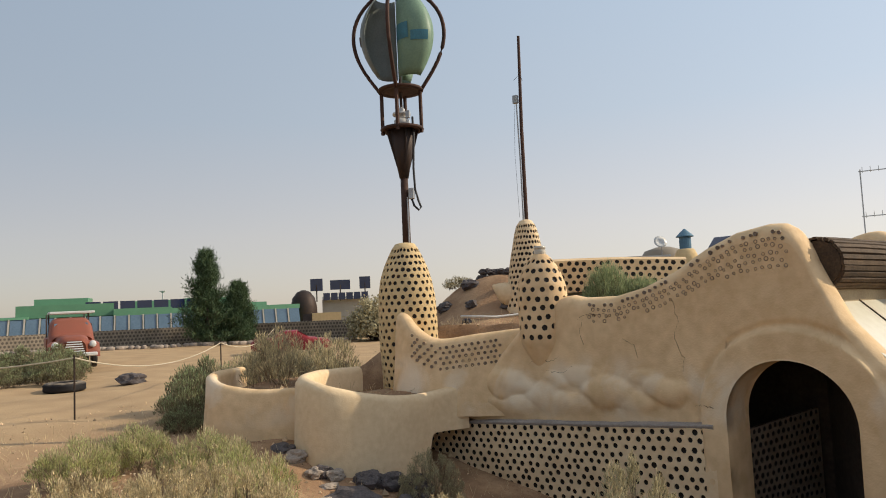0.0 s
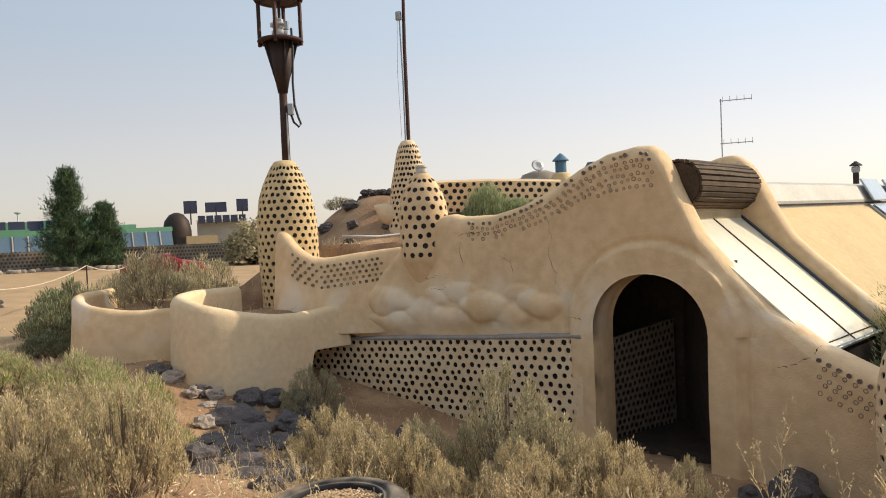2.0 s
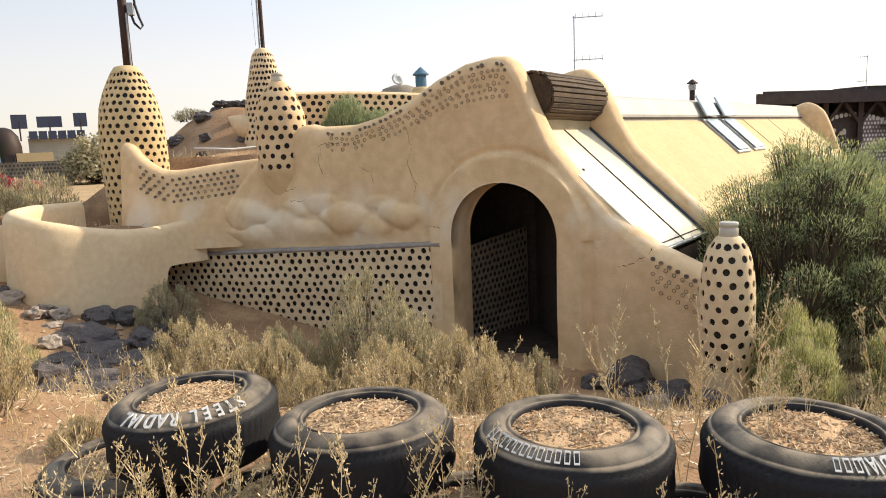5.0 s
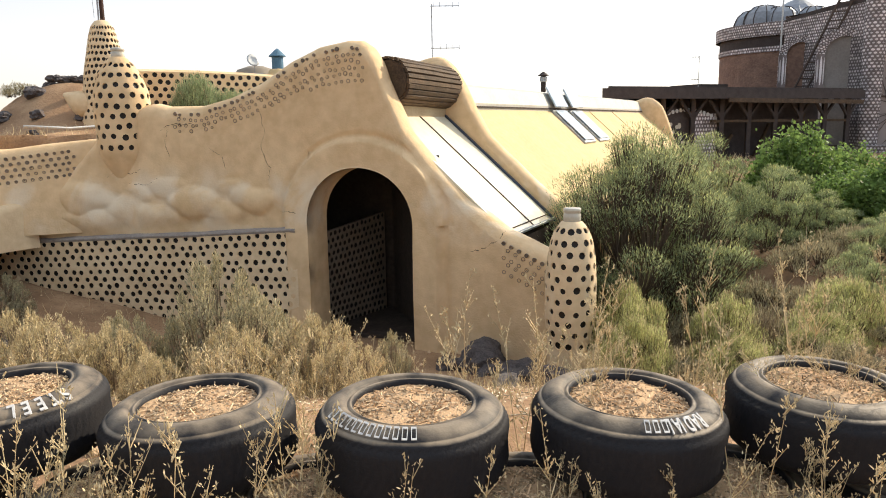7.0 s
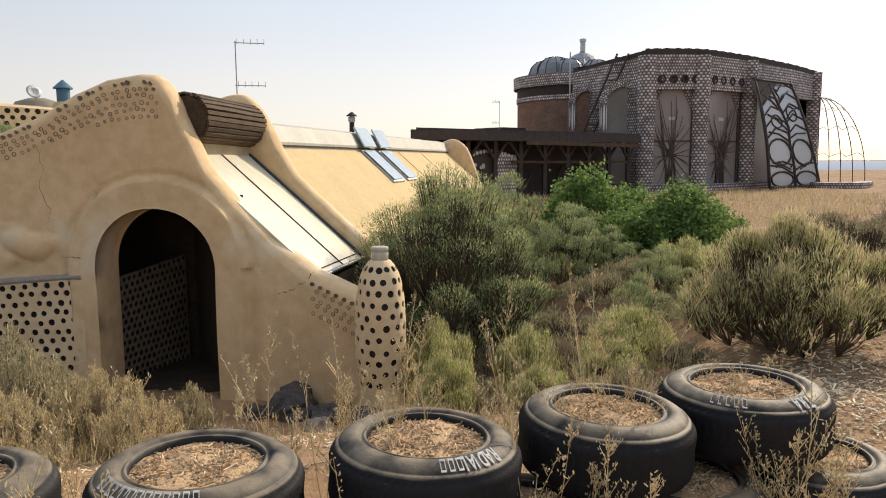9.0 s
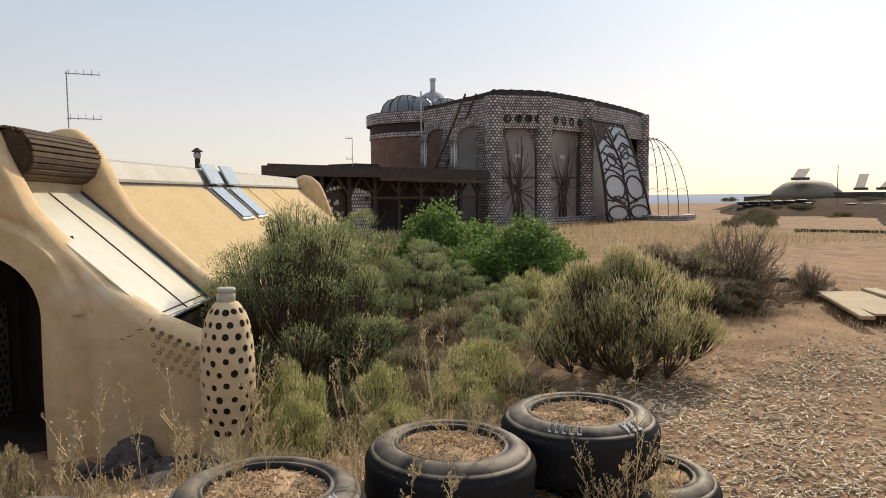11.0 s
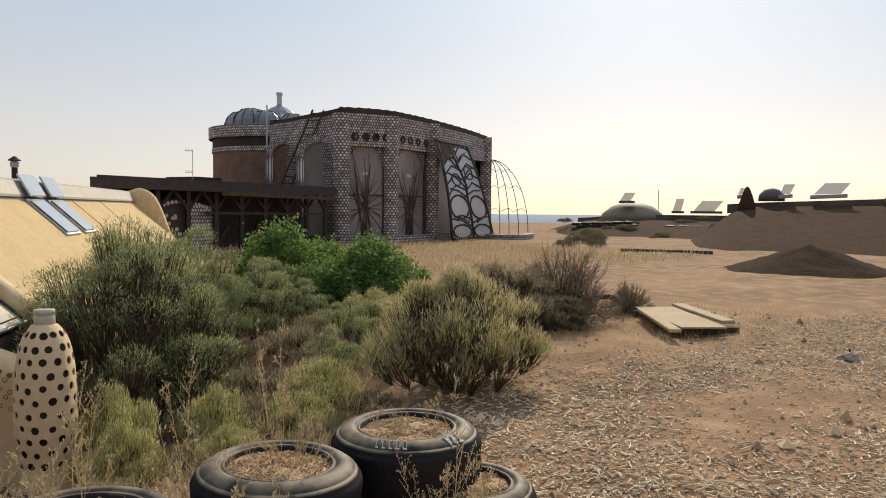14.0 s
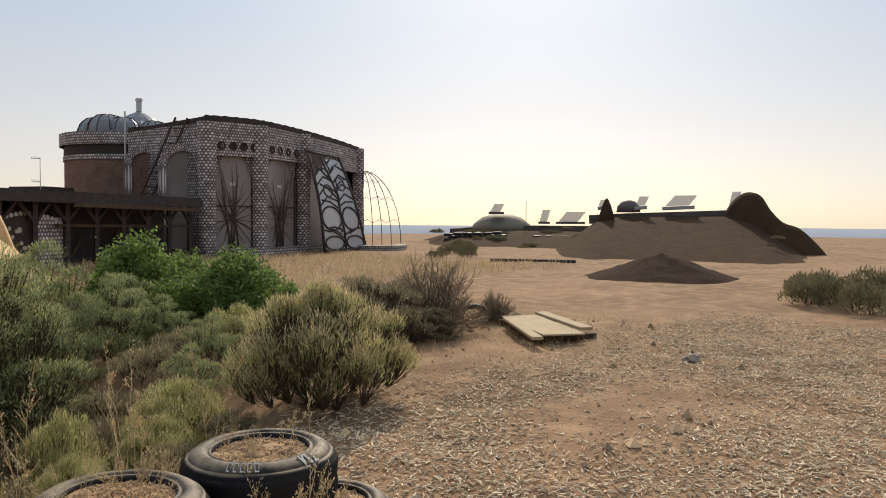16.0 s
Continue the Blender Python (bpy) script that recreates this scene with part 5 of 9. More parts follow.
def puff_bush(seed, R, H, lobes, per, length, width, leaf_mat, name, label, puff=0.22, tall=1.0, up=0.5, low=0.05, twigs=6, stem_r=0.006, tips=None, tip_share=0.25, stems=None):
    """A shrub of bare fanned stems that end in separate puffs of fine leaves, dark between them."""
    rng = np.random.default_rng(seed)
    i = np.arange(lobes) + 0.5
    th = i * 2.39996 + rng.normal(size=lobes) * 0.3
    cz = np.clip(1 - (1 - low) * i / lobes + rng.normal(size=lobes) * 0.07, low, 1)
    sr = np.sqrt(1 - np.minimum(cz, 0.999) ** 2)
    reach = np.where(rng.random(lobes) < 0.25, rng.uniform(0.5, 0.75, lobes), rng.uniform(0.82, 1.0, lobes))
    lr = R * puff * rng.uniform(0.65, 1.3, lobes)
    lz = lr * tall
    cen = np.stack([(R - lr) * sr * np.cos(th) * reach, (R - lr) * sr * np.sin(th) * reach, np.maximum((H - lz) * cz * reach, 0.55 * lz)], -1)
    t = thing(name, label, "bush")
    # stems: from the root out to each puff, then fine twigs through it
    root = cen * [0.08, 0.08, 0] + rng.normal(size=(lobes, 3)) * [0.04 * R, 0.04 * R, 0]
    knee = root * 0.5 + cen * [0.5, 0.5, 0.34] + rng.normal(size=(lobes, 3)) * 0.03 * R
    hub = cen - np.stack([0 * lz, 0 * lz, 0.75 * lz], -1)
    hub[:, 2] = np.maximum(hub[:, 2], 0.03)
    main = np.stack([root, knee, hub * 0.7 + knee * 0.3, hub], 1)
    d = rng.normal(size=(lobes, twigs, 3)) * [1, 1, 0.6] + [0, 0, 0.9]
    d /= np.linalg.norm(d, axis=2, keepdims=True)
    end = cen[:, None] + d * np.stack([lr, lr, lz], -1)[:, None] * 0.85
    st = knee[:, None] * 0.45 + hub[:, None] * 0.55 + 0 * d
    fine_ = np.stack([st, st * 0.4 + end * 0.6 - [0, 0, 0.03 * H], end], 2).reshape(-1, 3, 3)
    me_lines = np.concatenate([main[:, [0, 1, 3]], fine_])
    put("brushwood", stems_mesh("brushwood", me_lines, stem_r, stem_r * 0.3, stems or STEM), None, t, kind="stuff")
    # leaves
    d = rng.normal(size=(lobes, per, 3))
    d /= np.linalg.norm(d, axis=2, keepdims=True)
    d[..., 2] = np.where(d[..., 2] < -0.25, -d[..., 2], d[..., 2])
    clump = 1 + 0.16 * np.sin(d[..., 0] * 7 + rng.uniform(0, 6, (lobes, 1))) * np.sin(d[..., 1] * 8 + rng.uniform(0, 6, (lobes, 1)))
    rad = rng.uniform(0.35, 1.0, (lobes, per)) ** 0.6 * clump
    s_ = cen[:, None] + d * np.stack([lr, lr, lz], -1)[:, None] * rad[..., None]
    dr = d * (1 - up) + np.array([0, 0, up * 1.4]) + rng.normal(size=d.shape) * 0.3
    dr /= np.linalg.norm(dr, axis=2, keepdims=True)
    L = length * rng.uniform(0.5, 1.4, (lobes, per))
    b_, e_ = s_.reshape(-1, 3), (s_ + dr * L[..., None]).reshape(-1, 3)
    b_[:, 2], e_[:, 2] = np.maximum(b_[:, 2], 0.02), np.maximum(e_[:, 2], 0.04)
    wd = width * rng.uniform(0.6, 1.3, len(b_))
    if tips:
        hi = (rng.random((lobes, per)) < tip_share * 2 * np.clip(d[..., 2], 0, 1) * np.clip(rad - 0.55, 0, 1) * 2.2).reshape(-1)
        put("bloom", leaf_mesh("bloom", b_[hi], e_[hi], wd[hi] * 1.1, rng, tips), None, t, kind="stuff")
        b_, e_, wd = b_[~hi], e_[~hi], wd[~hi]
    put("foliage", leaf_mesh("foliage", b_, e_, wd, rng, leaf_mat), None, t, kind="stuff")
    return t


def twiggy_bush(seed, R, H, n, material, name, label):
    """A bare, tangled shrub of fine dead twigs."""
    rng = np.random.default_rng(seed)
    t = thing(name, label, "bush")
    th, ph = rng.uniform(0, 2 * np.pi, n), np.arccos(rng.uniform(0.05, 1, n))
    tip = np.stack([R * np.sin(ph) * np.cos(th), R * np.sin(ph) * np.sin(th), H * np.cos(ph)], -1) * rng.uniform(0.6, 1.05, (n, 1))
    base = rng.normal(size=(n, 3)) * [0.05 * R, 0.05 * R, 0]
    mid = base * 0.5 + tip * 0.5 + rng.normal(size=(n, 3)) * 0.08 * R
    lines = np.stack([base, mid, tip], 1)
    put("branchwork", stems_mesh("branchwork", lines, 0.014, 0.004, BARK), None, t, kind="stuff")
    m_ = n * 26
    pick = rng.integers(0, n, m_)
    u = rng.uniform(0.35, 1, m_)[:, None]
    s = mid[pick] * (1 - u) + tip[pick] * u
    d = (tip - mid)[pick]
    d = d / (np.linalg.norm(d, axis=1, keepdims=True) + 1e-9) * 0.7 + rng.normal(size=(m_, 3)) * 0.5 + [0, 0, 0.2]
    L = rng.uniform(0.1, 0.28, m_)[:, None] * R
    put("twig_mass", blades_mesh("twig_mass", s, s + d * L, np.full(m_, 0.005 * R + 0.002), rng.normal(size=(m_, 3)) * 0.02 * R, rng, material), None, t, kind="stuff")
    return t


def leafy_bush(seed, R, H, clumps, per, leaf, material, name, label):
    rng = np.random.default_rng(seed)
    t = thing(name, label, "bush")
    th, ph = rng.uniform(0, 2 * np.pi, clumps), np.arccos(rng.uniform(-0.1, 1, clumps))
    rad = rng.uniform(0.45, 1.0, clumps)
    c = np.stack([R * rad * np.sin(ph) * np.cos(th), R * rad * np.sin(ph) * np.sin(th), H * 0.22 + H * 0.72 * rad * np.cos(ph)], -1)
    lines = np.stack([c * [0.05, 0.05, 0], c * [0.45, 0.45, 0.5], c], 1)
    put("stem_mass", stems_mesh("stem_mass", lines, 0.02, 0.006, BARK), None, t, kind="stuff")
    shoot = rng.normal(size=(clumps, 1, 3)) * [0.05, 0.05, 0.0] + [0, 0, 0.2]
    pos_ = (c[:, None] + rng.normal(size=(clumps, per, 3)) * R * 0.085 + shoot * R * rng.uniform(-0.4, 1.0, (clumps, per, 1))).reshape(-1, 3)
    d = rng.normal(size=pos_.shape) + [0, 0, 0.5]
    d /= np.linalg.norm(d, axis=1, keepdims=True)
    L = leaf * rng.uniform(0.6, 1.3, (len(pos_), 1))
    put("foliage", blades_mesh("foliage", pos_, pos_ + d * L, leaf * 0.75 * rng.uniform(0.7, 1.2, len(pos_)), rng.normal(size=pos_.shape) * leaf * 0.1, rng, material, mid=0.5), None, t, kind="stuff")
    return t


def weed(seed, H, material):
    """A dry upright weed: a bent stalk, short side shoots and clusters of seed husks."""
    rng = np.random.default_rng(seed)
    t = thing("dry_weed", "dry straw-coloured weed with seed heads beside the tyres", "weed", group="dry weeds along the tyres")
    lines, husk = [], []
    for s in range(int(rng.integers(2, 5))):
        a, lean = rng.uniform(0, 6.28), rng.uniform(0.05, 0.35)
        h = H * rng.uniform(0.65, 1.0)
        top = np.array([math.cos(a) * lean * h, math.sin(a) * lean * h, h])
        o = rng.normal(size=3) * [0.02, 0.02, 0]
        kn = [o + top * u * np.array([u ** 0.5, u ** 0.5, 1]) + rng.normal(size=3) * 0.008 for u in (0, 0.35, 0.7, 1.0)]
        lines.append(kn)
        for b in range(int(rng.integers(7, 13))):
            u = rng.uniform(0.3, 0.98)
            p = o + top * u * np.array([u ** 0.5, u ** 0.5, 1])
            ba = rng.uniform(0, 6.28)
            ln = rng.uniform(0.05, 0.16) * (1.25 - u) * 1.6
            e = p + np.array([math.cos(ba) * 0.6, math.sin(ba) * 0.6, 0.8]) * ln
            lines.append([p, p * 0.6 + e * 0.4, p * 0.3 + e * 0.7, e])
            for q in range(7):
                husk.append(p + (e - p) * rng.uniform(0.25, 1.05) + rng.normal(size=3) * 0.006)
        for q in range(26):
            u = rng.uniform(0.72, 1.02)
            husk.append(o + top * u * np.array([u ** 0.5, u ** 0.5, 1]) + rng.normal(size=3) * 0.007)
    put("stalk_spray", stems_mesh("stalk_spray", np.array(lines), 0.0026, 0.0011, material), None, t, kind="stuff")
    hu = np.array(husk)
    d = rng.normal(size=hu.shape) * 0.5 + [0, 0, 0.8]
    d /= np.linalg.norm(d, axis=1, keepdims=True)
    put("seed_spray", blades_mesh("seed_spray", hu, hu + d * rng.uniform(0.008, 0.02, (len(hu), 1)), rng.uniform(0.0035, 0.0065, len(hu)), hu * 0, rng, material), None, t, kind="stuff")
    return t


def at_ground(x, y, s=1.0, turn=0.0, sz=None, sink=0.03):
    return pose(x, y, height(x, y) - sink, 0, 0, turn) @ Matrix.Diagonal((s, s, sz or s, 1))


def plant(proto, spots):
    """Sets the prototype at the first spot and copies it to the others: (x, y, scale, upright scale, turn)."""
    first = True
    for x, y, s, sz, turn in spots:
        m = at_ground(x, y, s, turn, s * sz)
        if first:
            proto.matrix_basis = m
            first = False
        else:
            ob = copy_thing(proto, Matrix.Identity(4))
            ob.matrix_basis = m


# rabbitbrush beside the glazed house and down the hollow
plant(puff_bush(1, 1.6, 2.65, 84, 850, 0.052, 0.0078, LEAF_RABBIT, "rabbitbrush", "large grey-green rabbitbrush of many rounded broom-like puffs", puff=0.215, tall=0.8, up=0.4, low=0.1, twigs=24, stem_r=0.012, tips=LEAF_OLIVE, tip_share=0.35),
      [(2.62, 8.95, 1.0, 1.0, 0)])
plant(puff_bush(2, 0.9, 1.6, 30, 620, 0.055, 0.0085, LEAF_RABBIT, "rabbitbrush", "grey-green rabbitbrush with dense broom-like stems", puff=0.22, tall=0.9, up=0.42, stem_r=0.008, tips=LEAF_OLIVE, tip_share=0.3),
      [(4.5, 9.5, 0.85, 0.92, 0), (3.75, 9.3, 0.8, 0.95, 35), (5.15, 9.3, 0.6, 0.8, 80), (3.6, 11.2, 1.0, 1.1, 200), (4.85, 12.4, 1.25, 1.05, 150), (5.4, 11.0, 0.9, 0.95, 300), (2.0, 10.6, 0.8, 1.2, 20), (5.2, 14.6, 1.0, 1.0, 260), (4.15, 6.75, 0.47, 0.95, 130), (4.75, 7.4, 0.5, 0.9, 60)])
plant(puff_bush(3, 0.7, 0.95, 34, 430, 0.06, 0.0065, LEAF_OLIVE, "rabbitbrush", "yellow-green rabbitbrush of fine upright stems", puff=0.25, tall=1.3, up=0.75, twigs=8, tips=LEAF_DRY, tip_share=0.3),
      [(2.05, 7.15, 0.72, 1.65, 0), (1.85, 6.25, 0.6, 1.3, 60), (2.75, 6.5, 0.6, 1.55, 120), (3.55, 6.0, 0.8, 0.95, 200), (3.1, 5.5, 0.6, 0.9, 220), (2.45, 5.45, 0.5, 0.9, 15), (5.4, 7.9, 0.75, 1.0, 240), (6.9, 8.5, 0.6, 1.0, 30), (6.1, 8.7, 0.6, 0.9, 75)])
plant(puff_bush(4, 0.98, 1.05, 100, 300, 0.06, 0.0052, LEAF_OLIVE, "rabbitbrush", "rounded olive rabbitbrush with bare brown lower stems", puff=0.15, tall=1.25, up=0.55, low=0.3, twigs=20, stem_r=0.008, tips=LEAF_DRY, tip_share=0.9),
      [(4.55, 5.15, 1.08, 1.06, 0), (6.1, 6.95, 0.7, 1.2, 100)])
plant(puff_bush(41, 0.6, 0.5, 22, 130, 0.07, 0.009, FADED, "sagebrush", "low grey-brown sagebrush in the hollow", puff=0.24, tall=1.1, up=0.6, twigs=9),
      [(3.3, 6.9, 0.9, 1.0, 50), (2.9, 7.7, 0.9, 1.0, 10), (3.7, 7.8, 0.9, 1.0, 80), (4.4, 8.2, 0.9, 1.0, 140), (5.0, 8.5, 0.8, 1.0, 190), (2.55, 6.9, 0.7, 0.9, 230), (4.0, 7.2, 0.7, 0.9, 280), (2.3, 6.0, 0.6, 0.8, 320), (5.7, 9.0, 0.8, 0.9, 350), (4.6, 6.3, 0.7, 0.9, 100), (5.3, 6.6, 0.7, 0.9, 200), (3.0, 5.0, 0.6, 0.8, 250), (3.7, 5.3, 0.6, 0.8, 300), (5.9, 6.2, 0.55, 0.8, 70), (1.5, 5.6, 0.55, 0.8, 95), (8.2, 9.2, 0.8, 0.9, 45), (9.6, 10.4, 0.9, 0.9, 210), (7.4, 9.6, 0.7, 0.8, 145), (-7.8, 14.6, 0.8, 0.8, 155)])
plant(puff_bush(42, 0.8, 1.2, 52, 190, 0.065, 0.007, FADED, "sagebrush", "grey-brown half-dead brush of tangled twigs", puff=0.19, tall=1.0, up=0.35, twigs=34, stem_r=0.006, tips=TWIG, tip_share=0.5),
      [(6.85, 6.9, 1.1, 0.82, 0), (7.5, 7.35, 0.95, 0.85, 120), (7.75, 6.7, 0.6, 0.75, 60)])
plant(twiggy_bush(4, 0.8, 1.0, 190, TWIG, "dead_brush", "grey-brown leafless brush of tangled twigs"),
      [(8.35, 7.2, 1.0, 1.1, 120), (9.9, 7.2, 0.52, 1.0, 200), (3.1, 6.7, 0.55, 0.9, 20), (2.5, 7.6, 0.5, 0.8, 300)])
plant(leafy_bush(5, 1.0, 1.9, 210, 60, 0.07, LEAF_GREEN, "green_shrub", "bright green leafy shrub in the hollow"),
      [(6.1, 12.0, 0.9, 1.08, 0), (6.65, 9.95, 0.88, 0.85, 100), (7.45, 10.3, 0.6, 0.95, 230), (5.9, 10.5, 0.55, 1.0, 300), (7.15, 12.4, 0.7, 1.0, 40)])
# dry sagebrush between the tyres and the wall
plant(puff_bush(6, 0.55, 0.75, 110, 120, 0.03, 0.008, LEAF_DRY, "sagebrush", "dry tan sagebrush with fine brittle plumes", puff=0.085, tall=3.0, up=0.5, twigs=4, tips=STRAW, tip_share=0.4, stems=TWIG, stem_r=0.004),
      [(-3.9, 3.95, 0.85, 1.35, 0), (-4.6, 3.7, 0.9, 1.15, 60), (-2.8, 3.55, 0.36, 0.9, 90), (-3.0, 5.6, 0.85, 1.1, 140), (-2.45, 5.4, 0.75, 1.15, 200), (-1.45, 5.2, 0.7, 1.15, 270), (-0.95, 5.7, 0.85, 1.25, 20), (-0.6, 5.2, 0.6, 1.1, 100), (-3.6, 6.2, 0.9, 1.1, 320), (-5.4, 4.5, 1.0, 1.0, 180), (-1.95, 4.95, 0.5, 1.0, 260), (-5.0, 3.4, 1.0, 1.1, 110), (-5.7, 5.2, 0.9, 1.0, 300), (-4.5, 4.6, 0.7, 1.1, 75)])
plant(puff_bush(7, 0.6, 0.9, 110, 135, 0.032, 0.0085, LEAF_GREY, "sagebrush", "silver-grey sagebrush before the bottle wall", puff=0.09, tall=2.8, up=0.5, twigs=4, tips=LEAF_DRY, tip_share=0.3, stems=TWIG, stem_r=0.004),
      [(-1.85, 6.25, 1.0, 1.5, 0), (-1.4, 5.8, 0.85, 1.25, 70), (-2.6, 6.05, 0.8, 1.05, 130), (-0.35, 6.2, 0.4, 1.7, 220), (-1.1, 6.5, 0.6, 1.2, 300), (-4.95, 8.2, 0.8, 1.0, 50), (-3.2, 6.6, 0.6, 0.9, 110), (-4.15, 6.7, 0.45, 0.9, 155)])
plant(puff_bush(8, 0.7, 0.8, 36, 195, 0.08, 0.009, LEAF_OLIVE, "rabbitbrush", "olive and straw coloured rabbitbrush at the yard's edge", puff=0.21, tall=1.5, up=0.6, tips=LEAF_DRY, tip_share=0.5, stems=TWIG, stem_r=0.005),
      [(-5.0, 5.1, 0.9, 1.0, 0), (-5.9, 5.9, 0.95, 1.0, 50), (-6.8, 6.3, 0.9, 0.9, 100), (-7.7, 6.0, 0.8, 0.9, 150), (-7.6, 5.2, 0.8, 0.9, 250)])
# brush inside the planters and on the bank
plant(puff_bush(9, 0.8, 0.86, 30, 130, 0.075, 0.013, FADED, "sagebrush", "grey-brown sagebrush filling the planter", puff=0.22, tall=1.2, up=0.5, tips=LEAF_DRY, tip_share=0.7, stems=TWIG),
      [(-8.3, 9.2, 0.9, 1.3, 0), (-9.3, 10.0, 1.0, 1.5, 60), (-10.2, 11.2, 1.1, 1.5, 110), (-9.2, 10.9, 0.9, 1.3, 170), (-9.9, 9.9, 0.95, 1.35, 260), (-9.6, 12.1, 1.1, 1.4, 215), (-11.5, 12.3, 1.1, 0.9, 300), (-10.3, 13.2, 1.1, 0.9, 20), (-12.8, 14.2, 1.1, 0.9, 140), (-9.4, 15.5, 0.9, 0.8, 10)])
plant(puff_bush(10, 0.7, 0.8, 26, 260, 0.1, 0.009, LEAF_RABBIT, "roof_brush", "green brush growing on the earth roof", puff=0.28, tall=1.2, up=0.7), [(-3.75, 12.4, 0.8, 1.5, 0), (-3.2, 12.5, 0.75, 1.2, 90)])
plant(puff_bush(11, 1.0, 1.0, 40, 230, 0.08, 0.015, SAGE_DARK, "rabbitbrush", "dull olive rabbitbrush in the sandy yard", puff=0.24, tall=1.2, up=0.6, tips=LEAF_RABBIT, tip_share=0.5),
      [(-22.4, 14.6, 1.2, 1.0, 0), (-10.2, 9.2, 0.8, 1.15, 15), (-9.7, 8.5, 0.5, 0.9, 200), (-11.2, 10.4, 0.95, 1.1, 120), (-20.6, 13.5, 1.0, 1.0, 70), (-23.6, 14.2, 1.2, 1.0, 140), (-21.6, 12.4, 0.8, 1.0, 210), (-10.7, 11.6, 0.95, 1.05, 280), (-24.4, 13.6, 1.2, 0.95, 30)])
FAR_SAGE = puff_bush(12, 0.8, 0.75, 26, 110, 0.09, 0.022, SAGE_DARK, "sagebrush", "dark grey-green sagebrush at the edge of the clearing", puff=0.28, tall=1.1, up=0.5, twigs=3)
plant(FAR_SAGE,
      [(16.6, 4.0, 1.0, 1.0, 0), (17.6, 4.2, 1.0, 1.0, 70), (16.0, 2.9, 0.95, 1.0, 130), (18.6, 3.3, 1.1, 1.0, 190), (15.0, 2.0, 0.9, 0.9, 250), (19.5, 4.9, 0.9, 0.9, 310), (30.0, 24.5, 1.0, 0.9, 40), (33.5, 27.8, 1.1, 0.9, 160), (28.6, 24.6, 0.9, 0.9, 220), (27.0, 22.0, 0.8, 0.8, 260), (25.6, 22.6, 0.8, 0.8, 15)])

# dry weeds along the tyres
rw = random.Random(12)
protos = [weed(30 + k, 0.62 + 0.05 * k, STRAW) for k in range(6)]
spots = [[] for _ in protos]
for k in range(124):
    u = rw.random()
    x = -1.9 + 4.3 * u
    y = (2.0 if rw.random() < 0.58 else 2.95) + rw.uniform(-0.14, 0.2) + 0.05 * max(0, x)
    if y < 2.3:
        x = min(x, 2.0)
    spots[k % 6].append((x, y, rw.uniform(0.6, 1.1), rw.uniform(0.85, 1.2), rw.uniform(0, 360)))
for k in range(36):
    spots[k % 6].append((rw.uniform(-3.2, 1.2), rw.uniform(2.95, 4.7), rw.uniform(0.5, 0.95), 1.0, rw.uniform(0, 360)))
for x, y, s in ((2.0, 5.3, 1.6), (2.6, 4.9, 1.5), (1.35, 5.6, 1.7), (0.2, 4.9, 1.3), (3.1, 4.6, 1.3), (2.9, 5.6, 1.6)):
    spots[rw.randrange(6)].append((x, y, s, 1.0, rw.uniform(0, 360)))
for pr_, sp_ in zip(protos, spots):
    plant(pr_, sp_)
# weeds sprouting from the soil inside two of the tyres
for x, y, n in ((1.43, 2.52, 9), (0.685, 2.43, 5), (2.13, 2.6, 3)):
    for k in range(n):
        a, r = rw.uniform(0, 6.28), rw.uniform(0.02, 0.19)
        ob = copy_thing(protos[k % 6], Matrix.Identity(4))
        ob.matrix_basis = pose(x + r * math.cos(a), y + r * math.sin(a), 0.605, rw.uniform(-25, 25), rw.uniform(-25, 25), rw.uniform(0, 360)) @ Matrix.Diagonal((0.42, 0.42, 0.34, 1))


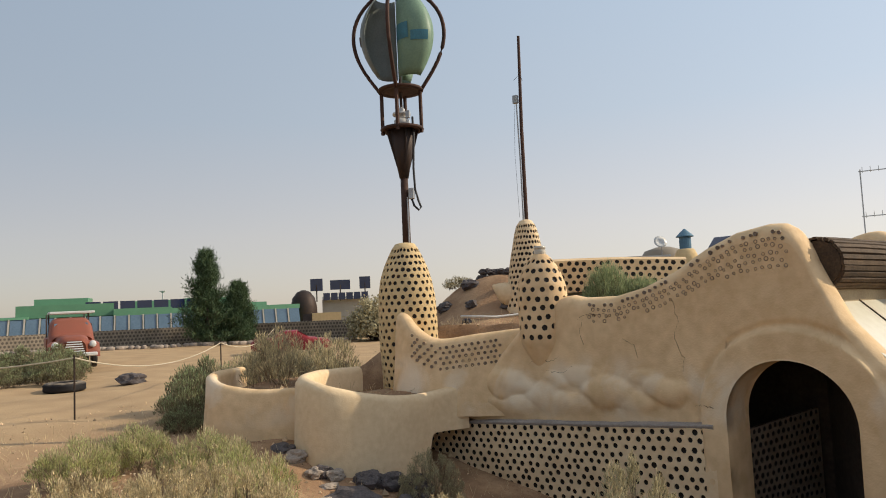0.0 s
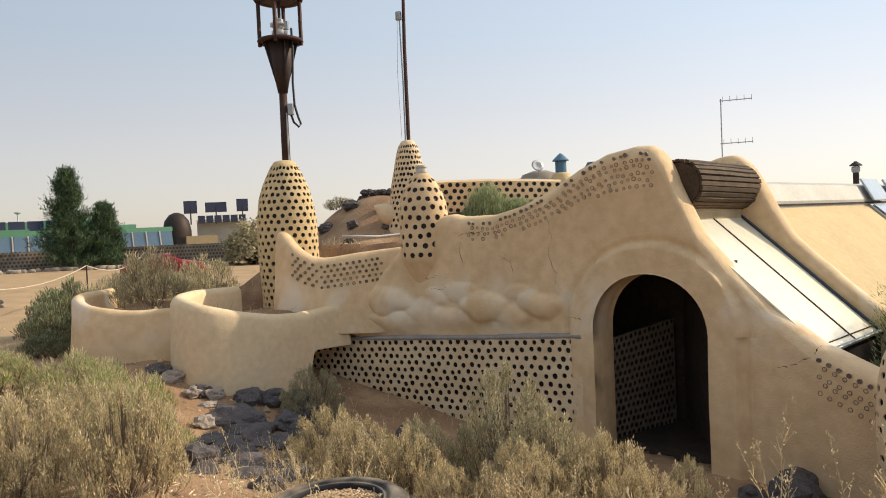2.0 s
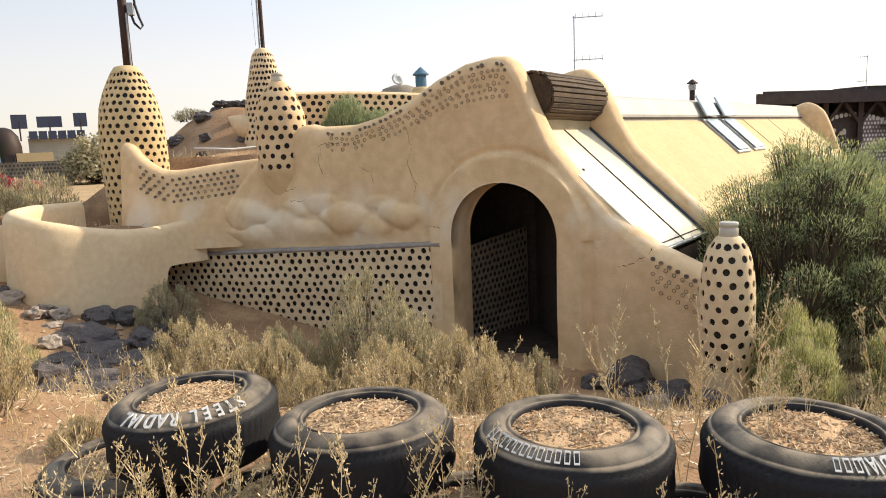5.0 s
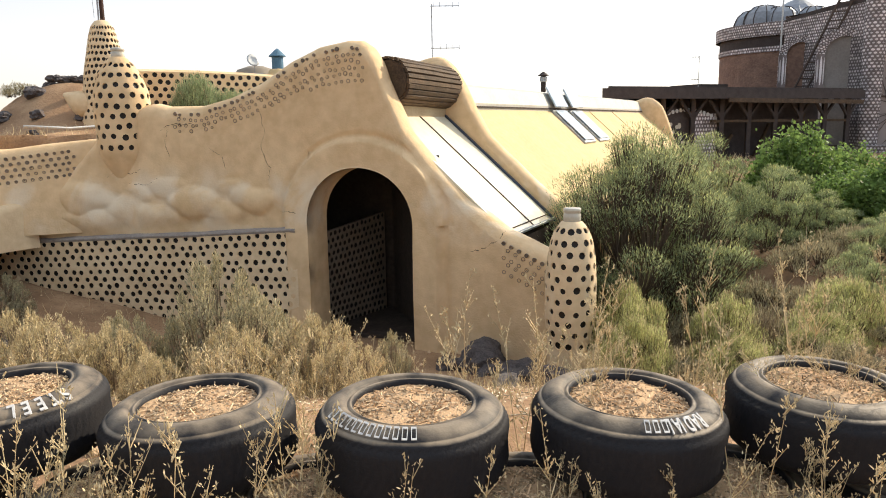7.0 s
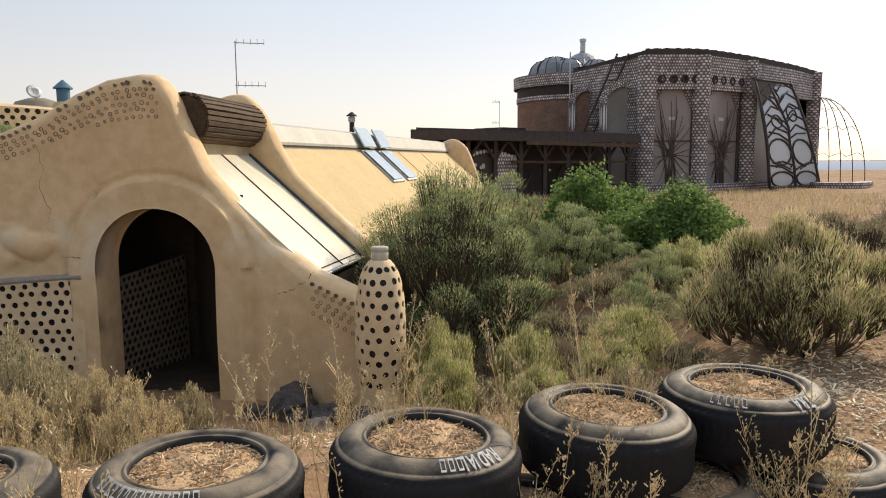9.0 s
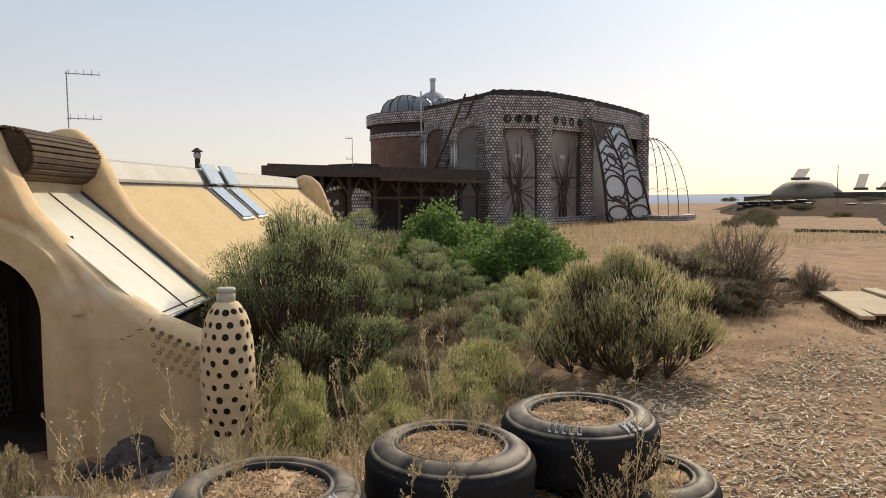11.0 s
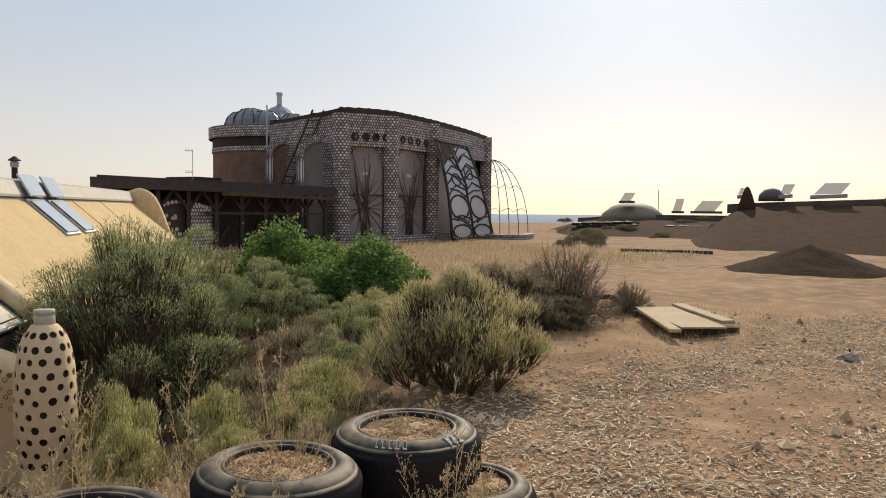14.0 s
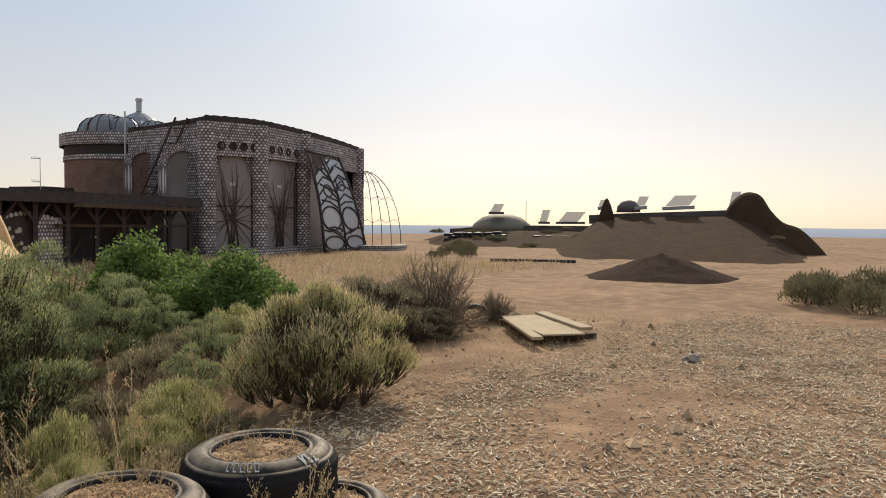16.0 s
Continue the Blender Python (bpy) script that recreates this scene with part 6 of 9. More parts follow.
# grass tussocks and ground litter
def litter():
    rng = np.random.default_rng(40)
    # wood chips over the clearing and by the tyres
    n = 84000
    x = np.concatenate([2.7 + 11 * rng.random(n - 4000) ** 1.5, rng.uniform(-7.5, 3.0, 4000)])
    y = np.concatenate([-3.0 + 8.4 * rng.random(n - 4000), rng.uniform(2.2, 6.5, 4000)])
    patch = np.array([noise.noise(Vector((a * 0.5, b * 0.5, 20))) for a, b in zip(x, y)])
    x = x + rng.normal(size=n) * np.where(np.arange(n) < n - 4000, 0.35, 0)
    keep = (y > -1.0 - rng.random(n) ** 2 * 2.2) & ~((x > 2.6) & (y > 4.6 + rng.normal(size=n) * 0.45)) & ~((x < 3.2) & (x > 2.5) & (y > 3.5)) & (patch + rng.normal(size=n) * 0.25 > -0.25)
    x, y = x[keep], y[keep]
    v, f = [], []
    for px, py in zip(x, y):
        L, w = rng.uniform(0.009, 0.032) * (1.8 if rng.random() < 0.08 else 1), rng.uniform(0.002, 0.006)
        a, up = rng.uniform(0, 6.28), rng.normal() * 0.35
        c, s = math.cos(a), math.sin(a)
        z = height(px, py) + 0.005
        o = len(v)
        dz = abs(L * up)
        for sx, sy in ((-1, -1), (1, -1), (1, 1), (-1, 1)):
            v.append((px + c * sx * L - s * sy * w, py + s * sx * L + c * sy * w, z + (dz if sx > 0 else 0)))
        for sx, sy in ((-1, -1), (1, -1), (1, 1), (-1, 1)):
            v.append((px + c * sx * L * 0.9 - s * sy * w * 0.8, py + s * sx * L * 0.9 + c * sy * w * 0.8, z + (dz if sx > 0 else 0) + 0.006))
        f += [(o + 4, o + 5, o + 6, o + 7), (o, o + 1, o + 5, o + 4), (o + 2, o + 3, o + 7, o + 6)]
    put("wood_chips", mesh("wood_chips", v, f, False), CHIP, label="scattered grey-brown wood chips on the ground", category="wood chips", kind="stuff")
    # dry grass
    n = 16000
    cx = np.concatenate([rng.uniform(-7, 3, 5200), rng.uniform(5.5, 12, 1800), rng.uniform(10, 24, 5500), rng.uniform(-12, -3, 3500)])
    cy = np.concatenate([rng.uniform(2.4, 7.0, 5200), rng.uniform(4.5, 9, 1800), rng.uniform(14, 27, 5500), rng.uniform(3.0, 13, 3500)])
    z = np.array([height(a, b) for a, b in zip(cx, cy)])
    base = np.stack([cx, cy, z], -1)
    far = (cx > 9) & (cy > 12)
    L = np.where(far, rng.uniform(0.15, 0.45, n), rng.uniform(0.06, 0.22, n))
    d = rng.normal(size=(n, 3)) * 0.45 + [0, 0, 1]
    d /= np.linalg.norm(d, axis=1, keepdims=True)
    w = np.where(far, 0.016, 0.004)
    put("dry_grass", blades_mesh("dry_grass", base, base + d * L[:, None], w, rng.normal(size=(n, 3)) * 0.02, rng, STRAW), None, label="sparse tufts of dry straw grass", category="grass", kind="stuff")
    # pebbles
    v, f = [], []
    for k in range(2600):
        px, py = (rng.uniform(-8, 12), rng.uniform(1.5, 9)) if k < 1900 else (rng.uniform(-14, -5), rng.uniform(3, 12))
        s = rng.uniform(0.006, 0.03) if rng.random() < 0.93 else rng.uniform(0.03, 0.07)
        c = Vector((px, py, height(px, py) + s * 0.15))
        o = len(v)
        for q in ((1, 0, 0), (-1, 0, 0), (0, 1, 0), (0, -1, 0), (0, 0, 1), (0, 0, -1)):
            v.append(tuple(c + Vector(q) * s * rng.uniform(0.6, 1.2)))
        f += [tuple(i + o for i in t) for t in ((0, 2, 4), (2, 1, 4), (1, 3, 4), (3, 0, 4), (2, 0, 5), (1, 2, 5), (3, 1, 5), (0, 3, 5))]
    put("pebbles", mesh("pebbles", v, f, False), PEBBLE, label="scattered small stones and pebbles", category="stones", kind="stuff")


litter()

# dark lava rocks at the foot of the planter, in the path and by the column
ROCKS = [(-6.3, 7.75, 0.16), (-5.55, 8.2, 0.2), (-5.25, 8.35, 0.26), (-5.0, 8.0, 0.2), (-6.0, 7.5, 0.13), (-7.1, 7.9, 0.2), (-6.75, 7.75, 0.15), (-5.2, 7.1, 0.36), (-4.6, 7.4, 0.22), (-4.2, 7.7, 0.25), (-4.9, 6.4, 0.3), (-4.1, 6.3, 0.2), (-5.6, 6.9, 0.14), (-3.6, 8.2, 0.24), (-2.6, 8.4, 0.22), (-3.2, 7.2, 0.2), (-2.7, 6.6, 0.25), (-1.9, 7.2, 0.18), (0.55, 7.75, 0.27), (0.95, 7.35, 0.24), (0.2, 7.9, 0.16), (1.2, 6.75, 0.22), (0.75, 6.9, 0.15), (-3.9, 5.3, 0.2), (-3.3, 4.75, 0.14), (-4.4, 5.9, 0.25), (-3.9, 5.9, 0.3), (-4.6, 5.5, 0.2), (-3.6, 5.5, 0.25), (-4.3, 7.0, 0.28), (-3.7, 7.0, 0.2), (-5.0, 7.7, 0.22), (-4.3, 5.2, 0.18), (-3.0, 5.9, 0.2), (-6.9, 13.4, 0.16), (-7.3, 14.1, 0.2), (-6.5, 13.9, 0.14), (-6.1, 13.3, 0.13), (-7.7, 13.7, 0.18), (-6.6, 12.6, 0.12), (-5.55, 7.35, 0.42), (-5.2, 6.55, 0.3), (-4.75, 7.0, 0.3), (-5.0, 6.0, 0.26), (-6.15, 7.8, 0.15), (-6.35, 7.65, 0.13), (-5.75, 8.0, 0.2), (0.62, 8.0, 0.3)]
stones = [(blob(k, 1, 0.8, 0.62, 0.5, 3), blob(k + 50, 1, 0.85, 0.35, 0.4, 3)) for k in range(5)]
for k, (x, y, s) in enumerate(ROCKS):
    flat = k in (4, 5, 7, 10, 11, 16, 23, 25, 26, 28, 29, 32, 40, 41, 42, 43)
    me = stones[k % 5][1 if flat else 0].copy()
    put("rock", me, ROCK_PALE if k in (4, 6, 12, 17, 22, 44, 45) else ROCK, label="flat dark stone set in the path" if flat else "dark lava rock at the foot of the wall", m=pose(x, y, height(x, y) + s * (0.0 if flat else 0.22), 0, 0, k * 67) @ Matrix.Diagonal((s, s, s, 1)), category="rock", group="lava rocks")


# ---------------------------------------------------------------- wind turbine and masts
def wind_turbine():
    bow = np.polyfit((0, 0.1, 0.25, 0.42, 0.6, 0.78, 0.9, 1.0), (0.34, 0.46, 0.64, 0.75, 0.77, 0.66, 0.45, 0.18), 5)
    t = thing("wind_turbine", "vertical-axis wind turbine with caged green vanes on rusty pole", "wind turbine", pose(-6.475, 10.33, 0))
    g = Geo()
    g.tube([(0, 0, 2.7), (0, 0, 3.3), (0, 0, 4.05)], [0.068, 0.066, 0.062], 14)
    part("pole", g, RUST, t, smooth=True)
    for k in range(4):
        a = math.pi / 4 + k * math.pi / 2
        c, s = math.cos(a), math.sin(a)
        g = Geo()
        g.add([(c * 0.05 - s * 0.006, s * 0.05 + c * 0.006, 3.9), (c * 0.29 - s * 0.006, s * 0.29 + c * 0.006, 4.80), (c * 0.02, s * 0.02, 4.80), (c * 0.05 + s * 0.006, s * 0.05 - c * 0.006, 3.9), (c * 0.29 + s * 0.006, s * 0.29 - c * 0.006, 4.80), (c * 0.02, s * 0.02, 3.95)], [(0, 1, 2), (3, 5, 4), (0, 3, 4, 1), (1, 4, 2)])
        part("gusset", g, DARK_STEEL, t)
    g = Geo()
    g.lathe([(0.075, 3.95), (0.15, 4.35), (0.23, 4.8), (0.20, 4.8)], 20)
    part("cone", g, DARK_STEEL, t, smooth=True)
    for z, r in ((4.77, 0.35), (5.43, 0.37)):
        g = Geo()
        g.lathe([(r - 0.12, z - 0.02), (r, z - 0.025), (r + 0.015, z), (r, z + 0.025), (r - 0.12, z + 0.02)], 28, close=True)
        part("ring", g, RUST, t, smooth=True)
    g = Geo()
    g.lathe([(0.02, 5.40), (0.28, 5.41), (0.28, 5.43), (0.02, 5.44)], 28)
    part("plate", g, RUST, t)
    for k in range(4):
        a = radians(20) + k * math.pi / 2
        c, s = math.cos(a), math.sin(a)
        g = Geo()
        g.beam((c * 0.33, s * 0.33, 4.70), (c * 0.33, s * 0.33, 5.47), 0.045, 0.045)
        part("post", g, RUST, t)
        g = Geo()
        pts = []
        for i in range(19):
            u = i / 18
            r = float(np.polyval(bow, u))
            pts.append((c * r, s * r, 5.40 + 1.80 * u))
        g.tube(pts, 0.032, 6)
        part("rib", g, RUST, t, smooth=True)
    g = Geo()
    g.lathe([(0.2, 7.17), (0.22, 7.2), (0.2, 7.23), (0.05, 7.23)], 20)
    part("cap_ring", g, RUST, t)
    g = Geo()
    g.tube([(0, 0, 4.8), (0, 0, 7.2)], 0.025, 10)
    part("shaft", g, DARK_STEEL, t)
    g = Geo()
    g.lathe([(0.05, 4.83), (0.13, 4.84), (0.13, 4.93), (0.05, 4.95), (0.05, 5.0), (0.15, 5.01), (0.15, 5.05), (0.06, 5.06), (0.06, 5.12), (0.03, 5.14)], 24)
    part("generator", g, WHITE_METAL, t, "white-painted generator drum", smooth=True)
    for k in range(3):
        a0 = radians(-62) + k * 2 * math.pi / 3
        g = Geo()
        rows = []
        for i in range(13):
            u = i / 12
            z = 5.62 + 1.36 * u
            r = 0.16 + 0.50 * math.sin(math.pi * (0.12 + 0.76 * u)) ** 0.8
            row = []
            for j in range(11):
                w = j / 10
                a = a0 + (w - 0.15) * 1.35
                rr = 0.05 + (r - 0.05) * min(1, w * 1.25) ** 0.7
                row.append((rr * math.cos(a), rr * math.sin(a), z))
            rows.append(row)
        g.sheet(rows)
        me = g.done("vane")
        ob = put("vane", me, VANE_GREEN if k != 2 else VANE_GREY, t, "faded green curved vane" if k != 2 else "grey curved vane")
        sol = ob.modifiers.new("thick", 'SOLIDIFY')
        sol.thickness = 0.012
        # painted marks near the vane's middle
        for (w0, w1, u0, u1, mt) in ((0.05, 0.45, 0.42, 0.62, VANE_MARK), (0.5, 0.8, 0.38, 0.5, VANE_RED if k == 2 else VANE_MARK)):
            g = Geo()
            rows = []
            for i in range(5):
                u = u0 + (u1 - u0) * i / 4
                z = 5.62 + 1.36 * u
                r = 0.16 + 0.50 * math.sin(math.pi * (0.12 + 0.76 * u)) ** 0.8
                rows.append([((0.05 + (r - 0.05) * min(1, w * 1.25) ** 0.7 + 0.012) * math.cos(a0 + (w - 0.15) * 1.35), (0.05 + (r - 0.05) * min(1, w * 1.25) ** 0.7 + 0.012) * math.sin(a0 + (w - 0.15) * 1.35), z) for w in np.linspace(w0, w1, 6)])
            g.sheet(rows)
            put("painted_mark", g.done("painted_mark"), mt, ob)
    g = Geo()
    g.box((0.13, 0.0, 3.68), (0.09, 0.09, 0.18), 20, bev=0.008)
    part("junction_box", g, GALV, t)
    g = Geo()
    g.tube([(0.22, -0.02, 4.95), (0.24, -0.04, 4.6), (0.2, -0.02, 4.1), (0.19, 0.02, 3.75), (0.23, 0.05, 3.55), (0.26, 0.07, 3.45), (0.23, 0.05, 3.4), (0.16, 0.02, 3.48), (0.13, 0.0, 3.6)], 0.018, 6)
    part("cable", g, RUBBER, t, smooth=True)
    g = Geo()
    g.tube([(0.085, -0.06, 2.7), (0.085, -0.06, 3.62)], 0.012, 6)
    part("conduit", g, GALV, t)
    g = Geo()
    g.box((0.2, -0.13, 4.97), (0.07, 0.05, 0.13), 20, bev=0.008)
    part("switch_box", g, GALV, t)


wind_turbine()


def mast():
    t = thing("radio_mast", "slender dark steel mast with small box and wires", "mast", pose(-5.69, 13.6, 0))
    g = Geo()
    g.tube([(0, 0, 3.2), (0.0, 0, 5.3), (0.03, 0.02, 7.2)], [0.04, 0.036, 0.028], 10)
    part("pole", g, RUST, t)
    g = Geo()
    g.tube([(-0.06, -0.02, 3.3), (-0.055, -0.02, 4.6), (-0.075, -0.02, 5.85)], 0.014, 6)
    part("conduit", g, GALV, t)
    g = Geo()
    g.box((-0.09, -0.02, 5.9), (0.11, 0.08, 0.17), bev=0.01)
    part("box", g, GALV, t)
    for dx, dz in ((-0.1, 0.3), (0.07, 0.25)):
        g = Geo()
        g.tube([(0.01, 0, 6.4), (dx, -0.02, 6.3), (dx * 1.1, -0.02, 6.0 + dz)], 0.004, 4)
        part("wire", g, RUBBER, t)
    g = Geo()
    g.tube([(-0.12, -0.02, 5.8), (-0.15, -0.05, 4.8), (-0.13, -0.03, 3.5)], 0.003, 4)
    part("wire", g, RUBBER, t)


mast()


def aerial(name, x, y, z0, z1, label, size=0.62, turn=0):
    t = thing(name, label, "antenna", pose(x, y, 0, 0, 0, turn))
    g = Geo()
    g.tube([(0, 0, z0), (0, 0, z1)], 0.014, 6)
    part("pole", g, GALV, t)
    for z in (z1 - 0.04, z1 - 0.95):
        g = Geo()
        g.tube([(-0.03, 0, z), (size, 0, z)], 0.011, 6)
        part("boom", g, GALV, t)
        for k in range(5):
            g = Geo()
            x_ = 0.04 + (size - 0.05) * k / 4
            g.tube([(x_, 0, z - 0.03), (x_, 0, z + 0.09)], 0.006, 5)
            part("element", g, GALV, t)


aerial("aerial", 0.17, 17.0, 1.9, 4.17, "thin double television aerial on a pole")


def stove_pipe():
    t = thing("stove_pipe", "dark metal stove pipe with conical rain cap", "chimney", pose(2.56, 16.2, 0))
    g = Geo()
    g.tube([(0, 0, 1.6), (0, 0, 2.46)], 0.055, 14)
    part("pipe", g, DARK_STEEL, t)
    g = Geo()
    g.lathe([(0.057, 2.40), (0.075, 2.42), (0.08, 2.50), (0.06, 2.52)], 16)
    part("collar", g, GALV, t)
    g = Geo()
    g.lathe([(0.115, 2.53), (0.115, 2.545), (0.02, 2.62)], 16)
    part("cap", g, DARK_STEEL, t)


stove_pipe()


# back wall of bottles on the earth roof, vent, dish and solar sheet behind the hump
def back_wall():
    w = thing("roof_bottle_wall", "low bottle wall crowning the earth roof", "wall")
    w["kind"] = "structure"
    p0, p1 = Vector((-5.6, 14.5, 0)), Vector((-3.0, 15.3, 0))
    t = p1 - p0
    nn = Vector((t.y, -t.x, 0)).normalized()
    nu, nv = 17, 11

    def surf(u, v):
        return p0 + t * (u / nu) + Vector((0, 0, 1.2 + (2.63 - 0.10 * (u / nu) ** 2 - 1.2) * v / nv)), nn

    g, seats = perforated(surf, nu, nv, 0.046, seed=31, skip=lambda u, v: v < 5)
    q0, q1 = p0 - nn * 0.25, p1 - nn * 0.25
    zt = Vector((0, 0, 2.63))
    g.sheet([[surf(i, nv)[0] for i in range(nu + 1)], [surf(i, nv)[0] - nn * 0.12 + Vector((0, 0, 0.05)) for i in range(nu + 1)], [surf(i, nv)[0] - nn * 0.28 for i in range(nu + 1)]])
    part("plaster", g, ADOBE, w)
    set_bottles(seats, w)


back_wall()


def vent_stack():
    t = thing("roof_vent", "blue metal roof vent with conical cap on plaster base", "vent", pose(-3.83, 19.69, 0))
    g = Geo()
    g.lathe([(0.34, 1.6), (0.32, 2.75), (0.24, 2.95), (0.2, 3.0)], 20)
    part("base", g, ADOBE_YELLOW, t, smooth=True)
    g = Geo()
    g.lathe([(0.15, 2.95), (0.15, 3.3), (0.12, 3.3)], 18)
    part("drum", g, BLUE_METAL, t)
    g = Geo()
    g.lathe([(0.22, 3.31), (0.22, 3.335), (0.1, 3.45), (0.02, 3.52)], 18)
    part("cap", g, BLUE_METAL, t)
    d = thing("satellite_dish", "small white satellite dish on the roof", "dish", pose(-4.45, 19.6, 3.22, 65, 0, 35) @ Matrix.Diagonal((0.8, 0.8, 0.8, 1)))
    g = Geo()
    g.lathe([(0.01, -0.03), (0.12, -0.015), (0.21, 0.03), (0.215, 0.035), (0.12, 0.0), (0.01, -0.015)], 20)
    part("reflector", g, WHITE_METAL, d, smooth=True)
    g = Geo()
    g.tube([(0, 0, -0.02), (0.1, 0, -0.12), (0.1, -0.5, -0.4)], 0.015, 6)
    part("bracket", g, GALV, d)
    s = thing("roof_solar_array", "tilted blue solar panel on the roof", "solar panel")
    g = Geo()
    g.box((0, 0, 0), (1.1, 0.8, 0.04), m=pose(-2.9, 20.6, 3.08, 38, 0, -18), bev=0.01)
    part("panel", g, SOLAR, s)
    g = Geo()
    g.beam((-2.9, 20.6, 3.06), (-2.9, 20.6, 1.5), 0.05, 0.05)
    part("leg", g, GALV, s)
    r = thing("roof_tank", "green-grey ribbed cistern half buried on the roof", "tank")
    g = Geo()
    g.lathe([(0.75, 2.0), (0.72, 2.7), (0.5, 3.05), (0.2, 3.15)], 18, (-4.6, 20.6, 0))
    part("shell", g, CAN_FAR, r, smooth=True)
    p = thing("sheet_panel", "pale metal sheet lying on the earth roof", "panel")
    g = Geo()
    g.beam((-5.6, 17.2, 2.75), (-3.9, 17.9, 2.75), 0.7, 0.04)
    part("sheet", g, GALV, p)
    g = Geo()
    g.beam((-5.3, 17.3, 2.72), (-5.3, 17.3, 1.5), 0.05, 0.05)
    part("leg", g, GALV, p)


vent_stack()


def roof_pipe():
    t = thing("white_pipe", "white plastic pipe across the earth bank", "pipe")
    g = Geo()
    g.tube([(-6.1, 11.4, 1.62), (-5.7, 12.0, 1.58), (-5.2, 12.6, 1.62), (-4.6, 12.6, 1.66)], 0.02, 8)
    part("tube", g, WHITE_METAL, t, smooth=True)
    b = thing("plaster_spout", "pale plaster spout jutting from the mast tower", "spout")
    g = Geo()
    g.lathe([(0.02, 0.34), (0.07, 0.28), (0.16, 0.16), (0.24, 0.0), (0.22, -0.14), (0.1, -0.25), (0.02, -0.27)], 16)
    me = g.done("cone")
    put("cone", me, ADOBE_PALE, b, m=pose(-6.05, 13.32, 2.0, 0, -60, 20))
    w = thing("lava_wall", "dark stacked lava stone retaining wall on the bank", "stone wall")
    rnd = random.Random(9)
    for k in range(34):
        i, j = k % 9, k // 9
        me = stones[k % 5][0]
        o = put("stone", me.copy(), ROCK, w, m=pose(-7.25 + i * 0.13 + 0.06 * (j % 2), 14.6 + 0.03 * i, 2.12 + j * 0.13, rnd.uniform(-20, 20), rnd.uniform(-20, 20), rnd.uniform(0, 360)) @ Matrix.Diagonal((0.12, 0.12, 0.11, 1)))


roof_pipe()
# ---------------------------------------------------------------- the round bottle-walled building
def bearing(deg, d, z=0.0):
    return Vector((math.sin(radians(deg)) * d, math.cos(radians(deg)) * d, z))


def dotted_wall(name, plan, z0, z1, material, parent, label="", thick=0.35, closed=False):
    """A vertical wall along a plan line, its masonry laid out in metres along it."""
    pts = [Vector(p) for p in plan]
    g, uv, u = Geo(), [], 0.0
    outer = []
    for i, p in enumerate(pts):
        if i:
            u += (pts[i] - pts[i - 1]).length
        d = pts[min(i + 1, len(pts) - 1)] - pts[max(i - 1, 0)]
        n = Vector((d.y, -d.x, 0)).normalized()
        a = z0(i) if callable(z0) else z0
        b = z1(i) if callable(z1) else z1
        outer.append([(p.x, p.y, a), (p.x, p.y, b), (p.x - n.x * thick, p.y - n.y * thick, b), (p.x - n.x * thick, p.y - n.y * thick, a)])
        uv += [(u, a), (u, b), (u, b + thick), (u, b + thick * 2)]
    g.sheet(outer)
    m_ = len(outer)
    g.f += [(0, 3, 2, 1), tuple(4 * (m_ - 1) + k for k in (0, 1, 2, 3))]
    return put(name, g.done(name, False, uv), material, parent, label)


def smooth_line(pts, n=8):
    pts = [Vector(p) for p in pts]
    out = []
    for i in range(len(pts) - 1):
        p0, p1, p2, p3 = pts[max(i - 1, 0)], pts[i], pts[i + 1], pts[min(i + 2, len(pts) - 1)]
        for k in range(n):
            t = k / n
            out.append(0.5 * ((2 * p1) + (p2 - p0) * t + (2 * p0 - 5 * p1 + 4 * p2 - p3) * t * t + (3 * p1 - p0 - 3 * p2 + p3) * t ** 3))
    return out + [pts[-1]]


def hall_at(deg, d, z=0.0):
    return bearing(deg + 0.35, d, z)


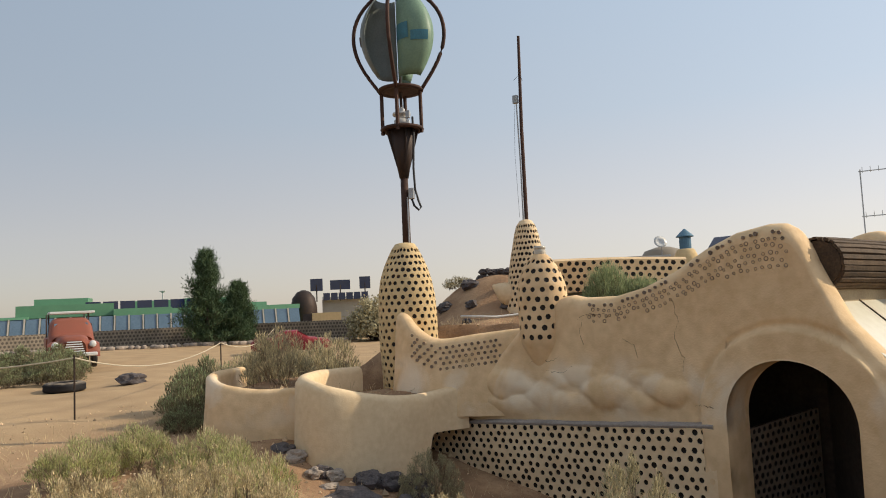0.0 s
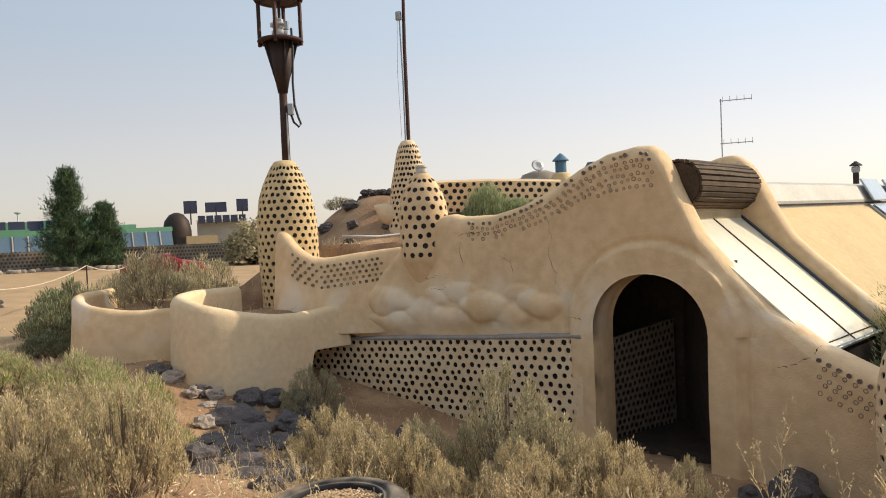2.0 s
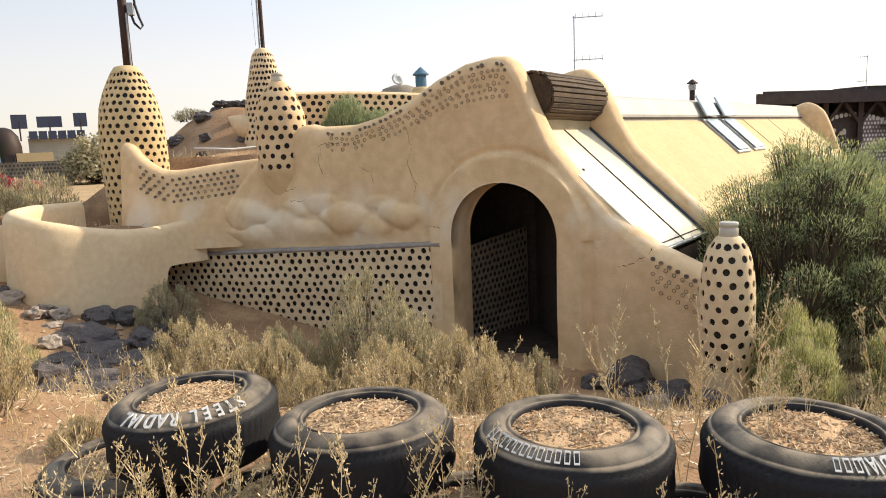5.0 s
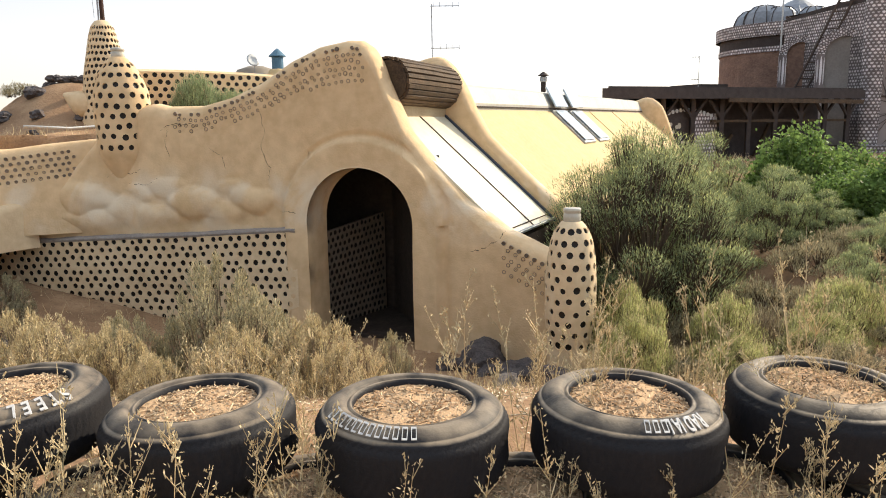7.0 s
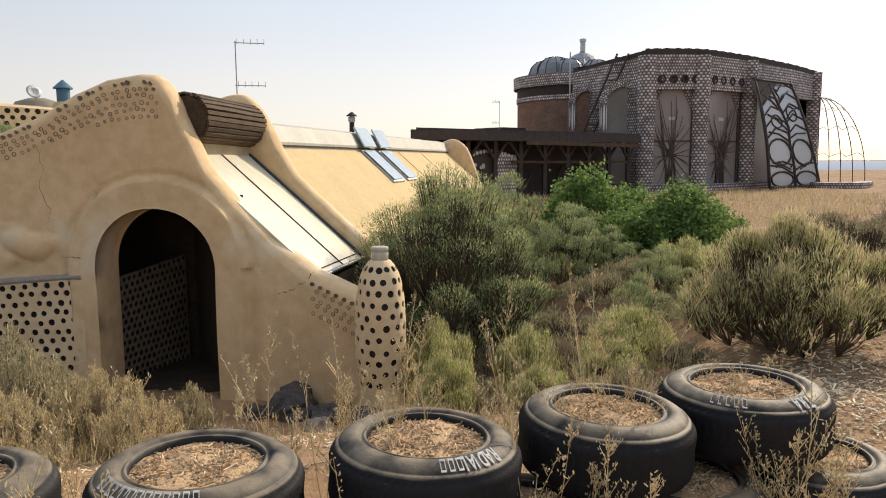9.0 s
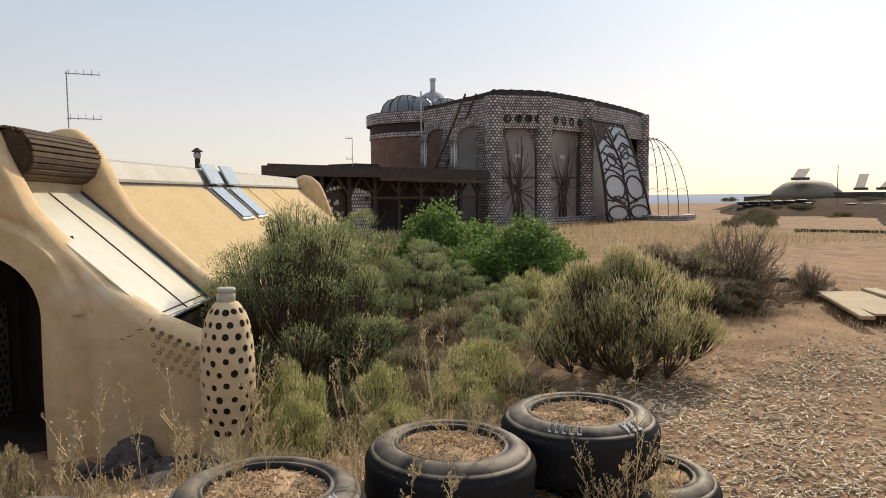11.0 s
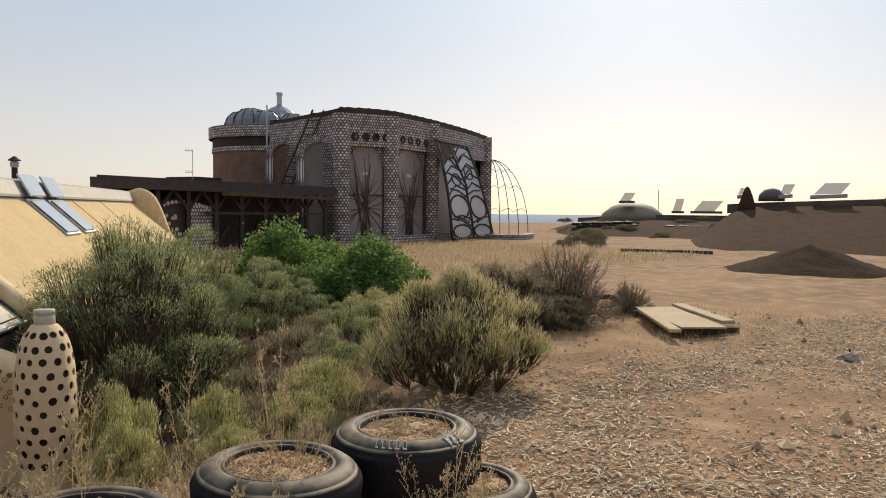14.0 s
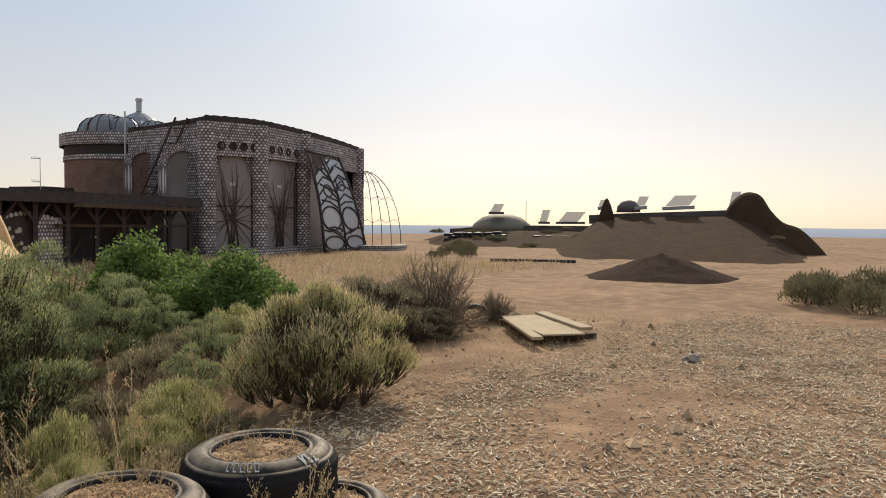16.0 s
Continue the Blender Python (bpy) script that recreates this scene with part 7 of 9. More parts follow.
def bottle_hall():
    h = thing("round_bottle_building", "big round unfinished building of can and bottle masonry", "building")
    corner = hall_at(30.6, 36.3)
    line = smooth_line([corner, hall_at(32.6, 36.55), hall_at(34.6, 37.2), hall_at(36.2, 38.5), hall_at(37.8, 40.2), hall_at(39.4, 42.4), hall_at(40.9, 45.0), hall_at(42.25, 48.5)])
    left = smooth_line([hall_at(25.3, 39.9), hall_at(26.8, 38.6), hall_at(28.8, 37.3), corner], 4)
    far_end = len(line) - 1
    dotted_wall("frieze", line, 4.75, lambda i: 6.35 - 0.25 * (i / far_end) ** 2, CAN_WALL, h)
    dotted_wall("frieze", left, 4.9, lambda i: 6.0 + 0.3 * i / (len(left) - 1), CAN_WALL, h)
    dotted_wall("parapet", line, lambda i: 6.352 - 0.25 * (i / far_end) ** 2, lambda i: 6.62 - 0.25 * (i / far_end) ** 2 + 0.02 * math.sin(i * 2.3), TIMBER, h, "dark tarred roof edge", thick=0.6)
    dotted_wall("parapet", left, lambda i: 6.002 + 0.3 * i / (len(left) - 1), lambda i: 6.12 + 0.45 * i / (len(left) - 1), TIMBER, h, thick=0.6)
    dotted_wall("plinth", [p + (Vector((0, 0, 0)) - p).normalized() * 0.5 for p in line], -0.8, 0.32, CAN_WALL, h, thick=1.0)
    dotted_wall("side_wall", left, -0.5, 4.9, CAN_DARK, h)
    # dark niches under the frieze
    for k in range(1, 12):
        i = 2 + k * 3
        p, q = line[i], line[i + 1]
        n = Vector(((q - p).y, -(q - p).x, 0)).normalized()
        g = Geo()
        g.lathe([(0.2, -0.05), (0.2, 0.03), (0.15, 0.035), (0.13, -0.02)], 14)
        put("niche", g.done("niche"), TIMBER, h, m=Matrix.LocRotScale(p + n * 0.02 + Vector((0, 0, 5.22)), n.to_track_quat('Z', 'Y'), None))

    def at_bearing(deg):
        best = min(range(len(line)), key=lambda i: abs(math.degrees(math.atan2(line[i].x, line[i].y)) - deg - 0.35))
        d = line[min(best + 1, len(line) - 1)] - line[max(best - 1, 0)]
        return line[best], Vector((d.y, -d.x, 0)).normalized(), d.normalized()

    # pillars
    for deg, w in ((30.7, 0.8), (34.6, 0.72), (37.75, 0.62), (41.9, 0.5)):
        p, n, t = at_bearing(deg)
        c = p - n * 0.1
        ring = [c + t * math.cos(a) * w / 2 + n * math.sin(a) * 0.42 for a in np.linspace(math.pi * 1.15, -math.pi * 0.15, 12)]
        g, uv = Geo(), []
        rows = []
        for z, s in ((-0.4, 1.0), (3.6, 1.0), (3.9, 1.1), (4.5, 1.12), (6.3, 1.12)):
            rows.append([c + (q - c) * s + Vector((0, 0, z)) for q in ring])
            uv += [(k * w * 0.14, z) for k in range(12)]
        g.sheet(rows, flip=True)
        put("pillar", g.done("pillar", True, uv), CAN_WALL, h, "pillar of pale cans in dark mortar")
    # window bays between the pillars: glass, dark rooms and branching frames
    for deg0, deg1 in ((31.25, 34.2), (35.0, 37.45)):
        p0, n0, t0 = at_bearing(deg0)
        p1, n1, t1 = at_bearing(deg1)
        t = p1 - p0
        n = Vector((t.y, -t.x, 0)).normalized()
        win = new("window")
        win.parent = h
        o0 = p0 - n * 0.3
        g = Geo()
        g.add([o0 + Vector((0, 0, 0.3)), o0 + t + Vector((0, 0, 0.3)), o0 + t + Vector((0, 0, 4.8)), o0 + Vector((0, 0, 4.8))], [(0, 1, 2, 3)])
        part("pane", g, PANE, win, "violet-grey pane with its reflection painted in")
        rnd = random.Random(int(deg0))
        # arched head in the corners
        for side in (0, 1):
            g, uv = Geo(), []
            rows = []
            for k in range(8):
                u = k / 7 * 0.33
                zz = 4.8 - 1.3 * (1 - u / 0.33) ** 1.6
                uu = u if side == 0 else 1 - u
                b = o0 + n * 0.06 + t * uu
                rows.append([b + Vector((0, 0, zz)), b + Vector((0, 0, 4.82))])
                uv += [(uu * t.length, zz), (uu * t.length, 4.82)]
            g.sheet(rows, flip=side == 1)
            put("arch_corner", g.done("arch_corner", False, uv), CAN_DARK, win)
        for k in range(26):
            a = math.pi * (k + rnd.uniform(-0.3, 0.3)) / 13
            hub = (0.5 + rnd.uniform(-0.04, 0.04), 1.75 + rnd.uniform(-0.15, 0.15))
            reach = rnd.uniform(0.8, 1.35)
            pts = []
            for j in range(5):
                q = j / 4
                uu = hub[0] + math.cos(a) * reach * q / t.length + 0.03 * math.sin(q * 4 + k)
                zz = hub[1] + math.sin(a) * reach * 1.5 * q
                pts.append(o0 + n * 0.05 + t * min(0.97, max(0.03, uu)) + Vector((0, 0, min(4.6, max(0.35, zz)))))
            g = Geo()
            g.tube(pts, [0.026, 0.02, 0.017, 0.013, 0.01], 5)
            part("branch", g, BRANCH, win, smooth=True)
        for k in range(7):
            u, lean, top = rnd.uniform(0.35, 0.65), rnd.uniform(-0.42, 0.42), rnd.uniform(3.0, 4.3)
            pts = [o0 + n * 0.06 + t * min(0.97, max(0.03, u + lean * (j / 5) ** 1.6 + 0.03 * math.sin(j + k))) + Vector((0, 0, 0.3 + top * j / 5)) for j in range(6)]
            g = Geo()
            g.tube(pts, [0.04, 0.034, 0.027, 0.02, 0.015, 0.01], 6)
            part("branch", g, BRANCH, win, smooth=True)
        for uu in (0.015, 0.985):
            g = Geo()
            g.beam(o0 + n * 0.07 + t * uu + Vector((0, 0, 0.3)), o0 + n * 0.07 + t * uu + Vector((0, 0, 4.0)), 0.09, 0.08)
            part("jamb", g, BRANCH, win)
        g = Geo()
        g.beam(o0 + n * 0.04 + Vector((0, 0, 2.35)), o0 + n * 0.04 + t + Vector((0, 0, 2.35)), 0.06, 0.08)
        part("transom", g, BRANCH, win)
        # solid white bar: the brightness of a small opening is its colour
        g = Geo()
        g.beam(o0 + n * 0.02 + t * 0.43 + Vector((0, 0, 3.42)), o0 + n * 0.02 + t * 0.57 + Vector((0, 0, 3.42)), 0.03, 0.16)
        part("vent_light", g, WHITE_METAL, win, "white bar, a small opening's daylight painted on")
    # leaning frame of organic glazing
    a0, a1 = hall_at(38.0, 39.9), hall_at(40.3, 42.9)
    b0, b1 = hall_at(39.35, 38.9), hall_at(42.5, 43.2)
    frame_ = new("organic_window")
    frame_.parent = h

    def skin(u, v, lift=0.0):
        lo, hi = b0.lerp(b1, u), a0.lerp(a1, u)
        p = lo.lerp(hi, v)
        out = Vector((0, 0, 0)) - p
        out.z = 0
        bulge = 0.7 * math.sin(math.pi * v)
        return p + out.normalized() * (bulge + lift) + (b1 - b0).normalized() * 0.35 * math.sin(math.pi * v) + Vector((0, 0, 0.1 + 5.35 * v))

    g = Geo()
    g.sheet([[skin(u, v) for u in np.linspace(0, 1, 9)] for v in np.linspace(0, 0.94, 13)])
    part("pane", g, PANE_BRIGHT, frame_, "milky panes between the ribs", smooth=True)

    def rib(pts, r=0.085):
        r *= 0.72
        g = Geo()
        g.tube([skin(u, v, 0.05) for u, v in pts], r, 6)
        part("rib", g, TIMBER, frame_, smooth=True)

    def loop(cu, cv, ru, rv, r=0.075):
        rib([(cu + ru * math.cos(a), cv + rv * math.sin(a)) for a in np.linspace(0, 2 * math.pi, 15)], r)

    for q in ([(0, v) for v in np.linspace(0, 1, 8)], [(1, v) for v in np.linspace(0, 1, 8)], [(u, 0) for u in np.linspace(0, 1, 6)], [(u, 0.98) for u in np.linspace(0, 1, 5)]):
        rib(q, 0.11)
    rib([(0.5, 0), (0.52, 0.2), (0.5, 0.4), (0.55, 0.55), (0.45, 0.75), (0.35, 0.95)], 0.1)
    loop(0.26, 0.32, 0.24, 0.12), loop(0.76, 0.32, 0.22, 0.12), loop(0.26, 0.07, 0.22, 0.07), loop(0.76, 0.07, 0.22, 0.07)
    for k in range(5):
        v = 0.48 + 0.1 * k
        rib([(0.02, v - 0.04), (0.25, v + 0.06), (0.5, v + 0.02)], 0.06)
        rib([(0.5, v), (0.75, v + 0.10), (0.98, v + 0.05)], 0.06)
    for u0, v0, u1, v1 in ((0.5, 0.12, 0.04, 0.2), (0.5, 0.14, 0.96, 0.22), (0.5, 0.2, 0.1, 0.22), (0.5, 0.42, 0.08, 0.5), (0.5, 0.44, 0.93, 0.5), (0.52, 0.52, 0.12, 0.66), (0.5, 0.6, 0.9, 0.74), (0.46, 0.7, 0.1, 0.84), (0.44, 0.76, 0.84, 0.9)):
        rib([(u0, v0), ((u0 + u1) / 2, (v0 + v1) / 2 + 0.025), (u1, v1)], 0.06)
    g = Geo()
    g.add([skin(u, v, 0.1) for u, v in ((-0.12, 0.98), (0.62, 0.98), (0.3, 0.84), (-0.02, 0.70))] + [skin(u, v, 0.04) for u, v in ((-0.12, 0.98), (0.62, 0.98), (0.3, 0.84), (-0.02, 0.70))], [(0, 1, 2, 3), (7, 6, 5, 4), (0, 4, 5, 1), (1, 5, 6, 2), (2, 6, 7, 3), (3, 7, 4, 0)])
    part("head_panel", g, BRANCH, frame_, "dark board at the head of the frame")
    for k in range(3):
        rib([(0.15 + 0.3 * k, 0.18), (0.22 + 0.3 * k, 0.22), (0.45 + 0.1 * k, 0.16)], 0.05)
    loop(0.3, 0.6, 0.12, 0.06, 0.05), loop(0.72, 0.68, 0.12, 0.07, 0.05), loop(0.4, 0.82, 0.12, 0.07, 0.05)
    # recess and door-high glass beside it
    p0, n0, t0 = at_bearing(38.1)
    p1, n1, t1 = at_bearing(41.7)
    dotted_wall("recess", [p0 - n0 * 0.6, at_bearing(40)[0] - n0 * 0.6, p1 - n1 * 0.6], -0.3, 4.8, PANE, h, thick=0.2)
    # closed inside: back wall, floor and lid
    back = [left[0], hall_at(28, 50), hall_at(34, 54), hall_at(40, 53), line[-1]]
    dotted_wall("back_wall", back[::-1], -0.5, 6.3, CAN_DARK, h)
    # inner wall added behind the glass, its dark colour standing for room shade
    dotted_wall("inner_wall", [p * 1.09 for p in line[2:-2]], 0.0, 6.2, INSIDE_SHADE, h, thick=0.2)
    g = Geo()
    lid = [p + Vector((0, 0, 6.25)) for p in left + line[1:] + back[1:-1][::-1]]
    g.add(lid, [tuple(range(len(lid)))])
    part("roof", g, TIMBER, h)
    # wire cage of a half-built dome
    cage = thing("wire_dome", "half-built dome frame of thin steel rods", "frame")
    foot0, foot1 = hall_at(42.1, 44.5), hall_at(45.3, 44.5)
    for k in range(5):
        w = k / 4
        g = Geo()
        base = hall_at(42.3 + 2.9 * w, 44.5 - 2.5 * math.sin(math.pi * w), 0.3)
        pts = []
        for i in range(11):
            u = i / 10
            top = hall_at(42.15, 45.2, 4.75)
            q = base.lerp(top, 1 - math.cos(u * math.pi / 2))
            q.z = 0.3 + 4.45 * math.sin(u * math.pi / 2)
            pts.append(q)
        g.tube(pts, 0.022, 5)
        part("rod", g, RUST, cage)
    for z in (0.2, 0.42, 0.63, 0.82):
        g = Geo()
        pts = []
        for k in range(9):
            w = k / 8
            base = hall_at(42.3 + 2.9 * w, 44.5 - 2.5 * math.sin(math.pi * w), 0.3)
            top = hall_at(42.15, 45.2, 4.75)
            q = base.lerp(top, 1 - math.cos(z * math.pi / 2))
            q.z = 0.3 + 4.45 * math.sin(z * math.pi / 2) + 0.12 * math.sin(k * 2.1)
            pts.append(q)
        g.tube(pts, 0.014, 4)
        part("rod", g, RUST, cage)
    low = thing("low_tyre_wall", "low round masonry wall at the building's foot", "wall")
    dotted_wall("wall", smooth_line([hall_at(41.6, 42.5), hall_at(43.3, 41.6), hall_at(45.2, 42.3), hall_at(45.7, 44.5)]), -0.6, 0.28, CAN_WALL, low, thick=0.6)
    # round tower with brick waist, glass dome and stack
    tw = thing("round_tower", "round masonry tower with bands of cans under a dome", "tower")
    c = hall_at(26.0, 44.0)
    for nm, r0, z0, z1, mt in (("brick_drum", 3.72, -0.5, 4.72, BRICKY), ("band", 3.78, 4.722, 4.98, CAN_WALL), ("recess_band", 3.74, 4.982, 5.48, TIMBER), ("cornice", 3.95, 5.482, 6.12, CAN_WALL)):
        dotted_wall(nm, [c + Vector((math.cos(a) * r0, math.sin(a) * r0, 0)) for a in np.linspace(math.pi * 0.75, math.pi * 2.3, 44)], z0, z1, mt, tw, thick=0.5)
    g = Geo()
    g.lathe([(3.6, 6.05), (3.5, 6.13), (2.6, 6.15)], 40, (c.x, c.y, 0))
    part("roof", g, TIMBER, tw)
    g = Geo()
    prof = [(2.6, 6.12), (2.5, 6.35), (2.1, 6.62), (1.6, 6.85), (1.15, 7.0), (0.9, 7.12)]
    g.lathe(prof, 16, (c.x, c.y, 0))
    part("dome", g, DULL_METAL, tw, "faceted grey glass dome")
    # bulging glazed lobes round the dome
    for deg, d, r in ((23.95, 42.2, 1.0), (25.0, 41.8, 0.85), (27.0, 42.2, 0.8), (23.3, 44.2, 1.05)):
        p = hall_at(deg, d)
        lobe = [(r, 6.1), (r * 0.98, 6.1 + 0.35 * r), (r * 0.85, 6.1 + 0.68 * r), (r * 0.55, 6.1 + 0.95 * r), (r * 0.12, 6.1 + 1.05 * r)]
        g = Geo()
        g.lathe(lobe, 10, (p.x, p.y, 0))
        lb = part("lobe", g, DULL_METAL, tw, "rounded grey glazed lobe")
        for k in range(10):
            a = 2 * math.pi * k / 10
            g = Geo()
            g.tube([(p.x + (q + 0.015) * math.cos(a), p.y + (q + 0.015) * math.sin(a), z + 0.015) for q, z in lobe], 0.022, 4)
            part("lobe_rib", g, TIMBER, lb)
    for k in range(16):
        a = 2 * math.pi * k / 16
        g = Geo()
        g.tube([(c.x + (r + 0.02) * math.cos(a), c.y + (r + 0.02) * math.sin(a), z + 0.02) for r, z in prof], 0.03, 5)
        part("dome_rib", g, DULL_METAL, tw)
    g = Geo()
    g.lathe([(1.15, 6.98), (0.85, 7.25), (0.5, 7.46), (0.2, 7.58), (0.16, 7.66)], 16, (c.x, c.y, 0))
    part("cap", g, DULL_METAL, tw)
    g = Geo()
    g.lathe([(0.15, 7.6), (0.15, 8.2), (0.19, 8.21), (0.19, 8.36), (0.1, 8.38)], 12, (c.x, c.y, 0))
    part("stack", g, WHITE_METAL, tw)
    # tall arched recesses on the left flank, ladder and drainpipe
    for deg, d, w, zt in ((26.35, 38.75, 1.15, 4.95), (29.0, 36.95, 1.5, 4.95)):
        o = hall_at(deg, d)
        t = Vector((math.cos(radians(30)), -0.35, 0)).normalized()
        n = Vector((t.y, -t.x, 0))
        if n.dot(o) > 0:
            n = -n
        arch = new("arch_recess")
        arch.parent = h
        g = Geo()
        g.add([o + t * x + Vector((0, 0, z)) for x, z in [(-w / 2, 0.3), (w / 2, 0.3)] + [(w / 2 * math.cos(a), zt - w / 2 + w / 2 * math.sin(a)) for a in np.linspace(0, math.pi, 12)]], [tuple(range(14))])
        part("panel", g, INFILL if d < 38 else BRICKY, arch)
        g = Geo()
        ring, uv = [], []
        edge = [(w / 2, 0.3)] + [(w / 2 * math.cos(a), zt - w / 2 + w / 2 * math.sin(a)) for a in np.linspace(0, math.pi, 14)] + [(-w / 2, 0.3)]
        for k, (x, z) in enumerate(edge):
            sx, sz = (x / (w / 2), max(0.0, (z - zt + w / 2) / (w / 2)))
            ring.append([o + n * 0.02 + t * x + Vector((0, 0, z)), o + n * 0.14 + t * x + Vector((0, 0, z)), o + n * 0.14 + t * (x + 0.34 * sx) + Vector((0, 0, z + 0.34 * sz)), o + n * 0.0 + t * (x + 0.34 * sx) + Vector((0, 0, z + 0.34 * sz))])
            run = k * 0.3
            uv += [(0, run), (0.14, run), (0.48, run), (0.6, run)]
        g.sheet(ring)
        put("surround", g.done("surround", False, uv), CAN_WALL, arch)
    lad = thing("wooden_ladder", "wooden ladder leaning on the flank wall", "ladder")
    la, lb = hall_at(25.85, 38.0, 2.4), hall_at(28.55, 36.75, 6.5)
    off = Vector((0.5, -0.18, 0))
    for s in (0, 1):
        g = Geo()
        g.beam(la + off * s, lb + off * s, 0.07, 0.07)
        part("rail", g, BRANCH, lad)
    for k in range(12):
        g = Geo()
        q = la.lerp(lb, (k + 0.5) / 12)
        g.beam(q, q + off, 0.04, 0.05)
        part("rung", g, BRANCH, lad)
    pole = thing("white_conduit", "thin white conduit up the tower wall", "pipe")
    g = Geo()
    q = hall_at(25.1, 39.4)
    g.tube([q + Vector((0, 0, 4.2)), q + Vector((0, 0, 7.0))], 0.04, 6)
    part("tube", g, WHITE_METAL, pole)
    aerial("thin_aerial", *hall_at(19.8, 33)[:2], 2.2, 4.1, "thin aerial above the shed roof", 0.3, 160)
    lowb = thing("low_block", "low grey parapet behind the shed", "building")
    dotted_wall("wall", [hall_at(20.0, 37.5), hall_at(21.8, 38.8)], 0.0, 3.15, TIMBER, lowb, thick=2.0)


bottle_hall()


def timber_shed():
    s = thing("timber_shed", "long dark timber shed with flat roof and braced posts", "shed")
    a, b = bearing(13.1, 25.7), bearing(29.95, 35.0)
    t = (b - a)
    n = Vector((t.y, -t.x, 0)).normalized()
    if n.dot(a) > 0:
        n = -n
    L = t.length
    t.normalize()
    g = Geo()
    lo, hi = 2.28, 2.66
    fa, fb = a + n * 0.5, b + n * 0.5
    ba, bb = a - n * 4.0 + t * 4.5, b - n * 4.0
    g.add([p + Vector((0, 0, z)) for z in (hi - 0.1, hi) for p in (fa, fb, bb, ba)], [(3, 2, 1, 0), (4, 5, 6, 7), (0, 1, 5, 4), (1, 2, 6, 5), (2, 3, 7, 6), (3, 0, 4, 7)])
    part("roof", g, TIMBER, s)
    g = Geo()
    g.beam(fa - t * 0.2 + Vector((0, 0, 2.42)), fb + t * 0.1 + Vector((0, 0, 2.42)), 0.1, 0.34)
    part("fascia", g, TIMBER, s)
    g = Geo()
    g.beam(fa + t * L * 0.42 + n * 0.06 + Vector((0, 0, 2.2)), fb + n * 0.06 + Vector((0, 0, 2.12)), 0.06, 0.16)
    part("batten", g, WOOD_OLD, s)
    for k in range(8):
        p = a + t * (L * (0.22 + 0.11 * k))
        g = Geo()
        g.beam(p + Vector((0, 0, -0.8)), p + Vector((0, 0, 2.4)), 0.16, 0.16)
        part("post", g, TIMBER, s)
        for d in (-1, 1):
            g = Geo()
            g.beam(p + Vector((0, 0, 1.55)), p + t * 0.65 * d + Vector((0, 0, 2.25)), 0.09, 0.1)
            part("brace", g, TIMBER, s)
    dotted_wall("back_wall", [ba, bb], -0.9, 2.6, TIMBER, s, thick=0.3)
    dotted_wall("inner_wall", [a + t * L * 0.36 - n * 1.5, b - n * 1.5], -0.9, 2.4, TIMBER, s, thick=0.15)
    dotted_wall("side_wall", [a + t * 0.5, ba + t * 0.4], -0.9, 2.55, TIMBER, s, thick=0.2)
    for k in range(5):
        g = Geo()
        p = a + t * L * (0.5 + 0.08 * k) - n * (1.2 + 0.4 * (k % 2))
        g.beam(p + Vector((0, 0, -0.6)), p + t * 1.1 + Vector((0, 0, 0.9 + 0.2 * k)), 0.1, 0.1)
        part("loose_board", g, WOOD_OLD, s)
    for k in range(12):
        g = Geo()
        p = a + t * L * (0.36 + 0.05 * k) - n * (2.0 + 0.7 * (k % 3))
        g.beam(p + Vector((0, 0, -0.7)), p + t * (0.5 - 0.25 * (k % 4)) + Vector((0, 0, 1.2 + 0.3 * (k % 3))), 0.12, 0.16)
        part("loose_board", g, WOOD_OLD if k % 2 else TIMBER, s)
    g = Geo()
    g.beam(a + t * L * 0.4 + n * 0.02 + Vector((0, 0, 1.45)), a + t * L * 0.98 + n * 0.02 + Vector((0, 0, 1.4)), 0.08, 0.1)
    part("rail", g, WOOD_OLD, s)
    # bottle screen with an arched row of lights
    scr = thing("bottle_screen", "dark screen pierced by round coloured bottle ends", "screen")
    p0 = a + t * L * 0.2 - n * 0.15
    dotted_wall("panel", [p0, p0 + t * 1.7], -0.6, 1.95, TIMBER, scr, thick=0.2)
    dotted_wall("can_panel", [p0 + t * 1.75 + n * 0.02, p0 + t * 3.0 + n * 0.02], -0.6, 1.75, CAN_WALL, scr, thick=0.2)
    rnd = random.Random(3)
    for k in range(34):
        if k < 16:
            u, z = 0.1 + 2.8 * k / 15, 1.45 + 0.42 * math.sin(math.pi * (0.1 + 0.8 * k / 15))
        else:
            u, z = rnd.uniform(0.1, 1.6), rnd.uniform(0.0, 1.45)
        ob = put("bottle_end", END_DARK, None, scr, m=Matrix.LocRotScale(p0 + t * u + n * 0.03 + Vector((0, 0, z)), n.to_track_quat('Z', 'Y'), Vector((1.6, 1.6, 1))))
        ob.material_slots[0].link = 'OBJECT'
        ob.material_slots[0].material = WHITE_METAL if k < 16 else PALE_GLASS


timber_shed()


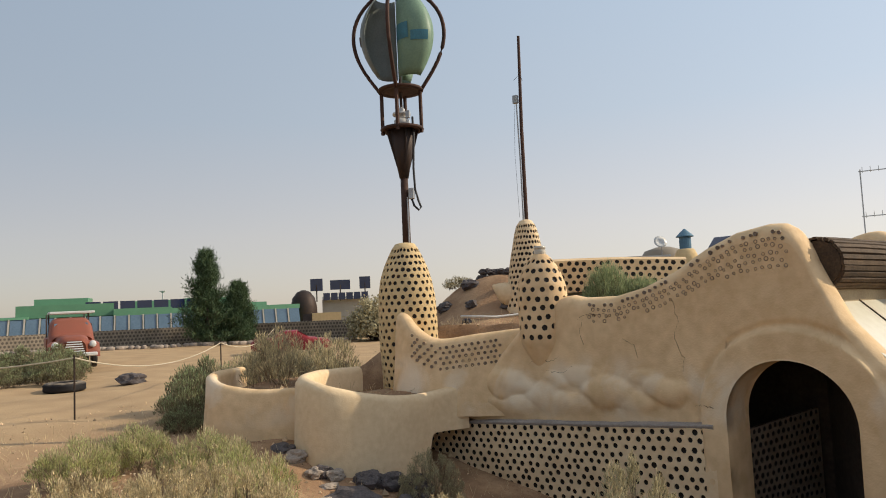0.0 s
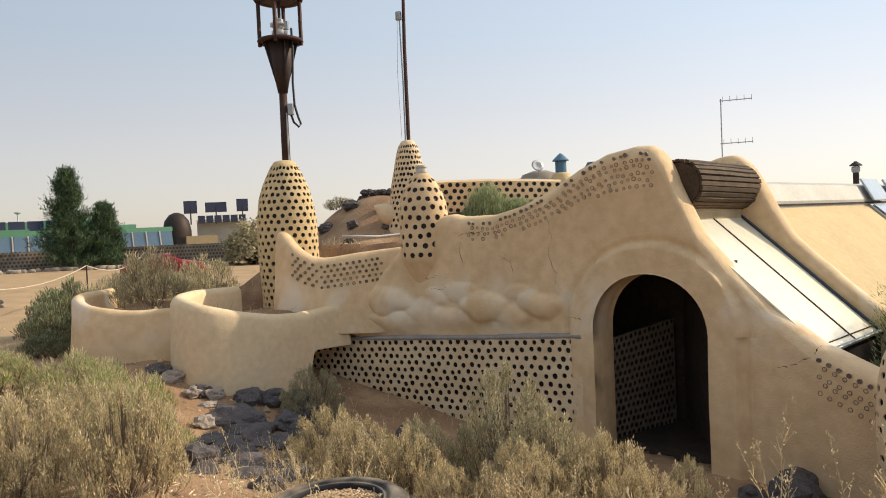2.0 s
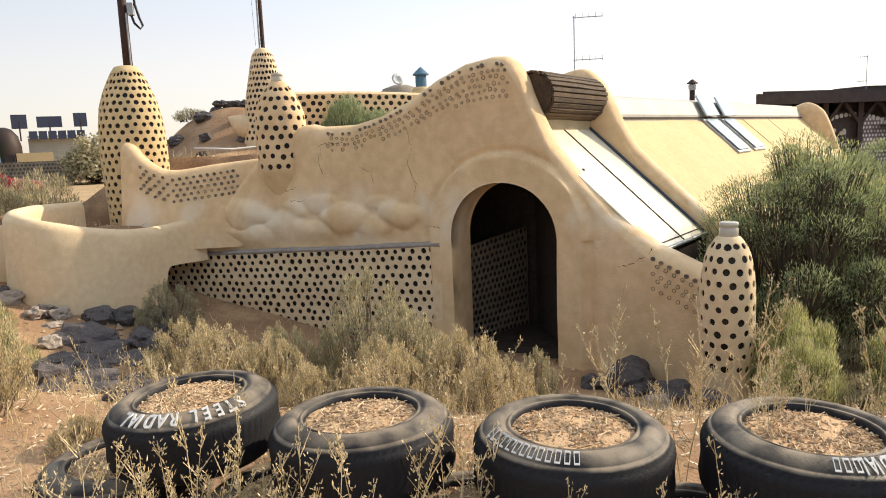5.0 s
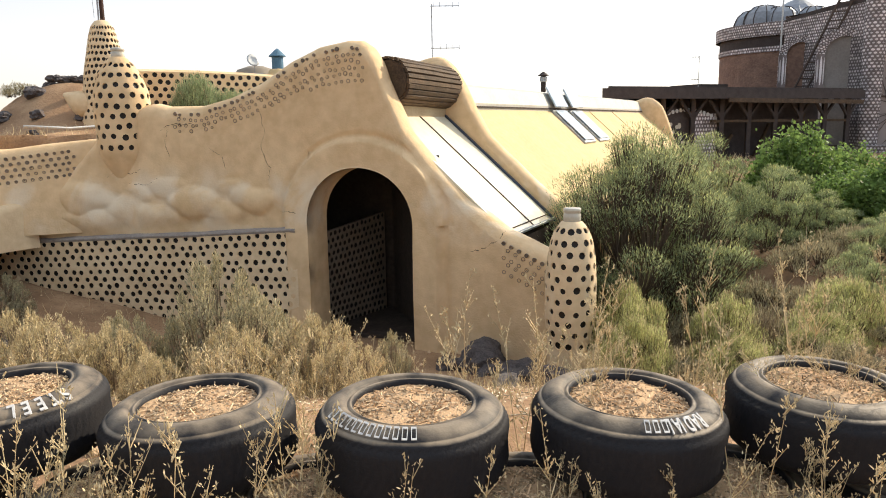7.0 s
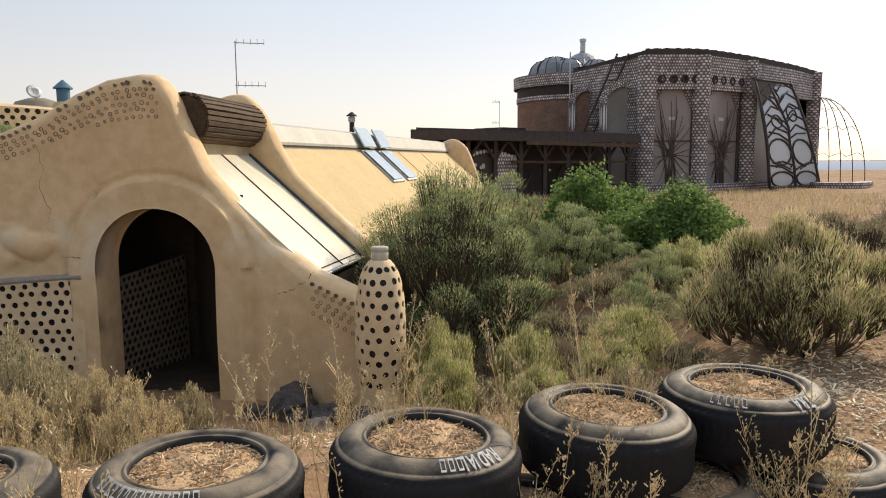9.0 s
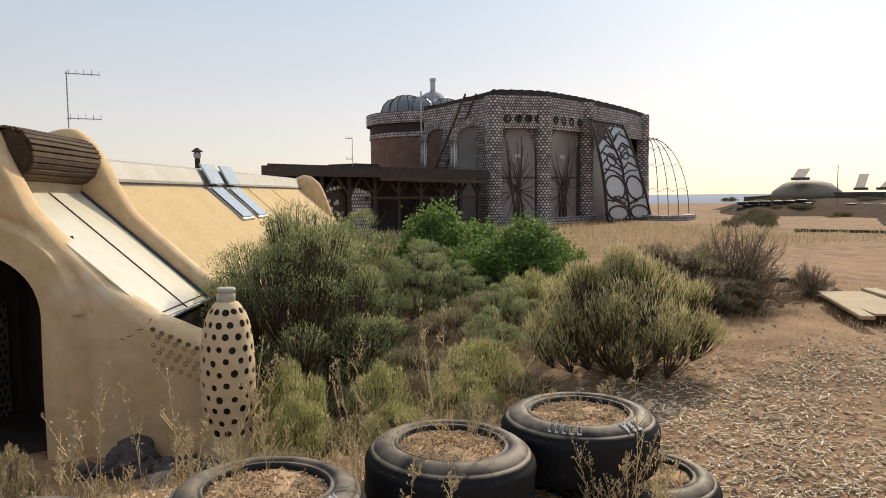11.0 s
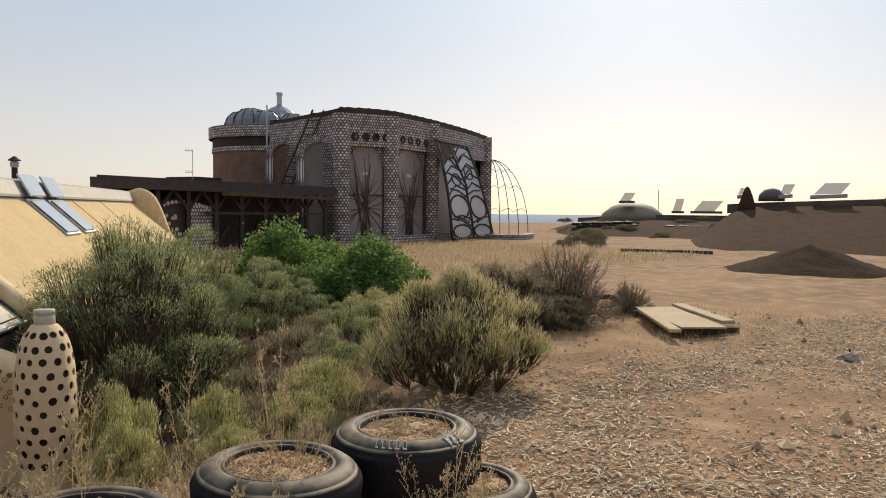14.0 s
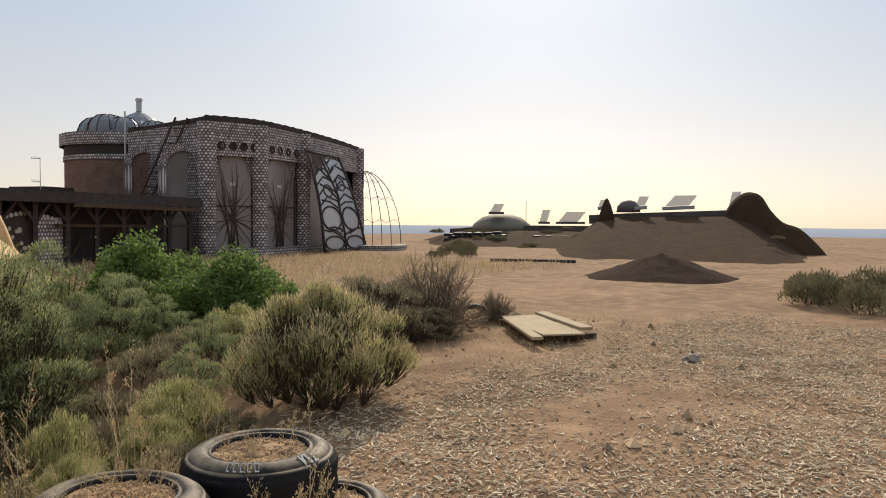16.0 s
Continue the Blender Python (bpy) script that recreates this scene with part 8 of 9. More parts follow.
# ---------------------------------------------------------------- clearing on the sunny side
def boards():
    z = height(9.3, 5.8) + 0.02
    rnd = random.Random(2)
    # frame of boards lying flat: corners follow the ground
    lay = [((9.5, 6.65), (8.28, 5.25), 0.16, 0.14, "pale weathered plank lying on the ground"), ((10.35, 6.6), (9.42, 5.18), 0.2, 0.16, "pale weathered plank lying on the ground"), ((10.2, 7.35), (8.95, 7.1), 0.1, 0.1, "thin grey plank lying on the ground")]
    for (ax, ay), (bx, by), w, zz, lb in lay:
        t = thing("plank", lb, "plank", group="discarded planks")
        g = Geo()
        g.beam((ax, ay, z + zz), (bx, by, z + zz - 0.02), w, 0.045, bev=0.008)
        part("board", g, WOOD_PALE, t)
    t = thing("plywood_sheet", "sun-bleached plywood sheet lying on blocks", "board")
    g = Geo()
    A, B = Vector((9.95, 6.75, z + 0.13)), Vector((8.86, 5.2, z + 0.11))
    g.beam(A, B, 0.62, 0.025, bev=0.004)
    part("sheet", g, WOOD_PALE, t)
    for u in (0.1, 0.9):
        g = Geo()
        p = A.lerp(B, u)
        sd = Vector((0.82, -0.57, 0))
        g.beam(p - sd * 0.4 + Vector((0, 0, -0.07)), p + sd * 0.55 + Vector((0, 0, -0.07)), 0.09, 0.1)
        part("bearer", g, WOOD_OLD, t)
    hose = thing("black_hose", "loop of old dark hose by the planks", "hose")
    g = Geo()
    c = Vector((9.6, 7.45, 0))
    pts = []
    for k in range(20):
        a = math.pi * k / 19
        pts.append((c.x - 0.4 * math.cos(a) * 0.6, c.y + 0.3 * math.cos(a) * 0.6, height(9.6, 7.4) + 0.03 + 0.24 * math.sin(a)))
    pts.append((10.6, 7.2, height(10.6, 7.2) + 0.03))
    g.tube(pts, 0.045, 8)
    part("tube", g, RUBBER, hose, smooth=True)
    k = thing("marker_stone", "pale stone with a small stake in the clearing", "stone")
    put("stone", stones[1][0].copy(), ROCK_PALE, k, m=pose(8.75, 3.35, height(8.75, 3.35) + 0.03) @ Matrix.Diagonal((0.16, 0.12, 0.1, 1)))
    g = Geo()
    g.tube([(8.78, 3.35, 0.05), (8.78, 3.35, 0.15)], 0.012, 5)
    part("stake", g, DARK_STEEL, k)
    p = thing("curb_beam", "long dark timber beam edging the clearing", "beam")
    a, b = bearing(52.7, 31.2), bearing(59.3, 30.6)
    g = Geo()
    g.beam((a.x, a.y, height(a.x, a.y) + 0.05), (b.x, b.y, height(b.x, b.y) + 0.05), 0.2, 0.16, bev=0.02)
    part("beam", g, TIMBER, p)


boards()


def dirt_heap():
    g = Geo()
    c = bearing(65.8, 23.5)
    rows = []
    for i in range(14):
        r = 2.1 * i / 13
        row = []
        for k in range(36):
            a = 2 * math.pi * k / 36
            x, y = c.x + r * 1.2 * math.cos(a), c.y + r * 1.2 * math.sin(a)
            hgt = 0.85 * (1 - r / 2.1) ** 1.1 + 0.12 * noise.noise(Vector((x * 1.5, y * 1.5, 0))) * (1 - r / 2.1) + 0.05 * noise.noise(Vector((x * 5, y * 5, 2)))
            row.append((x, y, height(x, y) * 0.3 + hgt - 0.06))
        rows.append(row)
    g.sheet(rows, wrap=True)
    put("soil_mound", g.done("soil_mound"), DARK_SOIL, label="low heap of dark loose soil in the clearing", category="heap")


dirt_heap()


def berm_houses():
    """Earth-sheltered houses on the far side of the clearing."""
    h = thing("berm_house", "earth-bermed house with dark parapet and rounded end wall", "house")
    line = smooth_line([bearing(57.6, 46.5), bearing(59.2, 45.2), bearing(61, 45.0), bearing(63, 45.0), bearing(66, 45.0), bearing(69.2, 44.6), bearing(72.6, 44.0), bearing(75.5, 44.0)])
    l_far = smooth_line([bearing(48.0, 60.0), bearing(52, 60.0), bearing(55, 59), bearing(60.0, 57)])
    g = Geo()
    rows = []
    for i, p in enumerate(line):
        u = i / (len(line) - 1)
        out = -Vector((p.x, p.y, 0)).normalized()
        fl = smooth01(u / 0.34) ** 0.8 * smooth01((1.0 - u) / 0.25)
        top = (1.9 + 0.3 * u) * fl
        rows.append([p + out * 12.5 + Vector((0, 0, -0.4 + 0.1 * noise.noise(p))), p + out * 8.5 + Vector((0, 0, 0.45 * fl + 0.16 * noise.noise(p * 0.9))), p + out * 5.0 + Vector((0, 0, 1.15 * fl + 0.15 * noise.noise(p * 0.6))), p + out * 2.0 + Vector((0, 0, 1.72 * fl + 0.08 * noise.noise(p * 1.3))), p + out * 0.3 + Vector((0, 0, top - 0.02)), p - out * 1.0 + Vector((0, 0, top - 0.05)), p - out * 8 + Vector((0, 0, -0.8))])
    g.sheet(rows, flip=False)
    part("earth_bank", g, DIRTWALL, h, "eroded bare earth bank", smooth=True)
    rnd = random.Random(17)
    for k in range(7):
        p = line[rnd.randrange(4, len(line) - 3)]
        out = -Vector((p.x, p.y, 0)).normalized()
        d = rnd.uniform(0.6, 11.5)
        s_ = rnd.uniform(0.2, 0.4)
        copy_thing(FAR_SAGE, Matrix.Identity(4)).matrix_basis = pose(p.x + out.x * d, p.y + out.y * d, float(np.interp(d, (0, 2, 5, 8.5, 12.5), (1.9, 1.55, 0.9, 0.25, -0.45))), 0, 0, k * 40) @ Matrix.Diagonal((s_ * 1.3, s_ * 1.3, s_ * 0.75, 1))
    for k in range(15):
        p = l_far[rnd.randrange(len(l_far))]
        out = -Vector((p.x, p.y, 0)).normalized()
        d = rnd.uniform(2.0, 12.0)
        s_ = rnd.uniform(0.35, 0.8)
        copy_thing(FAR_SAGE, Matrix.Identity(4)).matrix_basis = pose(p.x + out.x * d, p.y + out.y * d, float(np.interp(d, (1.5, 4, 7, 10, 13), (0.9, 0.7, 0.4, -0.02, -0.35))), 0, 0, k * 40) @ Matrix.Diagonal((s_ * 1.3, s_ * 1.3, s_ * 0.8, 1))
    dotted_wall("parapet", [p for p in line if 60.0 < math.degrees(math.atan2(p.x, p.y)) < 71.0], lambda i: 1.6, lambda i: 2.12 + 0.01 * i, HOUSE_GREY, h, "grey plastered parapet", thick=0.5)
    g = Geo()
    prof = [(bearing(69.9, 44.2), 2.4), (bearing(70.5, 44.1), 3.05), (bearing(71.3, 44.0), 3.4), (bearing(72.2, 44.0), 3.2), (bearing(72.9, 44.0), 2.4), (bearing(73.7, 44.0), 1.75), (bearing(74.8, 44.0), 1.4), (bearing(76.0, 44.0), 0.5), (bearing(77.0, 44), -0.5)]
    rows = []
    fine_p = smooth_line([Vector((p.x, p.y, z)) for p, z in prof], 6)
    for p in fine_p:
        out = -Vector((p.x, p.y, 0)).normalized()
        b = Vector((p.x, p.y, 0))
        rows.append([b + out * 1.6 + Vector((0, 0, -0.6)), b + out * 0.8 + Vector((0, 0, (p.z - 0.6) * 0.55)), b + out * 0.35 + Vector((0, 0, p.z - 0.3)), b + Vector((0, 0, p.z)), b - out * 0.5 + Vector((0, 0, p.z - 0.25)), b - out * 0.8 + Vector((0, 0, -0.6))])
    g.sheet(rows)
    part("end_wall", g, DIRTWALL, h, "rounded plaster end wall", smooth=True)
    # hooded skylights, tilted panels and small humps
    for deg, w, hh, mt in ((66.6, 1.5, 0.55, PANE_BRIGHT), (63.9, 0.6, 0.5, PANE_BRIGHT), (70.4, 0.5, 0.75, PANE_BRIGHT), (61.0, 0.35, 0.3, PANE_BRIGHT)):
        p = bearing(deg, 45.2)
        t = Vector((math.cos(radians(deg)), -math.sin(radians(deg)), 0))
        sk = new("skylight")
        sk.parent = h
        g = Geo()
        g.beam(p - t * w * 0.6 + Vector((0, 0, 2.52)), p + t * w * 0.6 + Vector((0, 0, 2.6)), 0.7, 0.2, bev=0.02)
        part("curb", g, GALV, sk)
        g = Geo()
        q0, q1 = p - t * w * 0.5 + Vector((0, 0, 2.66)), p + t * w * 0.62 + Vector((0, 0, 2.74 + hh))
        g.add([q0, q0 + t * w * 0.9 + Vector((0, 0, 0.05)), q1 + t * 0.1, q1 - t * w * 0.75, q0 - Vector((0, 0, 0.05)), q1 - t * w * 0.75 - Vector((0, 0, 0.05))], [(0, 1, 2, 3), (0, 3, 5, 4)])
        part("lid", g, mt, sk, "pale tilted skylight lid")
    for deg, r_, z in ((63.0, 0.7, 2.3),):
        p = bearing(deg, 45.5)
        g = Geo()
        g.lathe([(r_, 0), (r_ * 0.95, r_ * 0.5), (r_ * 0.6, r_ * 0.9), (r_ * 0.2, r_ * 1.05)], 18, (p.x, p.y, z))
        part("dome", g, CAN_DARK, h, smooth=True)
    p = bearing(61.4, 44.2)
    g = Geo()
    g.lathe([(0.55, 1.5), (0.4, 2.2), (0.25, 2.7), (0.12, 3.0), (0.03, 3.1)], 14, (p.x, p.y, 0))
    part("cone", g, DIRTWALL, h, smooth=True)
    # second house further off
    h2 = thing("far_berm_house", "distant bermed house with green roof edge and skylights", "house")
    l2 = smooth_line([bearing(49.3, 60.0), bearing(52, 60.0), bearing(55, 59), bearing(60.0, 57)])
    dotted_wall("parapet", l2, lambda i: 0.7, lambda i: 1.1 + 0.3 * smooth01(i / len(l2) * 2), HOUSE_GREY, h2, thick=3.0)
    g = Geo()
    rows = []
    for p in smooth_line([bearing(44.5, 63), bearing(47, 61.5), bearing(49.3, 60.0), bearing(52, 60.0), bearing(55, 59), bearing(60.0, 57), bearing(62.5, 56)]):
        out = -Vector((p.x, p.y, 0)).normalized()
        f = smooth01((math.degrees(math.atan2(p.x, p.y)) - 44.5) / 6.5)
        rows.append([p + out * d + Vector((0, 0, (z + w * noise.noise(p * 0.5 + Vector((d, 0, 0)))) * f - 0.45 * (1 - f))) for d, z, w in ((13, -0.3, 0.1), (10, 0.05, 0.15), (7, 0.5, 0.2), (4, 0.8, 0.15), (1.5, 0.98, 0.05), (-1, 1.0, 0.0), (-8, -1.5, 0.0))])
    g.sheet(rows)
    part("earth_bank", g, DIRTWALL, h2, smooth=True)
    p = bearing(53.3, 60.5)
    g = Geo()
    g.lathe([(2.6, 0.9), (2.3, 1.5), (1.6, 2.05), (0.8, 2.3), (0.2, 2.35)], 20, (p.x, p.y, 0))
    part("mound_roof", g, CAN_FAR, h2, smooth=True)
    for deg, w, hh in ((52.9, 0.8, 0.6), (56.6, 0.6, 0.9), (58.6, 1.5, 0.75)):
        p = bearing(deg, 58.5)
        t = Vector((math.cos(radians(deg)), -math.sin(radians(deg)), 0))
        g = Geo()
        q = p + Vector((0, 0, 1.75 if deg > 54 else 2.5))
        g.add([q - t * w * 0.6, q + t * w * 0.4, q + t * w * 0.8 + Vector((0, 0, hh)), q - t * w * 0.2 + Vector((0, 0, hh)), q - t * w * 0.6 - Vector((0, 0, 0.06)), q + t * w * 0.4 - Vector((0, 0, 0.06))], [(0, 1, 2, 3), (0, 1, 5, 4)])
        part("skylight_lid", g, PANE_BRIGHT, h2, "pale tilted skylight lid")
        g = Geo()
        g.beam(q - t * w * 0.75 + Vector((0, 0, -0.12)), q + t * w * 0.75 + Vector((0, 0, -0.12)), 1.0, 0.18)
        part("curb", g, HOUSE_GREY, h2)
    pole_ = bearing(55.2, 58)
    g = Geo()
    g.tube([pole_ + Vector((0, 0, 1.3)), pole_ + Vector((0, 0, 3.3))], 0.03, 5)
    part("pole", g, GALV, h2)
    # walls of stacked tyres below it
    tw = thing("tyre_retaining_wall", "retaining wall of stacked dark tyres in the bank", "wall")
    rnd = random.Random(6)
    g0 = Geo()
    g0.lathe([(0.30, -0.1), (0.36, -0.06), (0.36, 0.06), (0.30, 0.1), (0.2, 0.06), (0.2, -0.06)], 12, close=True)
    tm = g0.done("tyre")
    tm.materials.append(RUBBER)
    for (d0, d1, dist, rows_) in ((49.2, 53.8, 53.5, 5), (55.6, 58.6, 52.5, 4)):
        n = int(radians(d1 - d0) * dist / 0.7)
        dotted_wall("earth_core", [bearing(d0 + (d1 - d0) * k / 6, dist + 0.75) for k in range(7)], -1.2, 0.19 * rows_ - 0.15, DIRTWALL, tw, "dark earth packed behind the tyres", thick=1.0)
        for j in range(rows_):
            for i in range(n):
                u = (i + 0.5 * (j % 2)) / n
                p = bearing(d0 + (d1 - d0) * u, dist + rnd.uniform(-0.08, 0.08) + 0.12 * j)
                put("tyre", tm, None, tw, m=pose(p.x, p.y, height(p.x, p.y) - 0.1 + 0.19 * j + rnd.uniform(-0.02, 0.02)))


berm_houses()


# ---------------------------------------------------------------- the sandy yard on the other side
def old_truck():
    fwd = Vector((0.86, -0.5, 0)).normalized()
    ang = math.degrees(math.atan2(fwd.y, fwd.x))
    t = thing("vintage_truck", "faded red vintage truck parked in the yard", "truck", pose(-26.2, 17.6, 0.2, 0, 0, ang) @ Matrix.Diagonal((0.92, 0.92, 0.97, 1)))

    def loft(name, secs, material, label=""):
        """Rounded sections along x: (x, half width, z low, z high, roundness)."""
        g = Geo()
        rows = []
        for x, w, z0, z1, r in secs:
            row = []
            for k in range(17):
                a = math.pi * k / 16
                cx, cz = math.cos(a), math.sin(a)
                row.append((x, w * math.copysign(abs(cx) ** r, cx), z0 + (z1 - z0) * abs(cz) ** r))
            rows.append(row)
        g.sheet(rows)
        g.f += [tuple(range(17)), tuple(range(len(g.v) - 1, len(g.v) - 18, -1))]
        return part(name, g, material, t, label, smooth=True)

    loft("hood", [(2.15, 0.42, 0.5, 1.0, 0.5), (2.05, 0.52, 0.5, 1.12, 0.5), (1.6, 0.58, 0.5, 1.2, 0.5), (0.85, 0.66, 0.5, 1.25, 0.5)], TRUCK_RED, "rounded faded red hood")
    loft("cab", [(0.95, 0.78, 0.4, 1.15, 0.35), (0.8, 0.84, 0.4, 1.3, 0.35), (0.45, 0.82, 0.4, 1.78, 0.35), (-0.2, 0.82, 0.4, 1.88, 0.35), (-0.7, 0.8, 0.4, 1.75, 0.35)], TRUCK_RED)
    for s in (-1, 1):
        g = Geo()
        g.add([(0.70, s * 0.03, 1.27), (0.70, s * 0.66, 1.27), (0.50, s * 0.6, 1.66), (0.50, s * 0.03, 1.66)], [(0, 1, 2, 3)])
        g.v = [(x + 0.03, y, z) for x, y, z in g.v]
        part("windscreen", g, WINDOW, t)
        g = Geo()
        g.add([(0.35, s * 0.835, 1.2), (-0.35, s * 0.835, 1.2), (-0.3, s * 0.79, 1.62), (0.2, s * 0.79, 1.62)], [(0, 1, 2, 3)])
        part("side_window", g, WINDOW, t)
        g = Geo()
        rows = []
        for k in range(11):
            a = math.pi * k / 10
            rows.append([(1.55 + 0.55 * math.cos(a), s * 0.5, 0.45 + 0.55 * math.sin(a)), (1.55 + 0.58 * math.cos(a), s * 0.75, 0.42 + 0.58 * math.sin(a)), (1.55 + 0.55 * math.cos(a), s * 0.92, 0.38 + 0.52 * math.sin(a))])
        g.sheet(rows, flip=s < 0)
        part("fender", g, TRUCK_RED, t, smooth=True)
        g = Geo()
        g.lathe([(0.12, -0.06), (0.13, 0.0), (0.1, 0.05), (0.02, 0.06)], 14)
        hd = part("headlight", g, WHITE_METAL, t, "round glass headlight", smooth=True)
        hd.matrix_basis = pose(2.08, s * 0.66, 0.86, 0, 90, 0)
        for x in (1.55, -1.9):
            g = Geo()
            g.lathe([(0.2, -0.1), (0.36, -0.1), (0.38, -0.05), (0.38, 0.05), (0.36, 0.1), (0.2, 0.1)], 20, close=True)
            wh = part("wheel", g, RUBBER, t)
            wh.matrix_basis = pose(x, s * 0.74, 0.36, 90, 0, 0)
            g = Geo()
            g.lathe([(0.2, -0.05), (0.2, 0.03), (0.08, 0.06), (0.02, 0.05)], 14)
            rim = part("rim", g, RUST, wh)
    g = Geo()
    for k in range(5):
        g.box((2.17, 0, 0.62 + 0.085 * k), (0.05, 0.72 - 0.05 * k, 0.045), bev=0.01)
    part("grille", g, WHITE_METAL, t, "pale horizontal grille bars")
    g = Geo()
    g.box((2.32, 0, 0.5), (0.1, 1.6, 0.14), bev=0.03)
    part("bumper", g, WHITE_METAL, t)
    g = Geo()
    g.box((-1.9, 0, 0.85), (2.3, 1.7, 0.5), bev=0.03)
    part("bed", g, TRUCK_RED, t)
    g = Geo()
    for x in (-0.85, -2.9):
        for y in (-0.75, 0.75):
            g.beam((x, y, 1.0), (x, y, 2.05), 0.06, 0.06)
    part("rack_post", g, TIMBER, t)
    g = Geo()
    g.box((-1.3, 0.1, 2.08), (2.0, 1.7, 0.1), bev=0.02)
    part("rack_load", g, WHITE_METAL, t, "pale sheets on the roof rack")


old_truck()


def red_car():
    t = thing("red_car", "red sports car partly hidden behind brush", "car", pose(-22.6, 26.0, height(-22.6, 26.0) - 0.05, 0, 0, 42) @ Matrix.Diagonal((0.85, 0.85, 0.95, 1)))
    g = Geo()
    rows = []
    for x, z0, z1, w in ((-2.1, 0.35, 0.65, 0.7), (-1.9, 0.25, 0.8, 0.82), (-1.0, 0.2, 0.85, 0.86), (-0.5, 0.2, 1.15, 0.7), (0.3, 0.2, 1.15, 0.7), (0.9, 0.2, 0.82, 0.86), (1.9, 0.25, 0.68, 0.82), (2.1, 0.35, 0.5, 0.7)):
        rows.append([(x, w * math.copysign(abs(math.cos(a)) ** 0.4, math.cos(a)), z0 + (z1 - z0) * abs(math.sin(a)) ** 0.45) for a in np.linspace(0, math.pi, 15)])
    g.sheet(rows)
    part("body", g, CAR_RED, t, smooth=True)
    g = Geo()
    g.add([(0.85, -0.6, 0.86), (0.85, 0.6, 0.86), (0.35, 0.55, 1.14), (0.35, -0.55, 1.14)], [(0, 1, 2, 3)])
    part("windscreen", g, WINDOW, t)
    for x in (-1.3, 1.3):
        for s in (-1, 1):
            g = Geo()
            g.lathe([(0.18, -0.09), (0.3, -0.09), (0.32, 0), (0.3, 0.09), (0.18, 0.09)], 16, close=True)
            w = part("wheel", g, RUBBER, t)
            w.matrix_basis = pose(x, s * 0.75, 0.31, 90, 0, 0)


red_car()


def rope_fence():
    f = thing("rope_fence", "sagging pale rope strung between thin steel posts", "fence")
    posts = [(-13.0, 8.83, 1.2), (-17.5, 7.0, 1.2), (-15.2, 14.6, 1.15), (-20.0, 22.0, 1.3)]
    tops = []
    for x, y, hh in posts:
        z = height(x, y)
        g = Geo()
        g.tube([(x, y, z - 0.05), (x, y, z + hh)], 0.018, 6)
        part("post", g, DARK_STEEL, f)
        tops.append(Vector((x, y, z + hh - 0.05)))
    for a, b, sag in ((0, 1, 0.15), (0, 2, 0.35), (2, 3, 0.35)):
        g = Geo()
        pts = []
        for k in range(15):
            u = k / 14
            p = tops[a].lerp(tops[b], u)
            p.z -= sag * 4 * u * (1 - u)
            pts.append(p)
        g.tube(pts, 0.014, 5)
        part("rope", g, ROPE, f)
    tyre(-19.0, 12.6, height(-19, 12.6), 20, "old tyre lying flat in the sandy yard", filled=False, scale=1.5)
    me = stones[2][0].copy()
    put("rock", me, ROCK, label="dark boulder lying in the sandy yard", m=pose(-18.2, 14.1, height(-18.2, 14.1) + 0.1, 0, 0, 40) @ Matrix.Diagonal((0.4, 0.32, 0.3, 1)), category="rock")


rope_fence()


def conifer(x, y, H, R, seed, label):
    rng = np.random.default_rng(seed)
    z = height(x, y)
    t = thing("conifer", label, "tree", pose(x, y, z))
    g = Geo()
    g.tube([(0, 0, -0.1), (0.03, 0.02, H * 0.5), (0, 0, H * 0.97)], [0.16, 0.1, 0.02], 8)
    part("trunk", g, BARK, t)
    n = 300
    u = rng.uniform(0.04, 1, n) ** 0.85
    a = rng.uniform(0, 6.28, n)
    r = R * (1 - u) ** 0.62 * (0.75 + 0.3 * np.sin(a * 3 + u * 11)) * rng.uniform(0.6, 1.1, n) + 0.08
    tip = np.stack([r * np.cos(a), r * np.sin(a), u * H + 0.1 * r], -1)
    base = np.stack([0 * u, 0 * u, u * H - 0.25 * r], -1)
    put("limbwork", stems_mesh("limbwork", np.stack([base, base * 0.5 + tip * 0.5 - [0, 0, 0.05], tip], 1), 0.025, 0.008, BARK), None, t, kind="stuff")
    per = 85
    v = rng.uniform(0.3, 1.05, (n, per))[..., None]
    s = base[:, None] * (1 - v) + tip[:, None] * v + rng.normal(size=(n, per, 3)) * 0.14
    d = rng.normal(size=s.shape) * 0.6 + [0, 0, 0.7] + (tip - base)[:, None] * 0.3
    d /= np.linalg.norm(d, axis=2, keepdims=True)
    b = s.reshape(-1, 3)
    e = b + d.reshape(-1, 3) * rng.uniform(0.12, 0.3, (len(b), 1))
    put("crown", blades_mesh("crown", b, e, rng.uniform(0.022, 0.045, len(b)), e * 0, rng, LEAF_JUNIPER), None, t)


conifer(-32.9, 30.6, 5.3, 1.95, 1, "dark green conifer in front of the far house")
conifer(-31.9, 32.1, 3.4, 1.25, 2, "smaller dark conifer beside the taller one")


